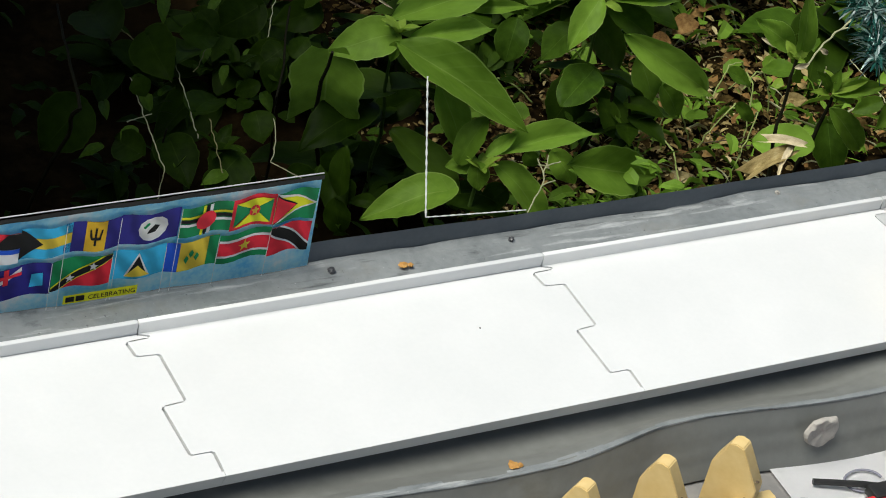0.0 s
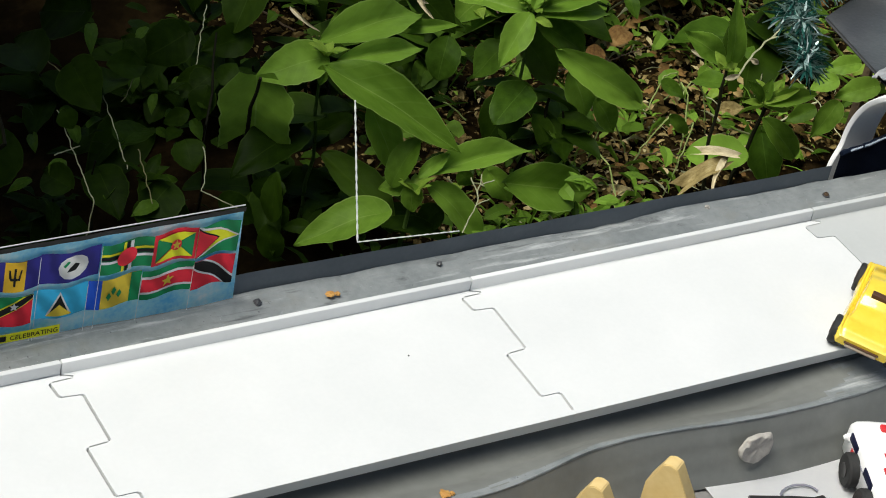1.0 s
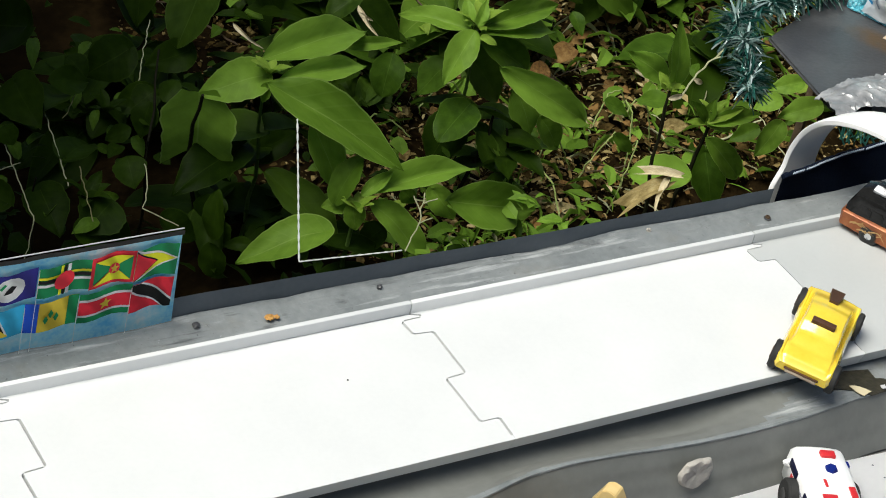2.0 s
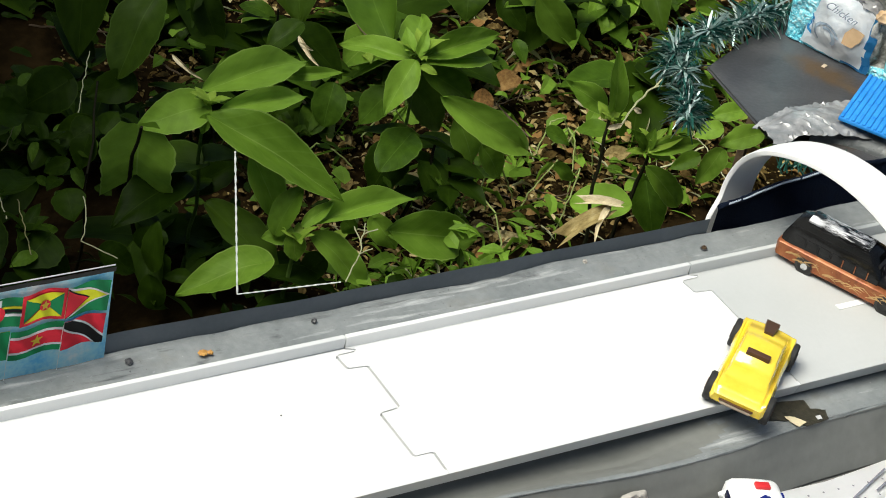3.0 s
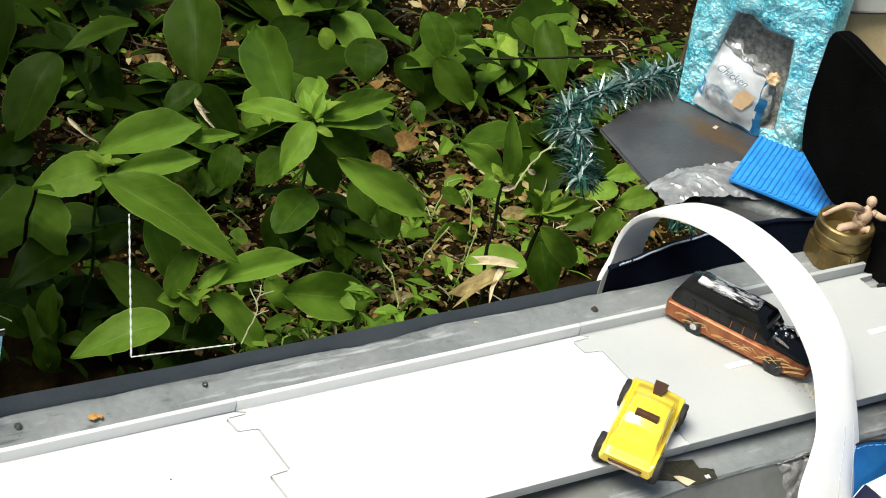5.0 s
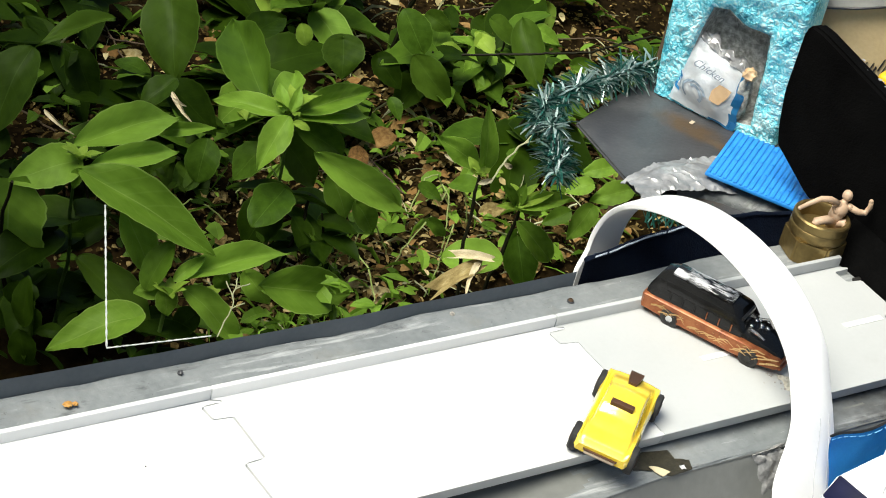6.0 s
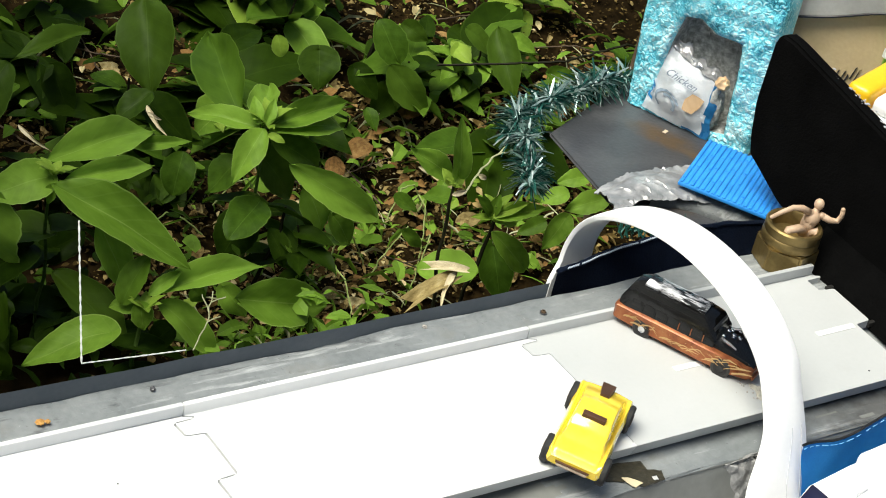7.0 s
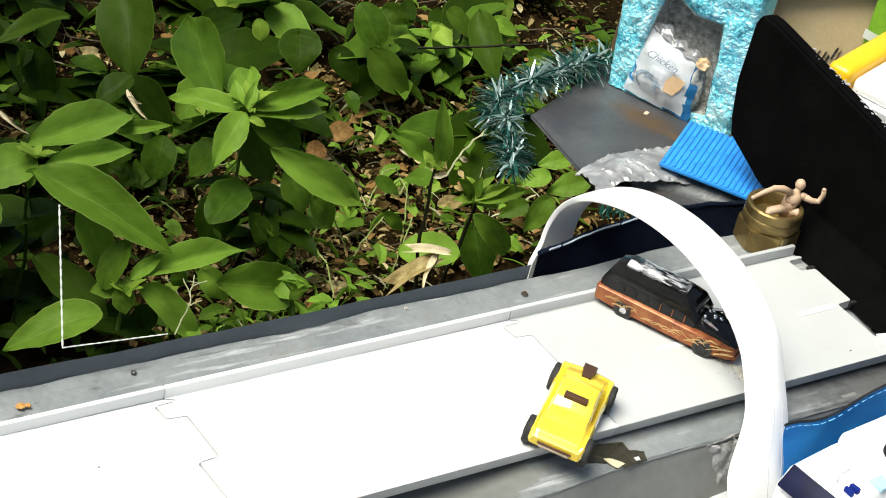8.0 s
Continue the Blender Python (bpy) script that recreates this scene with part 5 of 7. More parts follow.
single("tinsel_scraps", bm, TINSEL_G, "dark green tinsel scraps behind the trim band", "tinsel", kind="stuff")

# tinsel garland
tin = thing("tinsel_garland", "dark green and silver tinsel garland round the slate corner", "tinsel garland")
path = [Vector(p) for p in ((0.445, 0.268, -0.012), (0.421, 0.268, -0.009), (0.392, 0.260, -0.009), (0.364, 0.255, -0.011), (0.342, 0.252, -0.014), (0.339, 0.236, -0.018), (0.335, 0.220, -0.028), (0.328, 0.206, -0.034))]


b = bmesh.new()
tube(b, [along(path, k / 30) for k in range(31)], 0.0012, n=6)
part("cord", b, TINSEL_G, tin)
# White needles paint the tinsel's glints; extra silver ones paint its pale highlights.
for name, mat, count, seed in (("green_needles", TINSEL_G, 950, 1), ("silver_needles", TINSEL_S, 640, 2), ("white_needles", TINSEL_W, 260, 3)):
    b = bmesh.new()
    rng = random.Random(seed)
    for k in range(count):
        at = rng.random()
        p = along(path, at) + Vector((wob(at * 14, 1), wob(at * 14, 5), wob(at * 14, 9))) * 0.006
        d = Vector((rng.gauss(0, 1), rng.gauss(0, 1), rng.gauss(0.0, 0.45))).normalized()
        ln = rng.uniform(0.006, 0.018) * (1 + 0.4 * wob(at * 22, 3))
        s = d.cross(Vector((rng.random(), rng.random(), 0.3))).normalized() * rng.uniform(0.0006, 0.0010)
        q = p + d * ln + Vector((0, 0, -0.003 * rng.random()))
        mid = p.lerp(q, 0.55) + Vector((0, 0, 0.0012))
        vs = [b.verts.new(v) for v in (p - s * 0.6, p + s * 0.6, mid + s, q + s * 0.4, q - s * 0.4, mid - s)]
        b.faces.new((vs[0], vs[1], vs[2], vs[5]))
        b.faces.new((vs[5], vs[2], vs[3], vs[4]))
    tagged(part(name, b, mat, tin, "glossy tinsel needles", smooth=False), kind="stuff")

# turquoise foam grotto: front face in its own xz plane, facing -y
grot = thing("foam_grotto", "turquoise painted foam block with a hollow like a cave", "foam grotto", at=pose(0.4360, 0.2570, -0.0208, 0, 0, -63.4))
HOLE = [(0.0195, 0.006), (0.0165, 0.024), (0.0158, 0.038), (0.0172, 0.051), (0.0205, 0.0690), (0.0300, 0.0715), (0.0420, 0.0662), (0.0590, 0.0668), (0.0618, 0.050), (0.0632, 0.028), (0.0655, 0.006), (0.040, 0.002)]
RIMO = [(0.000, 0.000), (-0.003, 0.030), (-0.006, 0.062), (-0.007, 0.100), (0.010, 0.128), (0.045, 0.132), (0.074, 0.126), (0.080, 0.098), (0.081, 0.060), (0.083, 0.025), (0.084, 0.000), (0.040, -0.0005)]


def ring_at(pts, k):
    n = len(pts)
    s = k * n
    i = int(s) % n
    a, c = pts[i], pts[(i + 1) % n]
    f = s - int(s)
    return (a[0] + (c[0] - a[0]) * f, a[1] + (c[1] - a[1]) * f)


def stipple(p, amp=0.0022):
    d = amp * (0.8 * wob(p.x, p.y, p.z, 95) + 0.9 * abs(wob(p.x, p.y, p.z + 5, 190)) + 0.4 * wob(p.x, p.y, p.z, 420))
    return p + Vector((0, -d, d * 0.3))


bm = bmesh.new()
NA, NR = 220, 34
rows = []
for j in range(NR + 1):
    f = j / NR
    row = []
    for i in range(NA):
        a, o = ring_at(HOLE, i / NA), ring_at(RIMO, i / NA)
        x, z = a[0] + (o[0] - a[0]) * f, a[1] + (o[1] - a[1]) * f
        edge = 0.004 * (max(0, 1 - f * 6) ** 2 + max(0, 1 - (1 - f) * 6) ** 2)
        row.append(stipple(Vector((x, edge, z))))
    rows.append(row)
for y in (0.008, 0.018, 0.027):
    rows.append([stipple(Vector((*[ring_at(RIMO, i / NA)[0]], y, ring_at(RIMO, i / NA)[1])), 0.001) for i in range(NA)])
loft(bm, rows, caps=False)
bmesh.ops.recalc_face_normals(bm, faces=bm.faces[:])
part("shell", bm, TURQ, grot)
bm = bmesh.new()
rows = []
for j, (y, sh) in enumerate(((0.003, 1.0), (0.010, 0.97), (0.018, 0.92), (0.0240, 0.80), (0.0260, 0.50), (0.0262, 0.25))):
    cx, cz = 0.039, 0.036
    rows.append([Vector((cx + (ring_at(HOLE, i / 90)[0] - cx) * sh, y + 0.001 * wob(i, j), cz + (ring_at(HOLE, i / 90)[1] - cz) * sh)) + Vector((0.0012 * wob(i * 0.7, j * 3), 0, 0.0012 * wob(i * 0.9, j * 2, 4))) for i in range(90)])
ends = loft(bm, rows, caps=False)
bm.faces.new(ends[-1])
bmesh.ops.recalc_face_normals(bm, faces=bm.faces[:])
part("cave_lining", bm, CAVE, grot, "grey stippled lining of the hollow")

# snack packet in the hollow
pack = thing("snack_packet", "crumpled white and blue foil snack packet in the hollow", "snack packet", at=Matrix.Translation((0.4440, 0.2450, -0.0180)) @ pose(0, 0, 0, -12, 0, -63.4))


def packet_place(u, v):
    w = 0.046 * (1 - 0.06 * v)
    puff = 0.010 * math.sin(math.pi * u) * math.sin(math.pi * min(1, v * 0.95 + 0.03))
    return Vector(((u - 0.06) * w + 0.0015 * wob(v * 4, 1), -0.004 - puff + 0.0016 * wob(u * 5, v * 5, 2) + 0.0008 * wob(u * 14, v * 14, 7), v * (0.044 - 0.010 * u) - 0.003 * u + 0.001 * wob(u * 6, 3)))


bm = bmesh.new()
sheet(bm, 26, 28, packet_place)
bmesh.ops.solidify(bm, geom=bm.faces[:], thickness=-0.006)
for f in bm.faces:
    c = f.calc_center_median()
    if c.x > 0.0385 - c.z * 0.10 or c.z < -0.001:
        f.material_index = 1
part("pouch", bm, [WRAP_WHITE, WRAP_BLUE], pack)


def packet_shape(pts, mat, name, label, proud=0.0006):
    b = bmesh.new()
    full = []
    for (a, c), (d, e) in zip(pts, pts[1:] + pts[:1]):
        full += [(a + (d - a) * k / 4, c + (e - c) * k / 4) for k in range(4)]
    vs = [b.verts.new(packet_place(u, v) + Vector((0, -proud, 0))) for u, v in full]
    half = len(vs) // 2
    for i in range(half - 1):
        b.faces.new((vs[i], vs[i + 1], vs[-2 - i], vs[-1 - i]))
    part(name, b, mat, pack, label)


packet_shape([(0.62, 0.36), (0.76, 0.34), (0.82, 0.50), (0.84, 0.66), (0.66, 0.66), (0.60, 0.52)], WRAP_TAN, "tan_print", "tan printed shape", 0.0019)
for r0, r1, a0, a1, name in ((0.17, 0.21, 0.3, 3.9, "bowl_print"), (0.10, 0.15, -0.8, 2.2, "curve_print")):
    packet_shape([(0.36 + r0 * math.cos(a0 + (a1 - a0) * k / 7), 0.30 + r0 * 0.9 * math.sin(a0 + (a1 - a0) * k / 7)) for k in range(8)] + [(0.36 + r1 * math.cos(a1 + (a0 - a1) * k / 7), 0.30 + r1 * 0.9 * math.sin(a1 + (a0 - a1) * k / 7)) for k in range(8)], WRAP_SLATE, name, "grey-blue printed curve")
packet_shape([(0.02, 0.20), (0.10, 0.16), (0.12, 0.40), (0.04, 0.46)], WRAP_BLUE, "edge_print", "blue printed edge")
word = bpy.data.curves.new("lettering", "FONT")
word.body = "Chicken"
word.size, word.shear, word.extrude = 0.0066, 0.40, 0.0001
word.materials.append(ink("slate_blue", (0.20, 0.25, 0.32)))
lettering = new("lettering", word)
lettering.parent = pack
lettering.matrix_basis = pose(0.0066, -0.0152, 0.0282, 78, 9, 0)
b = bmesh.new()
sheet(b, 44, 12, lambda u, v: packet_place(0.04 + 0.88 * u, 0.985) + Vector((0.0016 * wob(u * 9, v * 3, 1), 0.004 * v + 0.0035 * wob(u * 7, v * 2, 5), 0.0105 * v * (0.6 + 0.5 * wob(u * 5, 2)) + 0.002 * abs(wob(u * 16, v * 6)))))
bmesh.ops.solidify(b, geom=b.faces[:], thickness=0.0004)
part("crumpled_top", b, SILVER_FILM, pack, "crumpled silvery top edge", round_all=True)
single("cork_bit", blob(0.0045, 0.0042, seed=77), WRAP_TAN, "small tan cork piece in the hollow", "cork", at=pose(0.4620, 0.2080, 0.0180))
single("cork_rest", blob(0.006, 0.016, seed=78), CAVE, "grey stippled foam lump in the hollow", "foam lump", "foam lumps", at=pose(0.4650, 0.2120, -0.002))

# ribbed blue pad
pad = thing("ribbed_pad", "bright blue ribbed rubber pad on the slate", "rubber pad", at=pose(0.3900, 0.1535, -0.0092, 0, 0, 33))
bm = boxed(0.0, 0.062, -0.068, 0.0, 0.0004, 0.0030, bevel=0.0008)
part("base", bm, BLUE_PAD, pad)
for k in range(20):
    y = -0.0016 - 0.0033 * k
    b = bmesh.new()
    cuts = sorted([0.0002, 0.0618] + [0.006 + 0.050 * ((k * 0.37 + 0.29 * n) % 1.0) for n in range(2)])
    for c0, c1 in zip(cuts, cuts[1:]):
        box(b, c0 + 0.0003, c1 - 0.0003, y - 0.0011, y + 0.0011, 0.0024, 0.0039 + 0.0003 * wob(k * 1.7, c0 * 90), bevel=0.0006)
    part("rib", b, BLUE_PAD, pad)

# black felt board
felt = thing("felt_board", "thick black felt board standing behind the track end", "felt board")
bm = bmesh.new()
out = [(0.1360, 0.0190), (0.1050, 0.0050), (0.0600, -0.0015), (-0.16, -0.0060), (-0.16, 0.0520), (0.1300, 0.0965), (0.1395, 0.0962), (0.1440, 0.0900), (0.1440, 0.0500), (0.1400, 0.0300)]
vs = prism(bm, out, 0.0, 0.0105)
bmesh.ops.transform(bm, matrix=Matrix(((0, 0, 1, 0.4205), (1, 0, 0, 0), (0, 1, 0, 0), (0, 0, 0, 1))), verts=bm.verts[:])
bmesh.ops.recalc_face_normals(bm, faces=bm.faces[:])
bmesh.ops.bevel(bm, geom=bm.edges[:], offset=0.0018, segments=3, affect="EDGES")
part("board", bm, BLACK_FELT, felt)


def skirt_place(u, v):
    """The loose foot of the felt, running out over the ledge to the track's end."""
    y = 0.0640 - 0.150 * u
    x = 0.4024 + 0.0186 * v + 0.0012 * wob(y, 2, 0, 60) * (1 - v)
    return (x, y, -0.0068 + 0.0045 * smooth_step(0, 0.2, v) + 0.0175 * v ** 2.2 + 0.0008 * wob(y, v, 4, 40))


b = bmesh.new()
sheet(b, 60, 12, skirt_place)
thicken(b, -0.0012)
part("skirt", b, BLACK_FELT, felt, "loose black felt foot spread over the ledge")
# Dried glue beads, scattered also to stand for glints on the bevel.
b = bmesh.new()
for k in range(120):
    rng = random.Random(k + 400)
    y = rng.choice((rng.uniform(-0.10, 0.10), rng.gauss(0.082, 0.008), rng.gauss(0.048, 0.006)))
    bmesh.ops.create_icosphere(b, subdivisions=1, radius=rng.uniform(0.0002, 0.0010) * rng.random() + 0.0002, matrix=pose(0.4290 + rng.uniform(-0.003, 0.0025), y, 0.0920 + (y - 0.1) * 0.153 + rng.uniform(-0.0014, 0.0002)) @ Matrix.Diagonal((1, 1.6, 0.5, 1)))
part("glue_beads", b, SILVER_FILM, felt, "shiny beads of dried glue standing for glints along the top")
single("felt_foot", boxed(0.4195, 0.4330, -0.10, 0.075, -0.0385, 0.0, bevel=0.001), CONCRETE, "grey block under the felt board", "block", kind="structure")

# yellow and white box, cardboard box, plastic sheet
yb = thing("toy_box", "white toy box with an amber-yellow edge", "toy box", at=pose(0.4400, 0.1000, 0, 0, 0, 18))
part("carton", boxed(0.0, 0.13, -0.150, -0.002, -0.0300, 0.0740, bevel=0.002), WHITE_PLASTIC, yb)
part("yellow_edge", boxed(-0.001, 0.13, -0.0155, 0.0, 0.0700, 0.0870, bevel=0.004, segs=3), AMBER, yb, "amber-yellow rounded edge")
part("lid", boxed(0.002, 0.128, -0.148, -0.0165, 0.0742, 0.0835, bevel=0.003), WHITE_PLASTIC, yb)
part("grey_band", boxed(-0.0012, 0.0, -0.148, -0.018, 0.050, 0.073), SCUFF, yb, "grey band")

CARTON_TOP = 0.125
carton = thing("cardboard_box", "tan cardboard box with dark nicks behind the felt board", "cardboard box", at=pose(0.4934, 0.2250, -0.0200, 0, 0, -56))
bm = boxed(0.0, 0.29, 0.0, 0.16, 0.0, CARTON_TOP, bevel=0.002)
part("carton", bm, CARDBOARD, carton)
for k in range(7):
    rng = random.Random(k + 90)
    x = 0.049 + 0.0030 * k + rng.uniform(-0.001, 0.001)
    b = bmesh.new()
    prism(b, [(x, 0.0), (x + 0.0008, 0.0), (x + 0.0028, 0.006 + 0.006 * rng.random()), (x + 0.0018, 0.008)], 0.0, 0.0008, m=Matrix.Translation((0, -0.0003, 0.046 + 0.0011 * k + rng.uniform(-0.003, 0.003))) @ pose(0, 0, 0, 90, 0, 0))
    part("nick", b, BLACK_PLASTIC, carton, "dark nick")
# Stand-in for an unidentified lime green patch, placed to fit the camera's view.
tub = thing("lime_stand_in", "lime green stand-in with a white band beside the cardboard box", "tub", at=pose(0.4934, 0.2250, -0.0205, 0, 0, -56))
part("body", boxed(0.0805, 0.150, -0.0125, -0.0006, 0.0, 0.118, bevel=0.003), material("lime_green_plastic", [(0.10, 0.24, 0.012), (0.20, 0.38, 0.025)], 0.4, size=40, bump=0.1), tub)
bm = bmesh.new()
sheet(bm, 24, 4, lambda u, v: (0.0795 + 0.069 * u, -0.0136 - 0.0006 * wob(u * 7, v * 3), 0.0880 - 0.012 * u * (1 - u) - 0.0060 * (1 - v) + 0.0014 * wob(u * 5, 2)))
bmesh.ops.solidify(bm, geom=bm.faces[:], thickness=0.0009)
part("band", bm, WHITE_PLASTIC, tub, "wrinkled white band")
bm = bmesh.new()


def drape(u, v):
    """The sheet hangs over the front of the box with a slanting edge and lies loosely on its top."""
    x = -0.010 + 0.32 * u
    low = 0.074 + 0.43 * x + 0.002 * wob(u * 9)
    if v < 0.3:
        return (x, -0.0045 - 0.0025 * wob(u * 8, v * 5, 3) - 0.002 * (1 - v / 0.3), low + max(0.0, CARTON_TOP + 0.002 - low) * v / 0.3 if low < CARTON_TOP else CARTON_TOP + 0.002 + 0.001 * v)
    k = (v - 0.3) / 0.7
    return (x, -0.0045 + 0.18 * k, CARTON_TOP + 0.003 + 0.006 * math.sin(math.pi * k) + 0.0025 * wob(u * 6, k * 4, 8))


sheet(bm, 60, 40, drape)
bmesh.ops.solidify(bm, geom=bm.faces[:], thickness=0.002)
draped = thing("plastic_sheet", "grey plastic sheet draped over the cardboard box", "plastic sheet", at=pose(0.4934, 0.2250, -0.0200, 0, 0, -56))
part("sheet", bm, BAG_GREY, draped)
b = bmesh.new()
tube(b, [Vector(drape(k / 60, 0.0)) + Vector((0, -0.0006, 0)) for k in range(61)], 0.0009, n=6)
part("hem", b, BLACK_PLASTIC, draped, "dark rolled edge")

# brass fitting with a small figure on it
nut = thing("brass_fitting", "dull brass hexagonal pipe fitting standing by the track", "pipe fitting", at=pose(0.3925, 0.0640, -0.0040, 0, 0, 12))
bm = bmesh.new()
prism(bm, [(0.0182 * math.cos(TAU * i / 6), 0.0182 * math.sin(TAU * i / 6)) for i in range(6)], 0.0, 0.0150)
bmesh.ops.bevel(bm, geom=bm.edges[:], offset=0.0012, segments=2, affect="EDGES")
part("hex_body", bm, BRASS, nut)
bm = bmesh.new()
lathe(bm, [(0.0155, 0.0145), (0.0164, 0.0160), (0.0164, 0.0195), (0.0157, 0.0205), (0.0162, 0.0215), (0.0162, 0.0255), (0.0154, 0.0265), (0.0136, 0.0265), (0.0130, 0.0255), (0.0130, 0.0180), (0.0001, 0.0175)], 40)
part("collar", bm, BRASS, nut, "round threaded collar")

bm = bmesh.new()


def limb(pts, r0, r1):
    tube(bm, pts, r0, r1, n=8)
    for p, r in ((pts[0], r0), (pts[-1], r1)):
        bmesh.ops.create_icosphere(bm, subdivisions=2, radius=r * 1.05, matrix=Matrix.Translation(p))


HIP, CHEST, NECK = Vector((0.4000, 0.0620, 0.0165)), Vector((0.4010, 0.0610, 0.0265)), Vector((0.4035, 0.0618, 0.0300))
limb([HIP, HIP.lerp(CHEST, 0.5) + Vector((0, 0.0006, 0)), CHEST], 0.0036, 0.0046)
limb([CHEST, NECK, (0.4042, 0.0620, 0.0320)], 0.0026, 0.0016)
bmesh.ops.create_icosphere(bm, subdivisions=3, radius=0.0030, matrix=Matrix.Translation((0.4045, 0.0620, 0.0342)) @ Matrix.Diagonal((0.95, 1, 1.12, 1)))
limb([(0.3985, 0.0612, 0.0300), (0.3920, 0.0625, 0.0335), (0.3866, 0.0640, 0.0338), (0.3810, 0.0660, 0.0305), (0.3764, 0.0678, 0.0270)], 0.0021, 0.0012)
limb([(0.4060, 0.0590, 0.0282), (0.4105, 0.0560, 0.0262), (0.4143, 0.0540, 0.0264), (0.4156, 0.0532, 0.0305), (0.4145, 0.0530, 0.0345)], 0.0021, 0.0013)
limb([(0.3985, 0.0610, 0.0180), (0.3900, 0.0590, 0.0225), (0.3815, 0.0580, 0.0238), (0.3800, 0.0590, 0.0185)], 0.0030, 0.0020)
limb([(0.4010, 0.0600, 0.0170), (0.4020, 0.0560, 0.0205), (0.4030, 0.0540, 0.0165)], 0.0028, 0.0018)
single("toy_figure", bm, SKIN, "small flesh-toned plastic figure seated on a brass fitting", "toy figure", round_all=True)

# ---- plants ----


def leaf_mesh(name, mat, form, nu=26, nv=8, seed=0.0):
    """A leaf one metre long along +x, one wide; form 0: heart, 1: lance, 2: broad with a forked end, 3: lance with a bitten end, 4: oval."""
    b = bmesh.new()
    uv = b.loops.layers.uv.new("UVMap")
    rise, fall = ((0.40, 0.88), (0.66, 0.96), (0.30, 0.16), (0.60, 0.52), (0.55, 0.60))[form]
    peak = rise / (rise + fall)
    full = peak ** rise * (1 - peak) ** fall
    g = []
    for i in range(nu + 1):
        u = 0.5 - 0.5 * math.cos(math.pi * i / nu)
        w = 0.5 * max(u, 0.0) ** rise * max(1 - u, 0.0) ** fall / full if form != 2 else 0.5 * min(1, 0.34 + u * 2.6) ** 0.7
        tooth = ((u * 11 + seed) % 1.0) * 0.08 * math.sin(math.pi * u)
        row = []
        for j in range(nv + 1):
            v = j / nv * 2 - 1
            edge = abs(v)
            x = u
            if form == 0:
                x -= 0.13 * edge ** 2 * (1 - u) ** 5
            elif form == 2:
                x += (0.30 * edge - 0.16 + 0.05 * v) * u ** 3 - 0.08 * edge * (1 - u) ** 6
            elif form == 3:
                x += (0.07 * math.sin(v * 6.0 + seed * 2.1) + 0.04 * math.sin(v * 15.0 + seed)) * u ** 7
            margin = 1 + (0.10 * wob(u * 4 + seed * 3, 1.0 if v > 0 else 7.0, seed) + tooth - 0.02) * edge ** 3
            z = 0.17 * edge ** 1.15 * w - 0.09 * u * u + 0.05 * math.sin(math.pi * u) + 0.022 * edge ** 2 * math.sin(u * 9.5 + seed * 2 + (1.3 if v > 0 else 0)) + 0.05 * wob(u * 2.2 + seed, v * 1.2, seed)
            z += 0.010 * math.sin((u - 0.30 * edge) * 34) * edge * (1 - edge) * 2
            row.append(b.verts.new((x, v * w * margin + 0.03 * math.sin(u * 3 + seed) * u, z)))
        g.append(row)
    for i in range(nu):
        for j in range(nv):
            f = b.faces.new((g[i][j], g[i + 1][j], g[i + 1][j + 1], g[i][j + 1]))
            for loop, (a, c) in zip(f.loops, ((i, j), (i + 1, j), (i + 1, j + 1), (i, j + 1))):
                loop[uv].uv = (0.5 - 0.5 * math.cos(math.pi * a / nu), c / nv)
    bmesh.ops.remove_doubles(b, verts=b.verts[:], dist=1e-4)
    return mesh_from(name, b, mat)


TONES = (LEAF, LEAF_MID, LEAF_PALE, LEAF_SHADE, LEAF_DULL)
LEAVES = {(f, k): [leaf_mesh("leaf", m, f, seed=2.7 * f + 1.3 * k + 4.1 * v) for v in range(3)] for f in range(5) for k, m in enumerate(TONES)}
SMALL = {(f, k): [leaf_mesh("leaf", m, f, 10, 4, seed=1.9 * f + 2.3 * k + 3.7 * v) for v in range(3)] for f in range(5) for k, m in enumerate(TONES)}
GRASS = material("pale_green_grass", [(0.20, 0.27, 0.07), (0.38, 0.44, 0.17)], 0.6, size=80, bump=0.2, spec=0.1)
UP = Vector((0, 0, 1))
rnd = random.Random(21)


def leaf_pose(base, tip, width, roll=0.0, face=UP):
    base, tip = Vector(base), Vector(tip)
    d = tip - base
    x = d.normalized()
    y = face.cross(x)
    y = y.normalized() if y.length > 1e-3 else Vector((1, 0, 0))
    y = Matrix.Rotation(roll, 3, x) @ y
    z = x.cross(y)
    m = Matrix((x * d.length, y * width, z * d.length)).transposed().to_4x4()
    m.translation = base
    return m


def add_leaf(plant, mesh, base, tip, width, roll=0.0, face=UP):
    ob = new("leaf", mesh)
    ob.parent = plant
    ob.matrix_basis = leaf_pose(base, tip, width, roll, face)
    return ob


VIEW_SIDE = Vector((-0.45, -0.50, 0.74))


def big_leaf(plant, base, tip, width, form=1, tone=0):
    """A broad leaf placed to fit the camera's view, its blade turned up and towards the camera."""
    # shrub_f stands in gloom, so its leaves take the darkest copy
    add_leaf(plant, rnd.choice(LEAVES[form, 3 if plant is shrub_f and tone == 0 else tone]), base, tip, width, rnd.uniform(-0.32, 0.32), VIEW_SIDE)


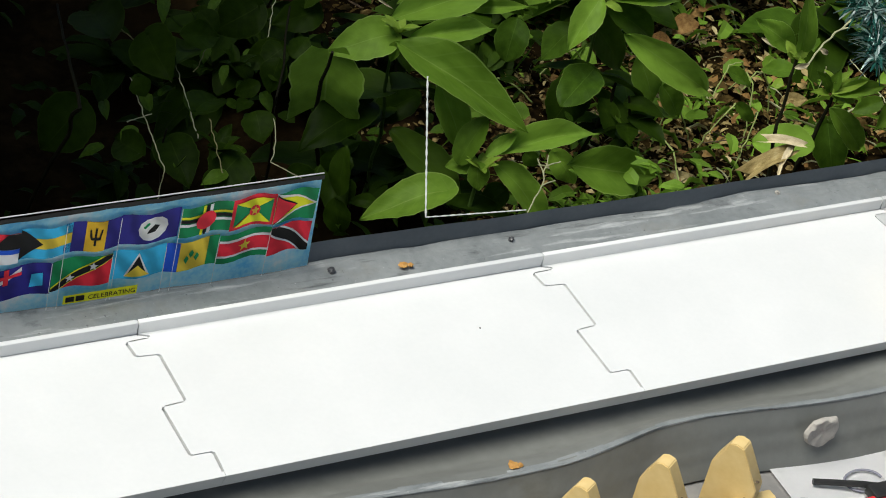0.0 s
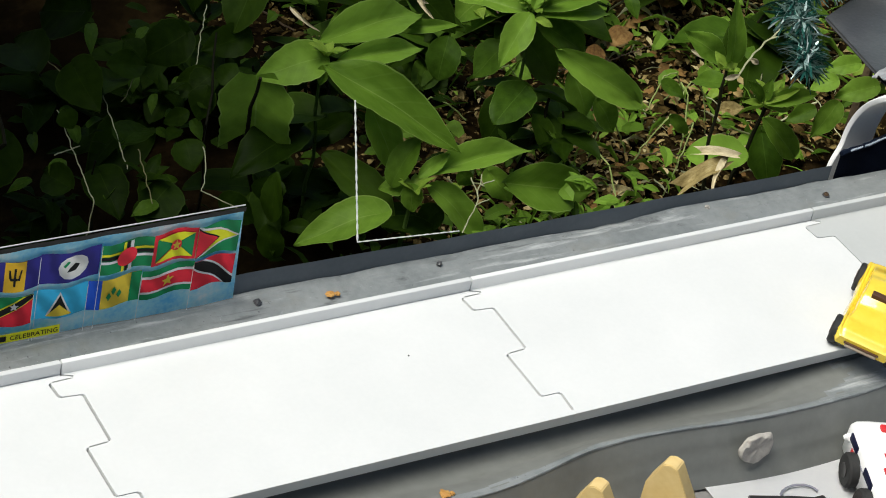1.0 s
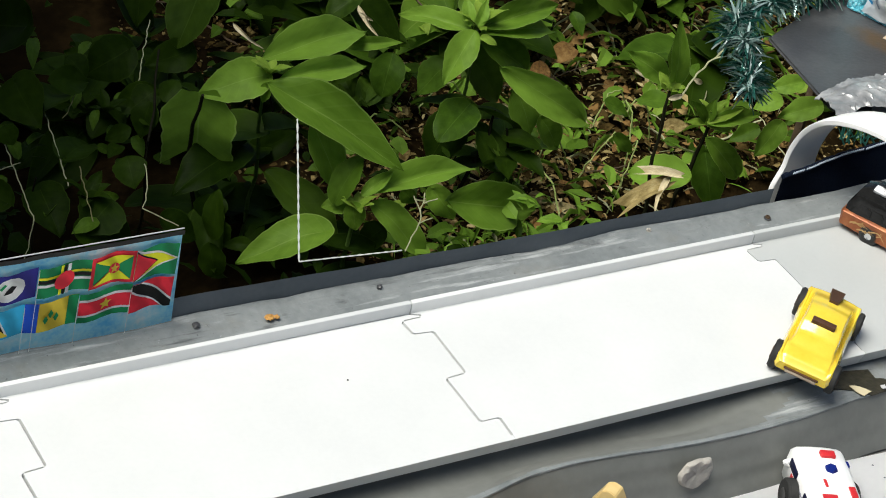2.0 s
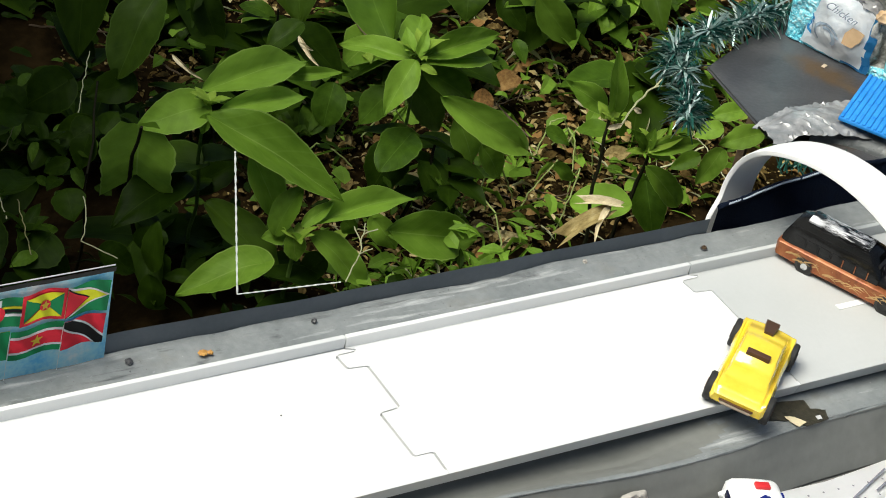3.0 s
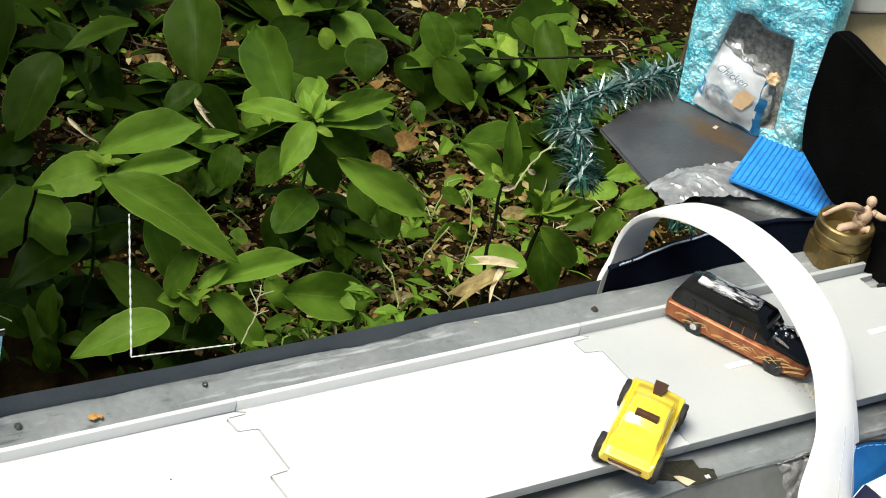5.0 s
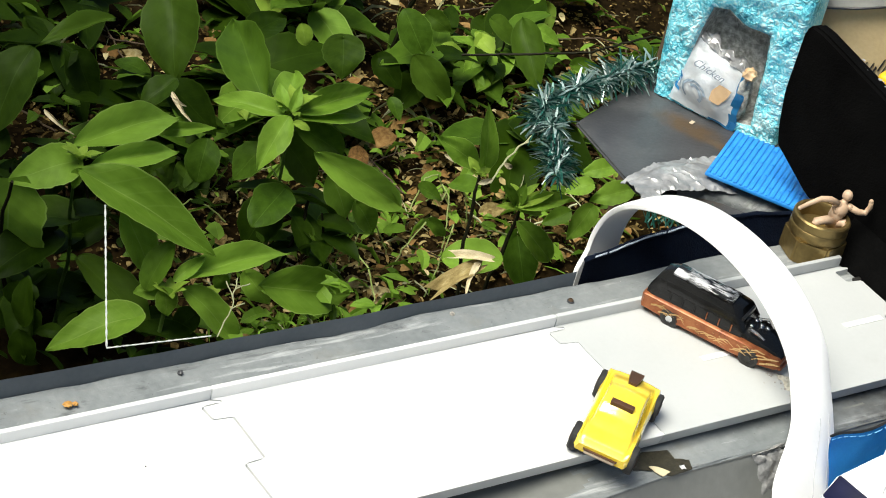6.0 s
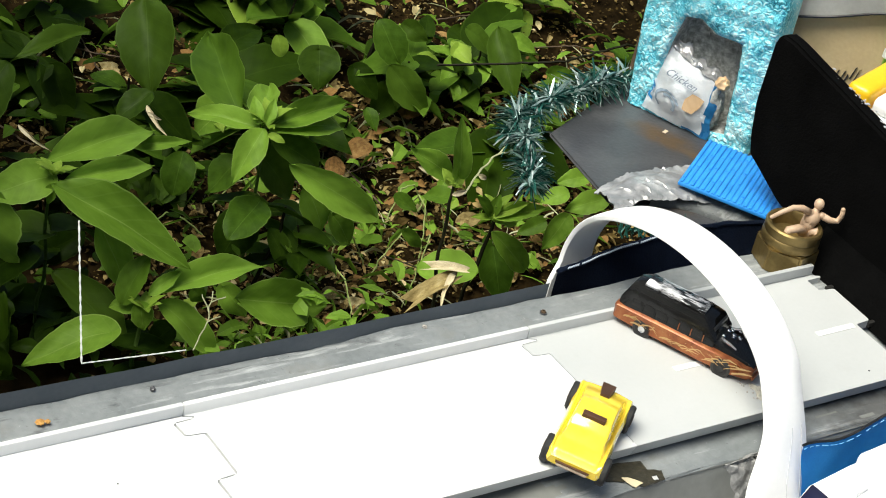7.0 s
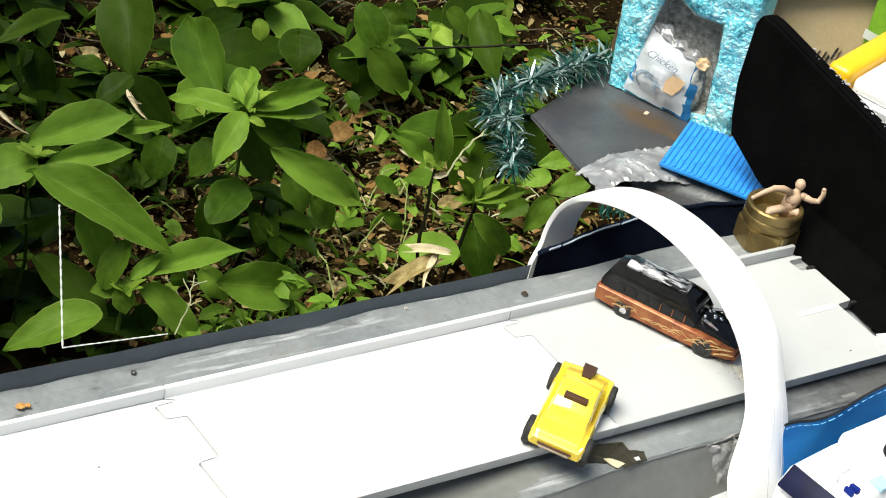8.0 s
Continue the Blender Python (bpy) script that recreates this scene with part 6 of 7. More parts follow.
def rosette(plant, node, count, length, seed):
    """Small young leaves crowded round the end of a stem."""
    r = random.Random(seed)
    for k in range(count):
        a = TAU * k / count + r.uniform(-0.4, 0.4)
        ln = length * r.uniform(0.6, 1.1)
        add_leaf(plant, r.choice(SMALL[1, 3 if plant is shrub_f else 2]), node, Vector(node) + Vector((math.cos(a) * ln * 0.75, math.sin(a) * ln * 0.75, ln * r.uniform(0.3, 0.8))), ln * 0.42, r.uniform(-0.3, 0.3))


def under_leaves(plant, node, count, reach, seed):
    """Leaves lower on the stem; their darker tones paint in the shade there."""
    r = random.Random(seed)
    for k in range(count):
        a = TAU * k / count + r.uniform(-0.5, 0.5)
        ln = reach * r.uniform(0.7, 1.15)
        b0 = Vector(node) + Vector((r.uniform(-0.012, 0.012), r.uniform(-0.012, 0.012), -r.uniform(0.035, 0.075)))
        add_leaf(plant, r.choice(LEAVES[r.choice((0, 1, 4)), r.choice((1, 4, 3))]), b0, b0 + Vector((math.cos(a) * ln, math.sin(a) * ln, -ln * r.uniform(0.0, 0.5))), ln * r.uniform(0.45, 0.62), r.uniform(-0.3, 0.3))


def stalk(plant, pts, r0, r1, mat, name="stem"):
    b = bmesh.new()
    pts = [Vector(p) for p in pts]
    fine = []
    for k in range(len(pts) - 1):
        for j in range(4):
            p = pts[k].lerp(pts[k + 1], j / 4)
            fine.append(p + Vector((wob(p.x, p.y, p.z, 40), wob(p.y, p.z, p.x, 40), 0)) * 0.004)
    fine.append(pts[-1])
    tube(b, fine, r0, r1, n=6)
    return part(name, b, mat, plant)


shrub_a = thing("shrub", "broad-leaved green shrub with a heart-shaped leaf and long pointed leaves", "shrub", "garden shrubs")
shrub_b = thing("shrub", "broad-leaved green shrub with a rosette of pointed leaves", "shrub", "garden shrubs")
shrub_c = thing("shrub", "green shrub with leaves hanging over leaf litter", "shrub", "garden shrubs")
shrub_d = thing("shrub", "low broad-leaved green plant beside the ledge", "shrub", "garden shrubs")
shrub_e = thing("weed", "tall weed with a dark stem and small pointed leaves", "weed", "garden weeds")
shrub_f = thing("shrub", "dark leggy shrub with small shaded leaves", "shrub", "garden shrubs")
shrub_h = thing("weed", "small-leaved weed in the dim undergrowth", "weed", "garden weeds")
shrub_g = thing("shrub", "light green shrub behind the leaf litter", "shrub", "garden shrubs")
stalk(shrub_a, [(0.128, 0.400, -0.245), (0.120, 0.385, -0.16), (0.1115, 0.3763, -0.100)], 0.0014, 0.0009, STEM_GREEN)
stalk(shrub_a, [(0.105, 0.420, -0.245), (0.075, 0.395, -0.16), (0.068, 0.375, -0.105)], 0.0018, 0.001, STEM_DARK)
stalk(shrub_b, [(0.300, 0.430, -0.245), (0.285, 0.412, -0.17), (0.2768, 0.4027, -0.105)], 0.0014, 0.0009, STEM_GREEN)
stalk(shrub_c, [(0.285, 0.400, -0.245), (0.290, 0.390, -0.20), (0.300, 0.395, -0.165)], 0.0016, 0.001, STEM_DARK)
stalk(shrub_d, [(0.155, 0.325, -0.245), (0.150, 0.316, -0.20), (0.1487, 0.3119, -0.160)], 0.0018, 0.0012, STEM_GREEN)
stalk(shrub_e, [(0.318, 0.262, -0.245), (0.305, 0.238, -0.15), (0.3045, 0.243, -0.10), (0.3053, 0.2465, -0.055)], 0.0015, 0.001, STEM_DARK)
stalk(shrub_e, [(0.360, 0.285, -0.245), (0.352, 0.262, -0.15), (0.3587, 0.2612, -0.09)], 0.0018, 0.0011, STEM_DARK)
stalk(shrub_f, [(0.050, 0.395, -0.245), (0.042, 0.382, -0.16), (0.060, 0.420, -0.10)], 0.0011, 0.0007, STEM_DARK)
stalk(shrub_g, [(0.520, 0.620, -0.245), (0.510, 0.600, -0.18), (0.500, 0.580, -0.14)], 0.0026, 0.0018, STEM_DARK)

stalk(shrub_f, [(-0.100, 0.420, -0.245), (-0.102, 0.360, -0.13), (-0.1034, 0.3433, -0.101)], 0.0014, 0.0012, STEM_DARK)
stalk(shrub_f, [(-0.1034, 0.3433, -0.101), (-0.0965, 0.3835, -0.089), (-0.0858, 0.4292, -0.089)], 0.0011, 0.0006, STEM_DARK)

big_leaf(shrub_a, (0.109, 0.379, -0.100), (0.071, 0.387, -0.112), 0.026, 0, 0)
big_leaf(shrub_a, (0.116, 0.394, -0.100), (0.210, 0.421, -0.103), 0.026, 1, 0)
big_leaf(shrub_a, (0.188, 0.424, -0.118), (0.227, 0.409, -0.111), 0.009, 1, 0)
big_leaf(shrub_a, (0.115, 0.370, -0.098), (0.188, 0.382, -0.104), 0.015, 1, 0)
big_leaf(shrub_a, (0.106, 0.369, -0.098), (0.176, 0.309, -0.131), 0.030, 1, 0)
big_leaf(shrub_a, (0.133, 0.355, -0.120), (0.154, 0.337, -0.167), 0.021, 1, 0)
big_leaf(shrub_a, (0.138, 0.322, -0.160), (0.153, 0.325, -0.129), 0.018, 4, 1)
big_leaf(shrub_a, (0.073, 0.388, -0.112), (0.080, 0.390, -0.166), 0.044, 2, 0)
big_leaf(shrub_a, (0.303, 0.609, -0.125), (0.287, 0.555, -0.172), 0.042, 1, 4)
big_leaf(shrub_a, (0.259, 0.512, -0.140), (0.230, 0.508, -0.157), 0.020, 1, 4)
big_leaf(shrub_a, (0.256, 0.523, -0.150), (0.288, 0.493, -0.176), 0.030, 1, 3)
big_leaf(shrub_a, (0.171, 0.555, -0.130), (0.131, 0.528, -0.174), 0.036, 4, 4)
big_leaf(shrub_a, (0.157, 0.626, -0.110), (0.121, 0.569, -0.182), 0.045, 1, 3)
big_leaf(shrub_a, (0.265, 0.611, -0.150), (0.199, 0.600, -0.156), 0.017, 1, 4)
big_leaf(shrub_a, (0.342, 0.564, -0.150), (0.390, 0.584, -0.144), 0.024, 1, 3)
big_leaf(shrub_a, (0.246, 0.622, -0.185), (0.250, 0.595, -0.211), 0.024, 0, 3)
big_leaf(shrub_a, (0.144, 0.528, -0.180), (0.113, 0.529, -0.189), 0.023, 0, 3)
big_leaf(shrub_a, (0.125, 0.406, -0.180), (0.156, 0.403, -0.164), 0.021, 4, 3)
big_leaf(shrub_a, (0.109, 0.369, -0.098), (0.107, 0.372, -0.115), 0.008, 1, 0)
big_leaf(shrub_b, (0.274, 0.401, -0.104), (0.248, 0.387, -0.132), 0.019, 1, 0)
big_leaf(shrub_b, (0.279, 0.401, -0.103), (0.353, 0.417, -0.102), 0.018, 1, 0)
big_leaf(shrub_b, (0.277, 0.399, -0.106), (0.352, 0.411, -0.118), 0.019, 1, 0)
big_leaf(shrub_b, (0.281, 0.401, -0.112), (0.326, 0.398, -0.142), 0.021, 4, 1)
big_leaf(shrub_b, (0.273, 0.404, -0.105), (0.241, 0.443, -0.110), 0.015, 1, 0)
big_leaf(shrub_b, (0.267, 0.417, -0.106), (0.298, 0.526, -0.098), 0.033, 1, 1)
big_leaf(shrub_b, (0.276, 0.407, -0.106), (0.310, 0.456, -0.104), 0.021, 1, 0)
big_leaf(shrub_b, (0.270, 0.403, -0.102), (0.272, 0.415, -0.087), 0.009, 1, 0)
big_leaf(shrub_b, (0.274, 0.400, -0.101), (0.283, 0.407, -0.086), 0.008, 1, 0)
big_leaf(shrub_b, (0.268, 0.388, -0.100), (0.278, 0.381, -0.103), 0.006, 1, 2)
big_leaf(shrub_b, (0.279, 0.408, -0.115), (0.275, 0.415, -0.135), 0.015, 1, 1)
big_leaf(shrub_b, (0.301, 0.435, -0.150), (0.331, 0.428, -0.185), 0.028, 0, 4)
big_leaf(shrub_b, (0.276, 0.420, -0.140), (0.254, 0.422, -0.162), 0.024, 1, 1)
big_leaf(shrub_b, (0.252, 0.453, -0.150), (0.241, 0.440, -0.175), 0.023, 4, 1)
big_leaf(shrub_b, (0.269, 0.394, -0.165), (0.252, 0.389, -0.196), 0.029, 0, 3)
big_leaf(shrub_c, (0.293, 0.391, -0.128), (0.353, 0.365, -0.164), 0.023, 3, 0)
big_leaf(shrub_c, (0.314, 0.398, -0.150), (0.325, 0.381, -0.181), 0.022, 1, 0)
big_leaf(shrub_c, (0.331, 0.383, -0.170), (0.346, 0.375, -0.192), 0.019, 0, 0)
big_leaf(shrub_c, (0.326, 0.380, -0.185), (0.302, 0.381, -0.200), 0.016, 4, 1)
big_leaf(shrub_c, (0.290, 0.395, -0.180), (0.300, 0.380, -0.204), 0.015, 1, 1)
big_leaf(shrub_c, (0.493, 0.582, -0.150), (0.502, 0.557, -0.175), 0.026, 3, 1)
big_leaf(shrub_c, (0.417, 0.601, -0.165), (0.420, 0.593, -0.180), 0.013, 4, 2)
big_leaf(shrub_c, (0.443, 0.581, -0.170), (0.437, 0.564, -0.194), 0.031, 0, 4)
big_leaf(shrub_c, (0.492, 0.557, -0.175), (0.517, 0.529, -0.206), 0.025, 1, 4)
big_leaf(shrub_c, (0.450, 0.521, -0.185), (0.451, 0.504, -0.195), 0.011, 1, 1)
big_leaf(shrub_c, (0.479, 0.580, -0.190), (0.490, 0.559, -0.207), 0.020, 0, 3)
big_leaf(shrub_d, (0.154, 0.316, -0.152), (0.248, 0.329, -0.152), 0.019, 1, 0)
big_leaf(shrub_d, (0.217, 0.316, -0.168), (0.296, 0.318, -0.192), 0.031, 1, 0)
big_leaf(shrub_d, (0.159, 0.316, -0.158), (0.199, 0.296, -0.194), 0.021, 1, 0)
big_leaf(shrub_d, (0.118, 0.299, -0.160), (0.068, 0.310, -0.178), 0.025, 0, 0)
big_leaf(shrub_d, (0.152, 0.320, -0.160), (0.135, 0.331, -0.167), 0.014, 1, 0)
big_leaf(shrub_d, (0.146, 0.314, -0.156), (0.148, 0.308, -0.172), 0.014, 0, 0)
big_leaf(shrub_d, (0.152, 0.316, -0.152), (0.175, 0.320, -0.140), 0.009, 1, 0)
big_leaf(shrub_d, (0.230, 0.350, -0.185), (0.248, 0.342, -0.207), 0.017, 0, 0)
big_leaf(shrub_d, (0.197, 0.335, -0.170), (0.204, 0.331, -0.178), 0.011, 0, 1)
big_leaf(shrub_d, (0.176, 0.321, -0.185), (0.163, 0.322, -0.200), 0.019, 0, 3)
big_leaf(shrub_f, (0.059, 0.321, -0.170), (0.059, 0.327, -0.139), 0.014, 4, 3)
big_leaf(shrub_f, (0.087, 0.322, -0.180), (0.071, 0.330, -0.182), 0.009, 1, 3)
big_leaf(shrub_f, (0.059, 0.326, -0.175), (0.063, 0.319, -0.198), 0.016, 4, 3)
big_leaf(shrub_f, (0.032, 0.336, -0.160), (0.053, 0.329, -0.175), 0.018, 0, 3)
big_leaf(shrub_f, (-0.003, 0.351, -0.160), (0.016, 0.339, -0.177), 0.017, 0, 3)
big_leaf(shrub_g, (0.604, 0.574, -0.165), (0.595, 0.525, -0.202), 0.025, 1, 4)
big_leaf(shrub_g, (0.583, 0.582, -0.170), (0.600, 0.567, -0.186), 0.018, 0, 4)
big_leaf(shrub_g, (0.548, 0.594, -0.195), (0.567, 0.587, -0.202), 0.011, 4, 2)
big_leaf(shrub_g, (0.579, 0.588, -0.195), (0.601, 0.595, -0.193), 0.015, 0, 2)
big_leaf(shrub_g, (0.585, 0.578, -0.195), (0.584, 0.602, -0.190), 0.012, 0, 2)
big_leaf(shrub_g, (0.645, 0.599, -0.195), (0.664, 0.587, -0.203), 0.014, 0, 0)
big_leaf(shrub_g, (0.650, 0.552, -0.200), (0.678, 0.548, -0.206), 0.013, 0, 1)
big_leaf(shrub_g, (0.547, 0.616, -0.180), (0.561, 0.601, -0.189), 0.016, 0, 4)
big_leaf(shrub_e, (0.311, 0.250, -0.055), (0.298, 0.245, -0.006), 0.012, 1, 0)
big_leaf(shrub_e, (0.310, 0.256, -0.055), (0.280, 0.258, -0.034), 0.015, 3, 0)
big_leaf(shrub_e, (0.306, 0.249, -0.056), (0.300, 0.254, -0.046), 0.007, 1, 2)
big_leaf(shrub_e, (0.308, 0.249, -0.056), (0.313, 0.248, -0.047), 0.007, 1, 2)
big_leaf(shrub_e, (0.330, 0.273, -0.085), (0.323, 0.294, -0.094), 0.013, 0, 1)
big_leaf(shrub_e, (0.351, 0.252, -0.100), (0.383, 0.244, -0.131), 0.016, 4, 0)
big_leaf(shrub_e, (0.333, 0.236, -0.115), (0.305, 0.261, -0.124), 0.023, 4, 0)
big_leaf(shrub_e, (0.376, 0.274, -0.130), (0.377, 0.255, -0.163), 0.023, 0, 1)
big_leaf(shrub_e, (0.349, 0.253, -0.090), (0.376, 0.253, -0.082), 0.008, 1, 2)
big_leaf(shrub_e, (0.349, 0.252, -0.090), (0.394, 0.253, -0.089), 0.011, 1, 0)
big_leaf(shrub_e, (0.347, 0.253, -0.090), (0.333, 0.255, -0.087), 0.005, 1, 2)
big_leaf(shrub_e, (0.350, 0.254, -0.092), (0.372, 0.253, -0.099), 0.007, 1, 2)
big_leaf(shrub_e, (0.349, 0.255, -0.090), (0.338, 0.259, -0.075), 0.008, 1, 1)
big_leaf(shrub_e, (0.350, 0.255, -0.090), (0.353, 0.256, -0.075), 0.008, 1, 1)
big_leaf(shrub_e, (0.440, 0.288, -0.110), (0.425, 0.294, -0.117), 0.013, 0, 0)
big_leaf(shrub_e, (0.476, 0.309, -0.115), (0.456, 0.316, -0.122), 0.013, 0, 0)
big_leaf(shrub_e, (0.463, 0.276, -0.110), (0.440, 0.285, -0.121), 0.016, 0, 0)
big_leaf(shrub_e, (0.428, 0.270, -0.115), (0.414, 0.269, -0.137), 0.015, 0, 0)
big_leaf(shrub_e, (0.415, 0.276, -0.120), (0.399, 0.280, -0.129), 0.011, 0, 1)
big_leaf(shrub_e, (0.343, 0.339, -0.130), (0.359, 0.333, -0.138), 0.012, 0, 1)
big_leaf(shrub_e, (0.338, 0.317, -0.140), (0.353, 0.314, -0.154), 0.009, 0, 1)
big_leaf(shrub_f, (0.063, 0.339, -0.150), (0.063, 0.336, -0.170), .020, 1, 3)
big_leaf(shrub_f, (0.001, 0.345, -0.150), (-0.019, 0.336, -0.160), .030, 0, 0)
big_leaf(shrub_f, (0.077, 0.356, -0.180), (0.080, 0.365, -0.170), .018, 0, 0)
big_leaf(shrub_f, (0.074, 0.350, -0.180), (0.059, 0.358, -0.180), .018, 0, 0)
big_leaf(shrub_f, (0.072, 0.345, -0.180), (0.076, 0.335, -0.190), .018, 0, 0)
big_leaf(shrub_f, (-0.022, 0.337, -0.160), (-0.000, 0.337, -0.170), .02, 0, 0)
big_leaf(shrub_f, (0.073, 0.481, -0.140), (0.047, 0.486, -0.160), .030, 0, 0)
big_leaf(shrub_f, (0.063, 0.421, -0.130), (0.046, 0.418, -0.140), .018, 1, 0)
big_leaf(shrub_f, (0.064, 0.417, -0.130), (0.045, 0.441, -0.150), .018, 1, 0)
big_leaf(shrub_f, (0.054, 0.410, -0.130), (0.046, 0.402, -0.150), .018, 1, 0)
big_leaf(shrub_f, (0.061, 0.408, -0.130), (0.074, 0.415, -0.120), .014, 1, 0)
big_leaf(shrub_f, (-0.010, 0.429, -0.140), (0.028, 0.468, -0.150), .026, 0, 0)
big_leaf(shrub_f, (-0.011, 0.423, -0.140), (-0.009, 0.464, -0.150), .020, 0, 0)
big_leaf(shrub_f, (-0.055, 0.360, -0.150), (-0.058, 0.393, -0.160), .020, 0, 0)
big_leaf(shrub_f, (-0.006, 0.394, -0.150), (0.025, 0.420, -0.160), .024, 0, 0)
big_leaf(shrub_f, (-0.034, 0.467, -0.140), (-0.020, 0.535, -0.160), .034, 0, 0)
big_leaf(shrub_f, (-0.077, 0.398, -0.140), (-0.099, 0.401, -0.170), .034, 0, 0)
big_leaf(shrub_f, (0.014, 0.505, -0.130), (0.004, 0.557, -0.160), .040, 0, 0)
big_leaf(shrub_f, (-0.017, 0.448, -0.130), (-0.016, 0.414, -0.140), .030, 0, 3)
big_leaf(shrub_f, (0.003, 0.445, -0.130), (0.036, 0.452, -0.140), .018, 1, 3)
big_leaf(shrub_f, (0.049, 0.418, -0.140), (0.038, 0.427, -0.140), .010, 1, 3)
big_leaf(shrub_f, (0.047, 0.409, -0.140), (0.057, 0.403, -0.140), .010, 1, 3)
big_leaf(shrub_f, (0.038, 0.400, -0.140), (0.024, 0.405, -0.150), .011, 1, 3)
big_leaf(shrub_f, (0.030, 0.397, -0.150), (0.019, 0.389, -0.150), .010, 0, 3)
big_leaf(shrub_f, (0.030, 0.387, -0.150), (0.029, 0.368, -0.160), .020, 1, 3)
big_leaf(shrub_f, (-0.041, 0.407, -0.130), (-0.036, 0.400, -0.140), .013, 1, 3)
big_leaf(shrub_f, (-0.026, 0.381, -0.160), (-0.027, 0.349, -0.170), .026, 0, 3)
big_leaf(shrub_f, (-0.013, 0.346, -0.170), (0.004, 0.347, -0.170), .014, 1, 3)
big_leaf(shrub_f, (0.025, 0.468, -0.130), (0.034, 0.456, -0.140), .016, 1, 3)
big_leaf(shrub_f, (0.075, 0.362, -0.170), (0.059, 0.318, -0.190), .020, 1, 3)

big_leaf(shrub_h, (-0.001, 0.465, -0.153), (-0.008, 0.444, -0.157), 0.009, 0, 1)
big_leaf(shrub_h, (0.024, 0.483, -0.151), (0.034, 0.470, -0.155), 0.011, 1, 1)
big_leaf(shrub_h, (0.020, 0.479, -0.173), (0.035, 0.503, -0.177), 0.007, 1, 1)
big_leaf(shrub_h, (0.035, 0.441, -0.155), (0.028, 0.429, -0.159), 0.006, 0, 1)
big_leaf(shrub_h, (0.029, 0.413, -0.151), (0.042, 0.422, -0.155), 0.006, 1, 1)
big_leaf(shrub_h, (0.052, 0.433, -0.156), (0.065, 0.453, -0.160), 0.006, 1, 1)
big_leaf(shrub_h, (0.031, 0.424, -0.168), (0.038, 0.421, -0.172), 0.006, 0, 1)
big_leaf(shrub_h, (0.034, 0.404, -0.164), (0.034, 0.385, -0.168), 0.008, 1, 1)
big_leaf(shrub_h, (0.068, 0.452, -0.159), (0.080, 0.455, -0.163), 0.006, 1, 1)
big_leaf(shrub_h, (-0.030, 0.362, -0.165), (-0.008, 0.387, -0.169), 0.010, 1, 1)
big_leaf(shrub_h, (-0.011, 0.337, -0.155), (-0.026, 0.336, -0.159), 0.009, 0, 1)
big_leaf(shrub_h, (-0.020, 0.455, -0.164), (-0.012, 0.448, -0.168), 0.009, 4, 1)
big_leaf(shrub_h, (-0.030, 0.407, -0.154), (-0.023, 0.433, -0.158), 0.008, 0, 1)
big_leaf(shrub_h, (0.067, 0.494, -0.156), (0.057, 0.493, -0.160), 0.007, 1, 1)
big_leaf(shrub_h, (0.053, 0.420, -0.163), (0.052, 0.406, -0.167), 0.008, 0, 1)
big_leaf(shrub_h, (-0.018, 0.417, -0.153), (-0.002, 0.431, -0.157), 0.006, 0, 1)
big_leaf(shrub_h, (0.041, 0.482, -0.167), (0.035, 0.470, -0.171), 0.008, 0, 1)
big_leaf(shrub_h, (0.058, 0.456, -0.155), (0.052, 0.450, -0.159), 0.005, 0, 1)
big_leaf(shrub_h, (-0.046, 0.388, -0.152), (-0.058, 0.379, -0.156), 0.010, 1, 1)
big_leaf(shrub_h, (-0.043, 0.435, -0.179), (-0.033, 0.463, -0.183), 0.007, 1, 1)
big_leaf(shrub_h, (0.004, 0.408, -0.155), (-0.006, 0.397, -0.159), 0.008, 0, 1)
big_leaf(shrub_h, (0.072, 0.435, -0.156), (0.066, 0.426, -0.160), 0.006, 0, 1)
big_leaf(shrub_h, (0.038, 0.543, -0.168), (0.029, 0.521, -0.172), 0.009, 0, 1)
big_leaf(shrub_h, (0.071, 0.529, -0.164), (0.059, 0.520, -0.168), 0.007, 1, 1)
big_leaf(shrub_h, (0.010, 0.373, -0.167), (0.024, 0.376, -0.171), 0.007, 0, 1)
big_leaf(shrub_h, (-0.071, 0.379, -0.156), (-0.085, 0.377, -0.160), 0.007, 0, 1)
stalk(shrub_h, [(-0.020, 0.395, -0.29), (-0.025, 0.385, -0.20), (-0.030, 0.380, -0.15)], 0.0010, 0.0006, STEM_DARK)
rosette(shrub_f, (-0.010, 0.353, -0.15), 7, 0.020, 11)
rosette(shrub_f, (0.030, 0.420, -0.14), 6, 0.018, 12)
rosette(shrub_a, (0.1115, 0.3763, -0.098), 7, 0.017, 1)
rosette(shrub_b, (0.2768, 0.4027, -0.103), 8, 0.022, 2)
rosette(shrub_d, (0.1487, 0.3119, -0.158), 6, 0.016, 3)
rosette(shrub_e, (0.3053, 0.2465, -0.056), 5, 0.009, 4)
rosette(shrub_e, (0.3587, 0.2612, -0.091), 9, 0.014, 5)
under_leaves(shrub_a, (0.1115, 0.3763, -0.098), 5, 0.055, 6)
under_leaves(shrub_b, (0.2768, 0.4027, -0.103), 3, 0.055, 7)
under_leaves(shrub_d, (0.1487, 0.3119, -0.150), 2, 0.040, 8)
under_leaves(shrub_c, (0.300, 0.395, -0.140), 2, 0.040, 9)

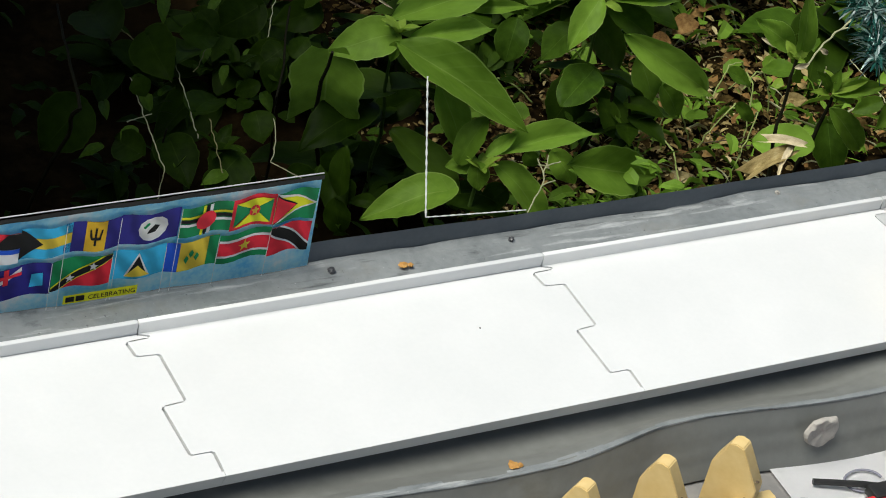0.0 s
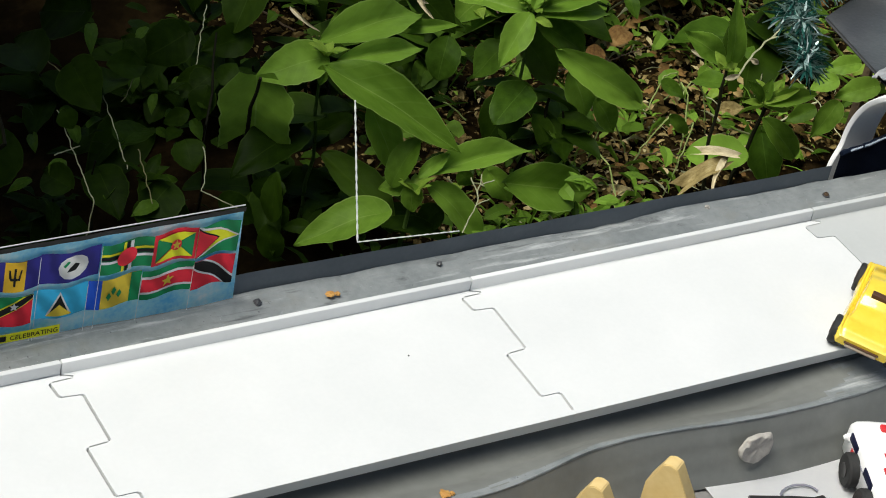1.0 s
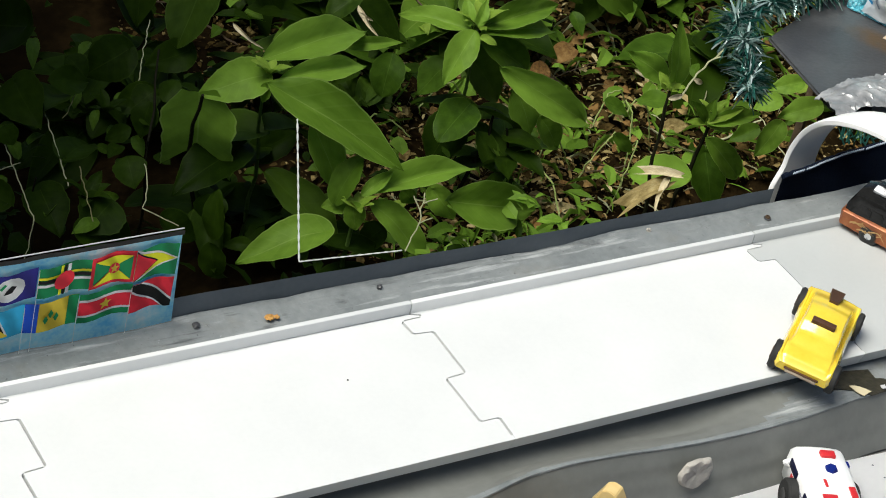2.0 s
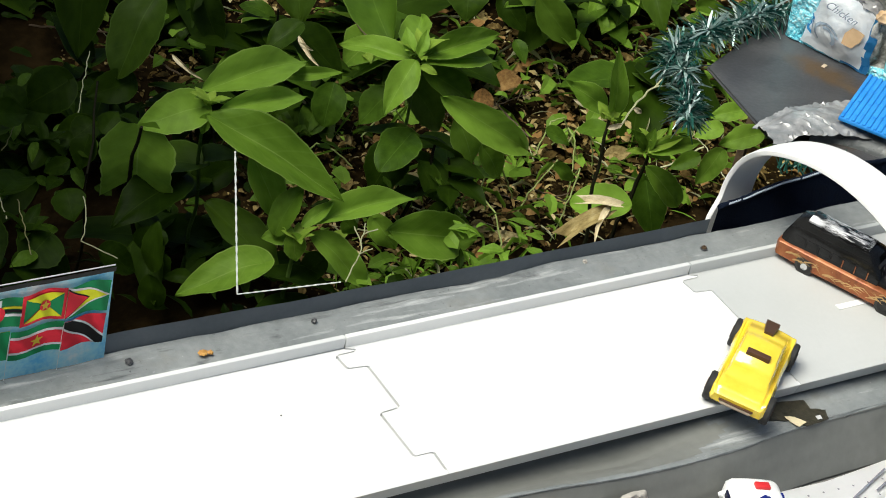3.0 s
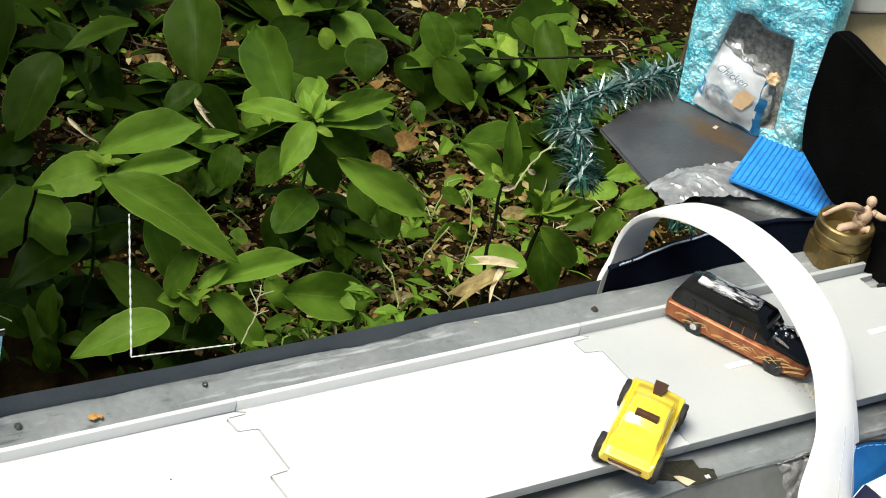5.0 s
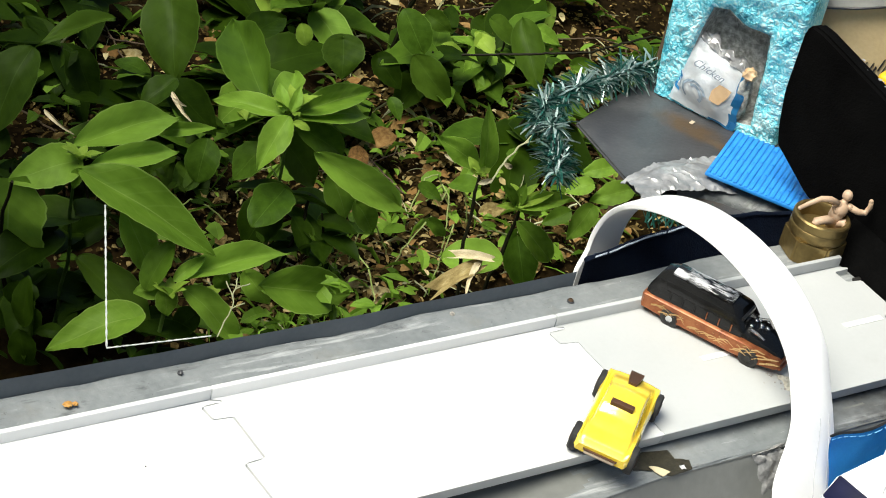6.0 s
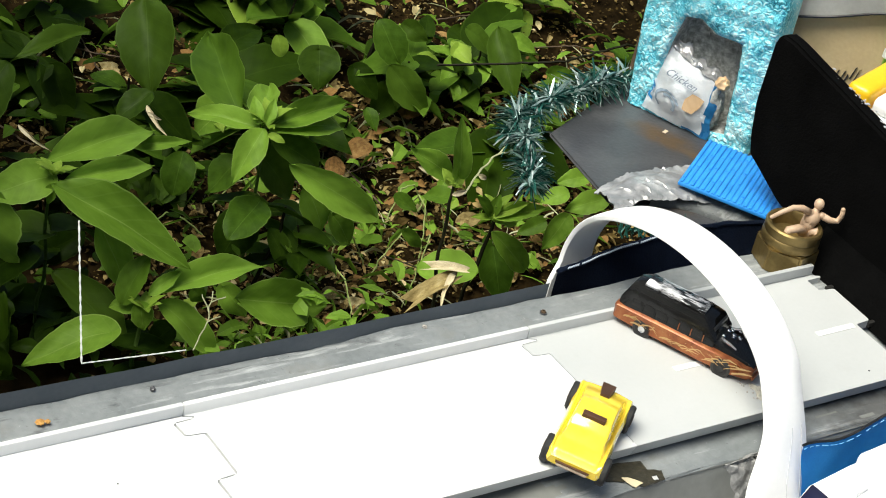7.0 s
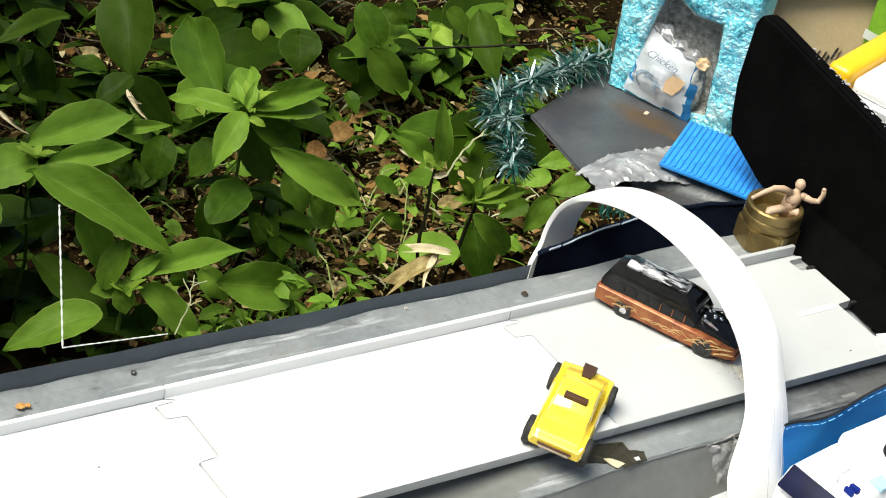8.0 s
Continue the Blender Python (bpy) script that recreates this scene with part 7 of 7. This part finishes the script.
# curled pale bud, string, dry stalks, dead leaf
def loose_line(name, label, category, pts, r, mat, group="", twist=0.0):
    b = bmesh.new()
    pts = [Vector(p) for p in pts]
    fine = []
    for k in range(len(pts) - 1):
        n = max(4, int((pts[k + 1] - pts[k]).length / 0.0016))
        for j in range(n):
            fine.append(pts[k].lerp(pts[k + 1], j / n))
    fine.append(pts[-1])
    strands = (0.0, math.pi) if twist else (0.0,)
    for s in strands:
        tube(b, [p + (Vector((math.cos(i * 0.9 + s), math.sin(i * 0.9 + s), 0.0)) * twist if twist else Vector((wob(i * 0.25, s), wob(i * 0.25, 5), 0)) * 0.0012) for i, p in enumerate(fine)], r, n=5)
    return single(name, b, mat, label, category, group)


loose_line("string", "white twisted string hanging from a leaf over the ledge", "string", [(0.0730, 0.2798, -0.0600), (0.0530, 0.2220, -0.1120), (0.0900, 0.2235, -0.1165), (0.1211, 0.2245, -0.1200)], 0.00032, STRING, twist=0.00032)
for k, pts in enumerate(([(-0.038, 0.421, -0.14), (-0.039, 0.400, -0.146), (-0.046, 0.344, -0.152), (-0.055, 0.335, -0.19)], [(-0.057, 0.378, -0.14), (-0.036, 0.391, -0.146)], [(-0.025, 0.481, -0.14), (-0.013, 0.455, -0.146), (-0.007, 0.428, -0.152)], [(-0.002, 0.446, -0.14), (-0.007, 0.410, -0.146), (-0.014, 0.370, -0.152)], [(0.101, 0.510, -0.14), (0.080, 0.475, -0.146), (0.061, 0.440, -0.152)], [(0.026, 0.449, -0.14), (0.007, 0.427, -0.146)], [(-0.008, 0.371, -0.14), (-0.018, 0.327, -0.146)], [(0.030, 0.364, -0.14), (0.029, 0.355, -0.146), (0.019, 0.338, -0.152), (0.036, 0.325, -0.158)])):
    loose_line("dry_stalk", "thin dry straw-coloured stalk among the shrubs", "dry stalk", pts, 0.00034, STRAW if k in (0, 1, 3, 4, 7) else OLIVE_STALK, "dry stalks")
for pts in ([(0.1658, 0.2796, -0.17), (0.180, 0.2908, -0.16), (0.191, 0.3063, -0.15)], [(0.180, 0.2908, -0.16), (0.187, 0.288, -0.155)], [(0.183, 0.295, -0.157), (0.183, 0.305, -0.150)], [(0.187, 0.300, -0.153), (0.197, 0.300, -0.151)]):
    loose_line("pale_shoot", "pale yellow-green branching shoot", "shoot", pts, 0.00042, STRAW, "pale shoots")
BROWN_LEAF = material("orange_brown_dead_leaf", [(0.08, 0.042, 0.014), (0.19, 0.105, 0.034), (0.31, 0.20, 0.075)], 0.8, size=6, bump=0.5, per_piece=0.3, spec=0.1)
for pts in ([(0.324, 0.256, -0.07), (0.337, 0.262, -0.058), (0.351, 0.266, -0.052), (0.362, 0.269, -0.046)], [(0.351, 0.266, -0.052), (0.356, 0.264, -0.05)]):
    loose_line("dry_twig", "thin forked tan twig beside the tall weed", "twig", pts, 0.0006, STRAW, "fallen twigs")
CREAM = [leaf_mesh("leaf", CREAM_LEAF, f, 8, 6, seed=40 + f) for f in (3, 1, 2)]
loose_line("bare_twig", "thin dark bare twig hanging behind the tinsel", "twig", [(0.480, 0.490, -0.135), (0.5178, 0.4581, -0.120), (0.553, 0.4396, -0.112), (0.6029, 0.4328, -0.100), (0.62, 0.43, -0.105), (0.64, 0.43, -0.25)], 0.0009, STEM_DARK)
# Dark upright added in place of the shaded left side of the block.
b = bmesh.new()
tube(b, [(0.4750, 0.2965, -0.245), (0.4745, 0.2962, -0.10), (0.4752, 0.2960, 0.03), (0.4750, 0.2962, 0.115)], 0.0034, 0.0030, n=8, wobble=0.1)
single("stake", b, TWIG, "dark strip standing in for the shaded side of the turquoise block", "stake")
TAN_LEAF = material("tan_dead_leaf", [(0.16, 0.12, 0.045), (0.33, 0.26, 0.11), (0.52, 0.45, 0.24)], 0.8, size=4, bump=0.4, grain=30, per_piece=0.4, spec=0.1)
DEAD = [leaf_mesh("leaf", TAN_LEAF, f, 8, 6, seed=30 + f) for f in (0, 1, 2)]


BROWN = [leaf_mesh("leaf", BROWN_LEAF, f, 10, 6, seed=50 + f) for f in (0, 4, 3)]


def dead_leaf(base, tip, width, k=0, roll=0.0, kinds=DEAD, label="curled pale tan dead leaf among the weeds"):
    ob = new("dead_leaf", kinds[k])
    ob.matrix_world = leaf_pose(base, tip, width, roll, VIEW_SIDE)
    return tagged(ob, label, "dead leaf", "dead leaves in the bed")


dead_leaf((0.312, 0.231, -0.112), (0.273, 0.2245, -0.118), 0.0105, 2, 0.3, DEAD, "tan dead leaf leaning on the metal strip")
dead_leaf((0.317, 0.229, -0.107), (0.294, 0.240, -0.106), 0.0062, 2, 0.2, CREAM, "bleached cream dead leaf caught beside the dark stem")
dead_leaf((0.311, 0.231, -0.109), (0.289, 0.214, -0.117), 0.0042, 1, 0.5, CREAM, "bleached cream dead leaf caught beside the dark stem")
for base, tip in (((0.304, 0.245, -0.06), (0.315, 0.244, -0.058)), ((0.334, 0.26, -0.06), (0.342, 0.259, -0.064)), ((0.29, 0.265, -0.05), (0.305, 0.259, -0.056))):
    dead_leaf(base, tip, 0.0035, 1, 0.4, CREAM, "small pale shrivelled leaf on the tall weed")
for base, tip, width, k in (((0.412, 0.505, -0.222), (0.430, 0.503, -0.222), 0.016, 1), ((0.436, 0.512, -0.222), (0.466, 0.528, -0.219), 0.017, 2), ((0.520, 0.560, -0.225), (0.545, 0.575, -0.222), 0.022, 0), ((0.640, 0.640, -0.225), (0.670, 0.650, -0.222), 0.026, 1)):
    dead_leaf(base, tip, width, k, 0.0, BROWN, "orange-brown dead leaf lying on the litter")
for base, tip, width in (((0.112, 0.427, -0.093), (0.121, 0.405, -0.099), 0.0028), ((0.217, 0.452, -0.109), (0.220, 0.430, -0.119), 0.0036), ((0.214, 0.446, -0.110), (0.222, 0.440, -0.114), 0.0026)):
    dead_leaf(base, tip, width, 1, 0.5, CREAM, "shrivelled pale leaf tip on a shrub")

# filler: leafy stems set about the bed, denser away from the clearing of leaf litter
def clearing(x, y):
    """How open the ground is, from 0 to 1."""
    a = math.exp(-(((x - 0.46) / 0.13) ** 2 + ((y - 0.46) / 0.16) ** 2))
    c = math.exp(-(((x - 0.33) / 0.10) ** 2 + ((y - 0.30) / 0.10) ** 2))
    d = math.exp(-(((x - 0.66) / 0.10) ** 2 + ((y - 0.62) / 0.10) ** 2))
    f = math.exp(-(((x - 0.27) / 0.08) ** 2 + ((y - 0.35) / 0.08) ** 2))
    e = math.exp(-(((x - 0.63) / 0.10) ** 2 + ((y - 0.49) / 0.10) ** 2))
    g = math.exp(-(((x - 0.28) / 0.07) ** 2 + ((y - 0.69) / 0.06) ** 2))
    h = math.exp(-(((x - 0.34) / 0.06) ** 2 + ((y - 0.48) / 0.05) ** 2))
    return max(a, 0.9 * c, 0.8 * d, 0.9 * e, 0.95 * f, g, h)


def in_bed(x, y):
    return y > 0.10 and not (x > 0.325 and y < 0.36 and x < 1.0)


rng = random.Random(77)
made = 0
while made < 125:
    x, y = (rng.uniform(-0.30, 1.15), rng.uniform(0.13, 1.15)) if made < 90 else (rng.uniform(0.05, 0.70), rng.uniform(0.48, 1.0))
    if not in_bed(x, y) or rng.random() < clearing(x, y) * 1.15:
        continue
    if x < 0.16 and y < 0.70 and rng.random() < 0.45:
        continue
    made += 1
    g0 = ground_at(x, y)
    tall = rng.uniform(0.03, 0.075) + 0.05 * smooth_step(0.62, 0.9, y)
    # leaves in the dim corner get the darkest copy, painting its shade
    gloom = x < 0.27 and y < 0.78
    p = thing("shrub", "leafy green shrub in the garden bed", "shrub", "garden shrubs")
    top = Vector((x + rng.uniform(-0.02, 0.02), y + rng.uniform(-0.02, 0.02), g0 + tall))
    stalk(p, [(x, y, g0 - 0.003), Vector((x, y, g0)).lerp(top, 0.55) + Vector((rng.uniform(-0.006, 0.006), rng.uniform(-0.006, 0.006), 0)), top], 0.0013, 0.0008, STEM_DARK)
    young = rng.random() < 0.12 and x > 0.4
    size = rng.choice((0.7, 1.0, 1.0, 1.25)) * (1.25 if made > 90 else 1.0)
    for k in range(rng.randint(8, 14)):
        h = rng.uniform(0.3, 1.0)
        b0 = Vector((x, y, g0)).lerp(top, h)
        a = rng.uniform(0, TAU)
        ln = rng.uniform(0.026, 0.058) * size * (0.75 + 0.4 * (1 - h))
        tip = b0 + Vector((math.cos(a) * ln, math.sin(a) * ln, rng.uniform(-0.5, 0.45) * ln))
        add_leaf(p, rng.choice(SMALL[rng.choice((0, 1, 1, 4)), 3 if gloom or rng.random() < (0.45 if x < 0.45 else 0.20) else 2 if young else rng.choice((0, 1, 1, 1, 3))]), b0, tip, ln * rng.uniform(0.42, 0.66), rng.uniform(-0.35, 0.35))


def leaf_cloud(name, label, mat, count, region, size, lift, seed, open_only=False, form=1, slim=0.55):
    """Many small leaves or blades in one mesh."""
    rng = random.Random(seed)
    verts, faces, uvs = [], [], []
    n = 0
    while n < count:
        x, y = rng.uniform(*region[0]), rng.uniform(*region[1])
        if not in_bed(x, y) or (open_only and rng.random() > clearing(x, y)):
            continue
        n += 1
        base = Vector((x, y, ground_at(x, y) + rng.uniform(*lift)))
        ln = size[0] + (size[1] - size[0]) * rng.random() ** 1.7
        a = rng.uniform(0, TAU)
        d = Vector((math.cos(a), math.sin(a), rng.uniform(-0.3, 0.5))).normalized()
        s = d.cross(UP).normalized()
        s = Matrix.Rotation(rng.uniform(-0.6, 0.6), 3, d) @ s
        up = s.cross(d)
        w = ln * slim * rng.uniform(0.7, 1.2) / 2
        i0 = len(verts)
        bend = rng.uniform(0.05, 0.25) * ln
        skew = rng.uniform(-0.25, 0.25)
        verts.append(base)
        for u, c in ((0.18, 0.72), (0.48, 1.0), (0.8, 0.70)):
            mid = base + d * ln * u + up * bend * math.sin(math.pi * u)
            verts += [mid - s * w * c * (1 + skew) * rng.uniform(0.6, 1.25) + up * bend * 0.4 * c, mid, mid + s * w * c * (1 - skew) * rng.uniform(0.6, 1.25) + up * bend * 0.4 * c]
        verts.append(base + d * ln)
        new_faces = [(0, 1, 2), (0, 2, 3), (1, 4, 5, 2), (2, 5, 6, 3), (4, 7, 8, 5), (5, 8, 9, 6), (7, 10, 8), (8, 10, 9)]
        q = [(0, 0.5), (0.18, 0.1), (0.18, 0.5), (0.18, 0.9), (0.48, 0), (0.48, 0.5), (0.48, 1), (0.8, 0.1), (0.8, 0.5), (0.8, 0.9), (1, 0.5)]
        for f in new_faces:
            faces.append(tuple(i0 + k for k in f))
            uvs += [q[k] for k in f]
    me = bpy.data.meshes.new(name)
    me.from_pydata([tuple(v) for v in verts], [], faces)
    layer = me.uv_layers.new(name="UVMap")
    layer.data.foreach_set("uv", [c for p in uvs for c in p])
    me.materials.append(mat)
    return tagged(new(name, me), label, "foliage", kind="stuff")


leaf_cloud("leaf_litter", "brown dry leaf litter on the soil", LITTER, 30000, ((0.17, 1.1), (0.10, 1.0)), (0.0015, 0.0065), (0.000, 0.008), 5, slim=0.65)
# Pale leaves here also lighten litter where too little light reaches the clearing.
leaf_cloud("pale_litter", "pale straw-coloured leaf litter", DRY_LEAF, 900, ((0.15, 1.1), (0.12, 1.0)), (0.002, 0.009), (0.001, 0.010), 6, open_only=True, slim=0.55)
leaf_cloud("ground_cover", "small green ground-cover leaves", LEAF_MID, 900, ((0.15, 1.2), (0.10, 1.1)), (0.008, 0.020), (0.004, 0.03), 7, slim=0.62)
leaf_cloud("small_green_weeds", "small green weeds on the litter", LEAF, 360, ((0.15, 1.1), (0.12, 0.95)), (0.006, 0.022), (0.004, 0.034), 8, open_only=True, slim=0.6)
leaf_cloud("young_ground_cover", "small light green weeds on the litter", LEAF_PALE, 90, ((0.15, 1.1), (0.12, 0.95)), (0.005, 0.017), (0.004, 0.030), 12, open_only=True, slim=0.6)
leaf_cloud("dark_undergrowth", "dark shaded leaves under the shrubs", LEAF_SHADE, 700, ((-0.35, 0.30), (0.10, 0.85)), (0.010, 0.026), (0.01, 0.08), 9, slim=0.5)
leaf_cloud("grass_blades", "thin yellow-green grass blades", LEAF, 380, ((0.2, 1.1), (0.12, 1.0)), (0.02, 0.05), (0.000, 0.012), 10, open_only=True, slim=0.06)
leaf_cloud("verge_grass", "pale grass and weeds along the ledge", LEAF, 200, ((0.17, 0.35), (0.11, 0.36)), (0.012, 0.040), (0.000, 0.03), 13, slim=0.07)
leaf_cloud("verge_weeds", "small bright weeds along the ledge", LEAF, 220, ((0.17, 0.36), (0.11, 0.32)), (0.008, 0.024), (0.01, 0.06), 14, slim=0.55)
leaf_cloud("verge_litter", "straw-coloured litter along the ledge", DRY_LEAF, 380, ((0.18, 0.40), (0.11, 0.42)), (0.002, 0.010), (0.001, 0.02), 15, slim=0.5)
leaf_cloud("verge_sprigs", "leafy green sprigs standing beside the ledge", LEAF, 110, ((0.20, 0.34), (0.15, 0.29)), (0.008, 0.022), (0.03, 0.10), 17, slim=0.5)
leaf_cloud("brown_litter", "brown leaf litter between the shrubs and the ledge", LITTER, 2600, ((0.20, 0.60), (0.14, 0.62)), (0.004, 0.015), (0.001, 0.012), 16, slim=0.55)
# Russet and tan leaves also brighten the shaded clearing by their colour.
leaf_cloud("russet_litter", "curled russet dead leaves on the litter", BROWN_LEAF, 420, ((0.30, 0.9), (0.25, 0.9)), (0.006, 0.017), (0.003, 0.014), 18, open_only=True, slim=0.6)
leaf_cloud("tan_litter", "curled tan dead leaves on the litter", TAN_LEAF, 260, ((0.30, 0.9), (0.25, 0.9)), (0.005, 0.014), (0.003, 0.014), 19, open_only=True, slim=0.5)
leaf_cloud("dry_grass", "thin dry grass stalks on the litter", STRAW, 200, ((0.2, 1.1), (0.12, 1.0)), (0.015, 0.045), (0.001, 0.010), 11, open_only=True, slim=0.04)
for k in range(34):
    rng = random.Random(k + 300)
    x, y, a = rng.uniform(0.17, 0.52), rng.uniform(0.12, 0.50), rng.uniform(0, TAU)
    if not in_bed(x, y):
        continue
    z, ln = ground_at(x, y), rng.uniform(0.03, 0.065)
    pts = [(x + ln * u * math.cos(a + 0.5 * u), y + ln * u * math.sin(a + 0.5 * u), z + 0.05 * math.sin(2.4 * u) * rng.uniform(0.9, 1.1)) for u in (0.0, 0.25, 0.5, 0.75, 1.0)]
    loose_line("grass_blade", "thin pale green grass blade bending over the litter", "grass blade", pts, 0.00055, GRASS, "grass blades")
for k in range(46):
    rng = random.Random(k + 700)
    x, y = rng.uniform(0.22, 0.85), rng.uniform(0.20, 0.85)
    if not in_bed(x, y):
        continue
    a = rng.uniform(0, TAU)
    z = ground_at(x, y) + 0.006
    ln = rng.uniform(0.05, 0.14)
    loose_line("twig", "thin brown fallen twig on the litter", "twig", [(x, y, z), (x + ln * 0.5 * math.cos(a), y + ln * 0.5 * math.sin(a), z + rng.uniform(0.0, 0.02)), (x + ln * math.cos(a + 0.2), y + ln * math.sin(a + 0.2), z + rng.uniform(0, 0.03))], rng.uniform(0.0004, 0.0008), TWIG if k % 3 else STRAW, "fallen twigs")
for k in range(18):
    rng = random.Random(k + 800)
    x, y = rng.uniform(0.30, 0.70), rng.uniform(0.22, 0.70)
    if not in_bed(x, y):
        continue
    a = rng.uniform(0, TAU)
    z = ground_at(x, y) + 0.008
    ln = rng.uniform(0.010, 0.024)
    dead_leaf((x, y, z), (x + ln * math.cos(a), y + ln * math.sin(a), z + 0.004), ln * 0.55, k % 3)


# dense unseen bush, added out of view to shade the dark end of the bed
bush = thing("unseen_shade_bush", "dense unseen bush added to shade the garden bed", "bush")
stalk(bush, [(-0.68, 0.80, -0.31), (-0.66, 0.74, 0.0), (-0.60, 0.66, 0.18)], 0.016, 0.008, TWIG, "trunk")
for k in range(9):
    rng = random.Random(k + 950)
    p0 = Vector((-0.66, 0.74, 0.0)).lerp(Vector((-0.60, 0.66, 0.18)), rng.random())
    stalk(bush, [p0, p0 + Vector((rng.uniform(-0.1, 0.2), rng.uniform(-0.2, 0.15), 0.08)), p0 + Vector((rng.uniform(-0.2, 0.28), rng.uniform(-0.25, 0.2), 0.16))], 0.006, 0.002, TWIG, "limb")
rng = random.Random(990)
verts, faces, uvs = [], [], []
for k in range(13000):
    u, a, h = math.sqrt(rng.random()), rng.uniform(0, TAU), rng.random()
    base = Vector((-0.465 + 0.37 * u * math.cos(a), 0.635 + 0.38 * u * math.sin(a), 0.09 + 0.36 * h + 0.05 * math.sin(4 * a)))
    d = Vector((rng.gauss(0, 1), rng.gauss(0, 1), rng.gauss(-0.3, 0.5))).normalized()
    ln = rng.uniform(0.035, 0.07)
    s = d.cross(UP).normalized() * ln * 0.28
    i0 = len(verts)
    verts += [base, base + d * ln * 0.4 - s, base + d * ln * 0.4 + s, base + d * ln]
    faces += [(i0, i0 + 1, i0 + 3, i0 + 2)]
    uvs += [(0, 0.5), (0.4, 0), (1, 0.5), (0.4, 1)]
me = bpy.data.meshes.new("crown")
me.from_pydata([tuple(v) for v in verts], [], faces)
me.uv_layers.new(name="UVMap").data.foreach_set("uv", [c for p in uvs for c in p])
me.materials.append(LEAF_SHADE)
crown = new("crown", me)
crown.parent = bush
tagged(crown, "crown of many dark green leaves", kind="stuff")
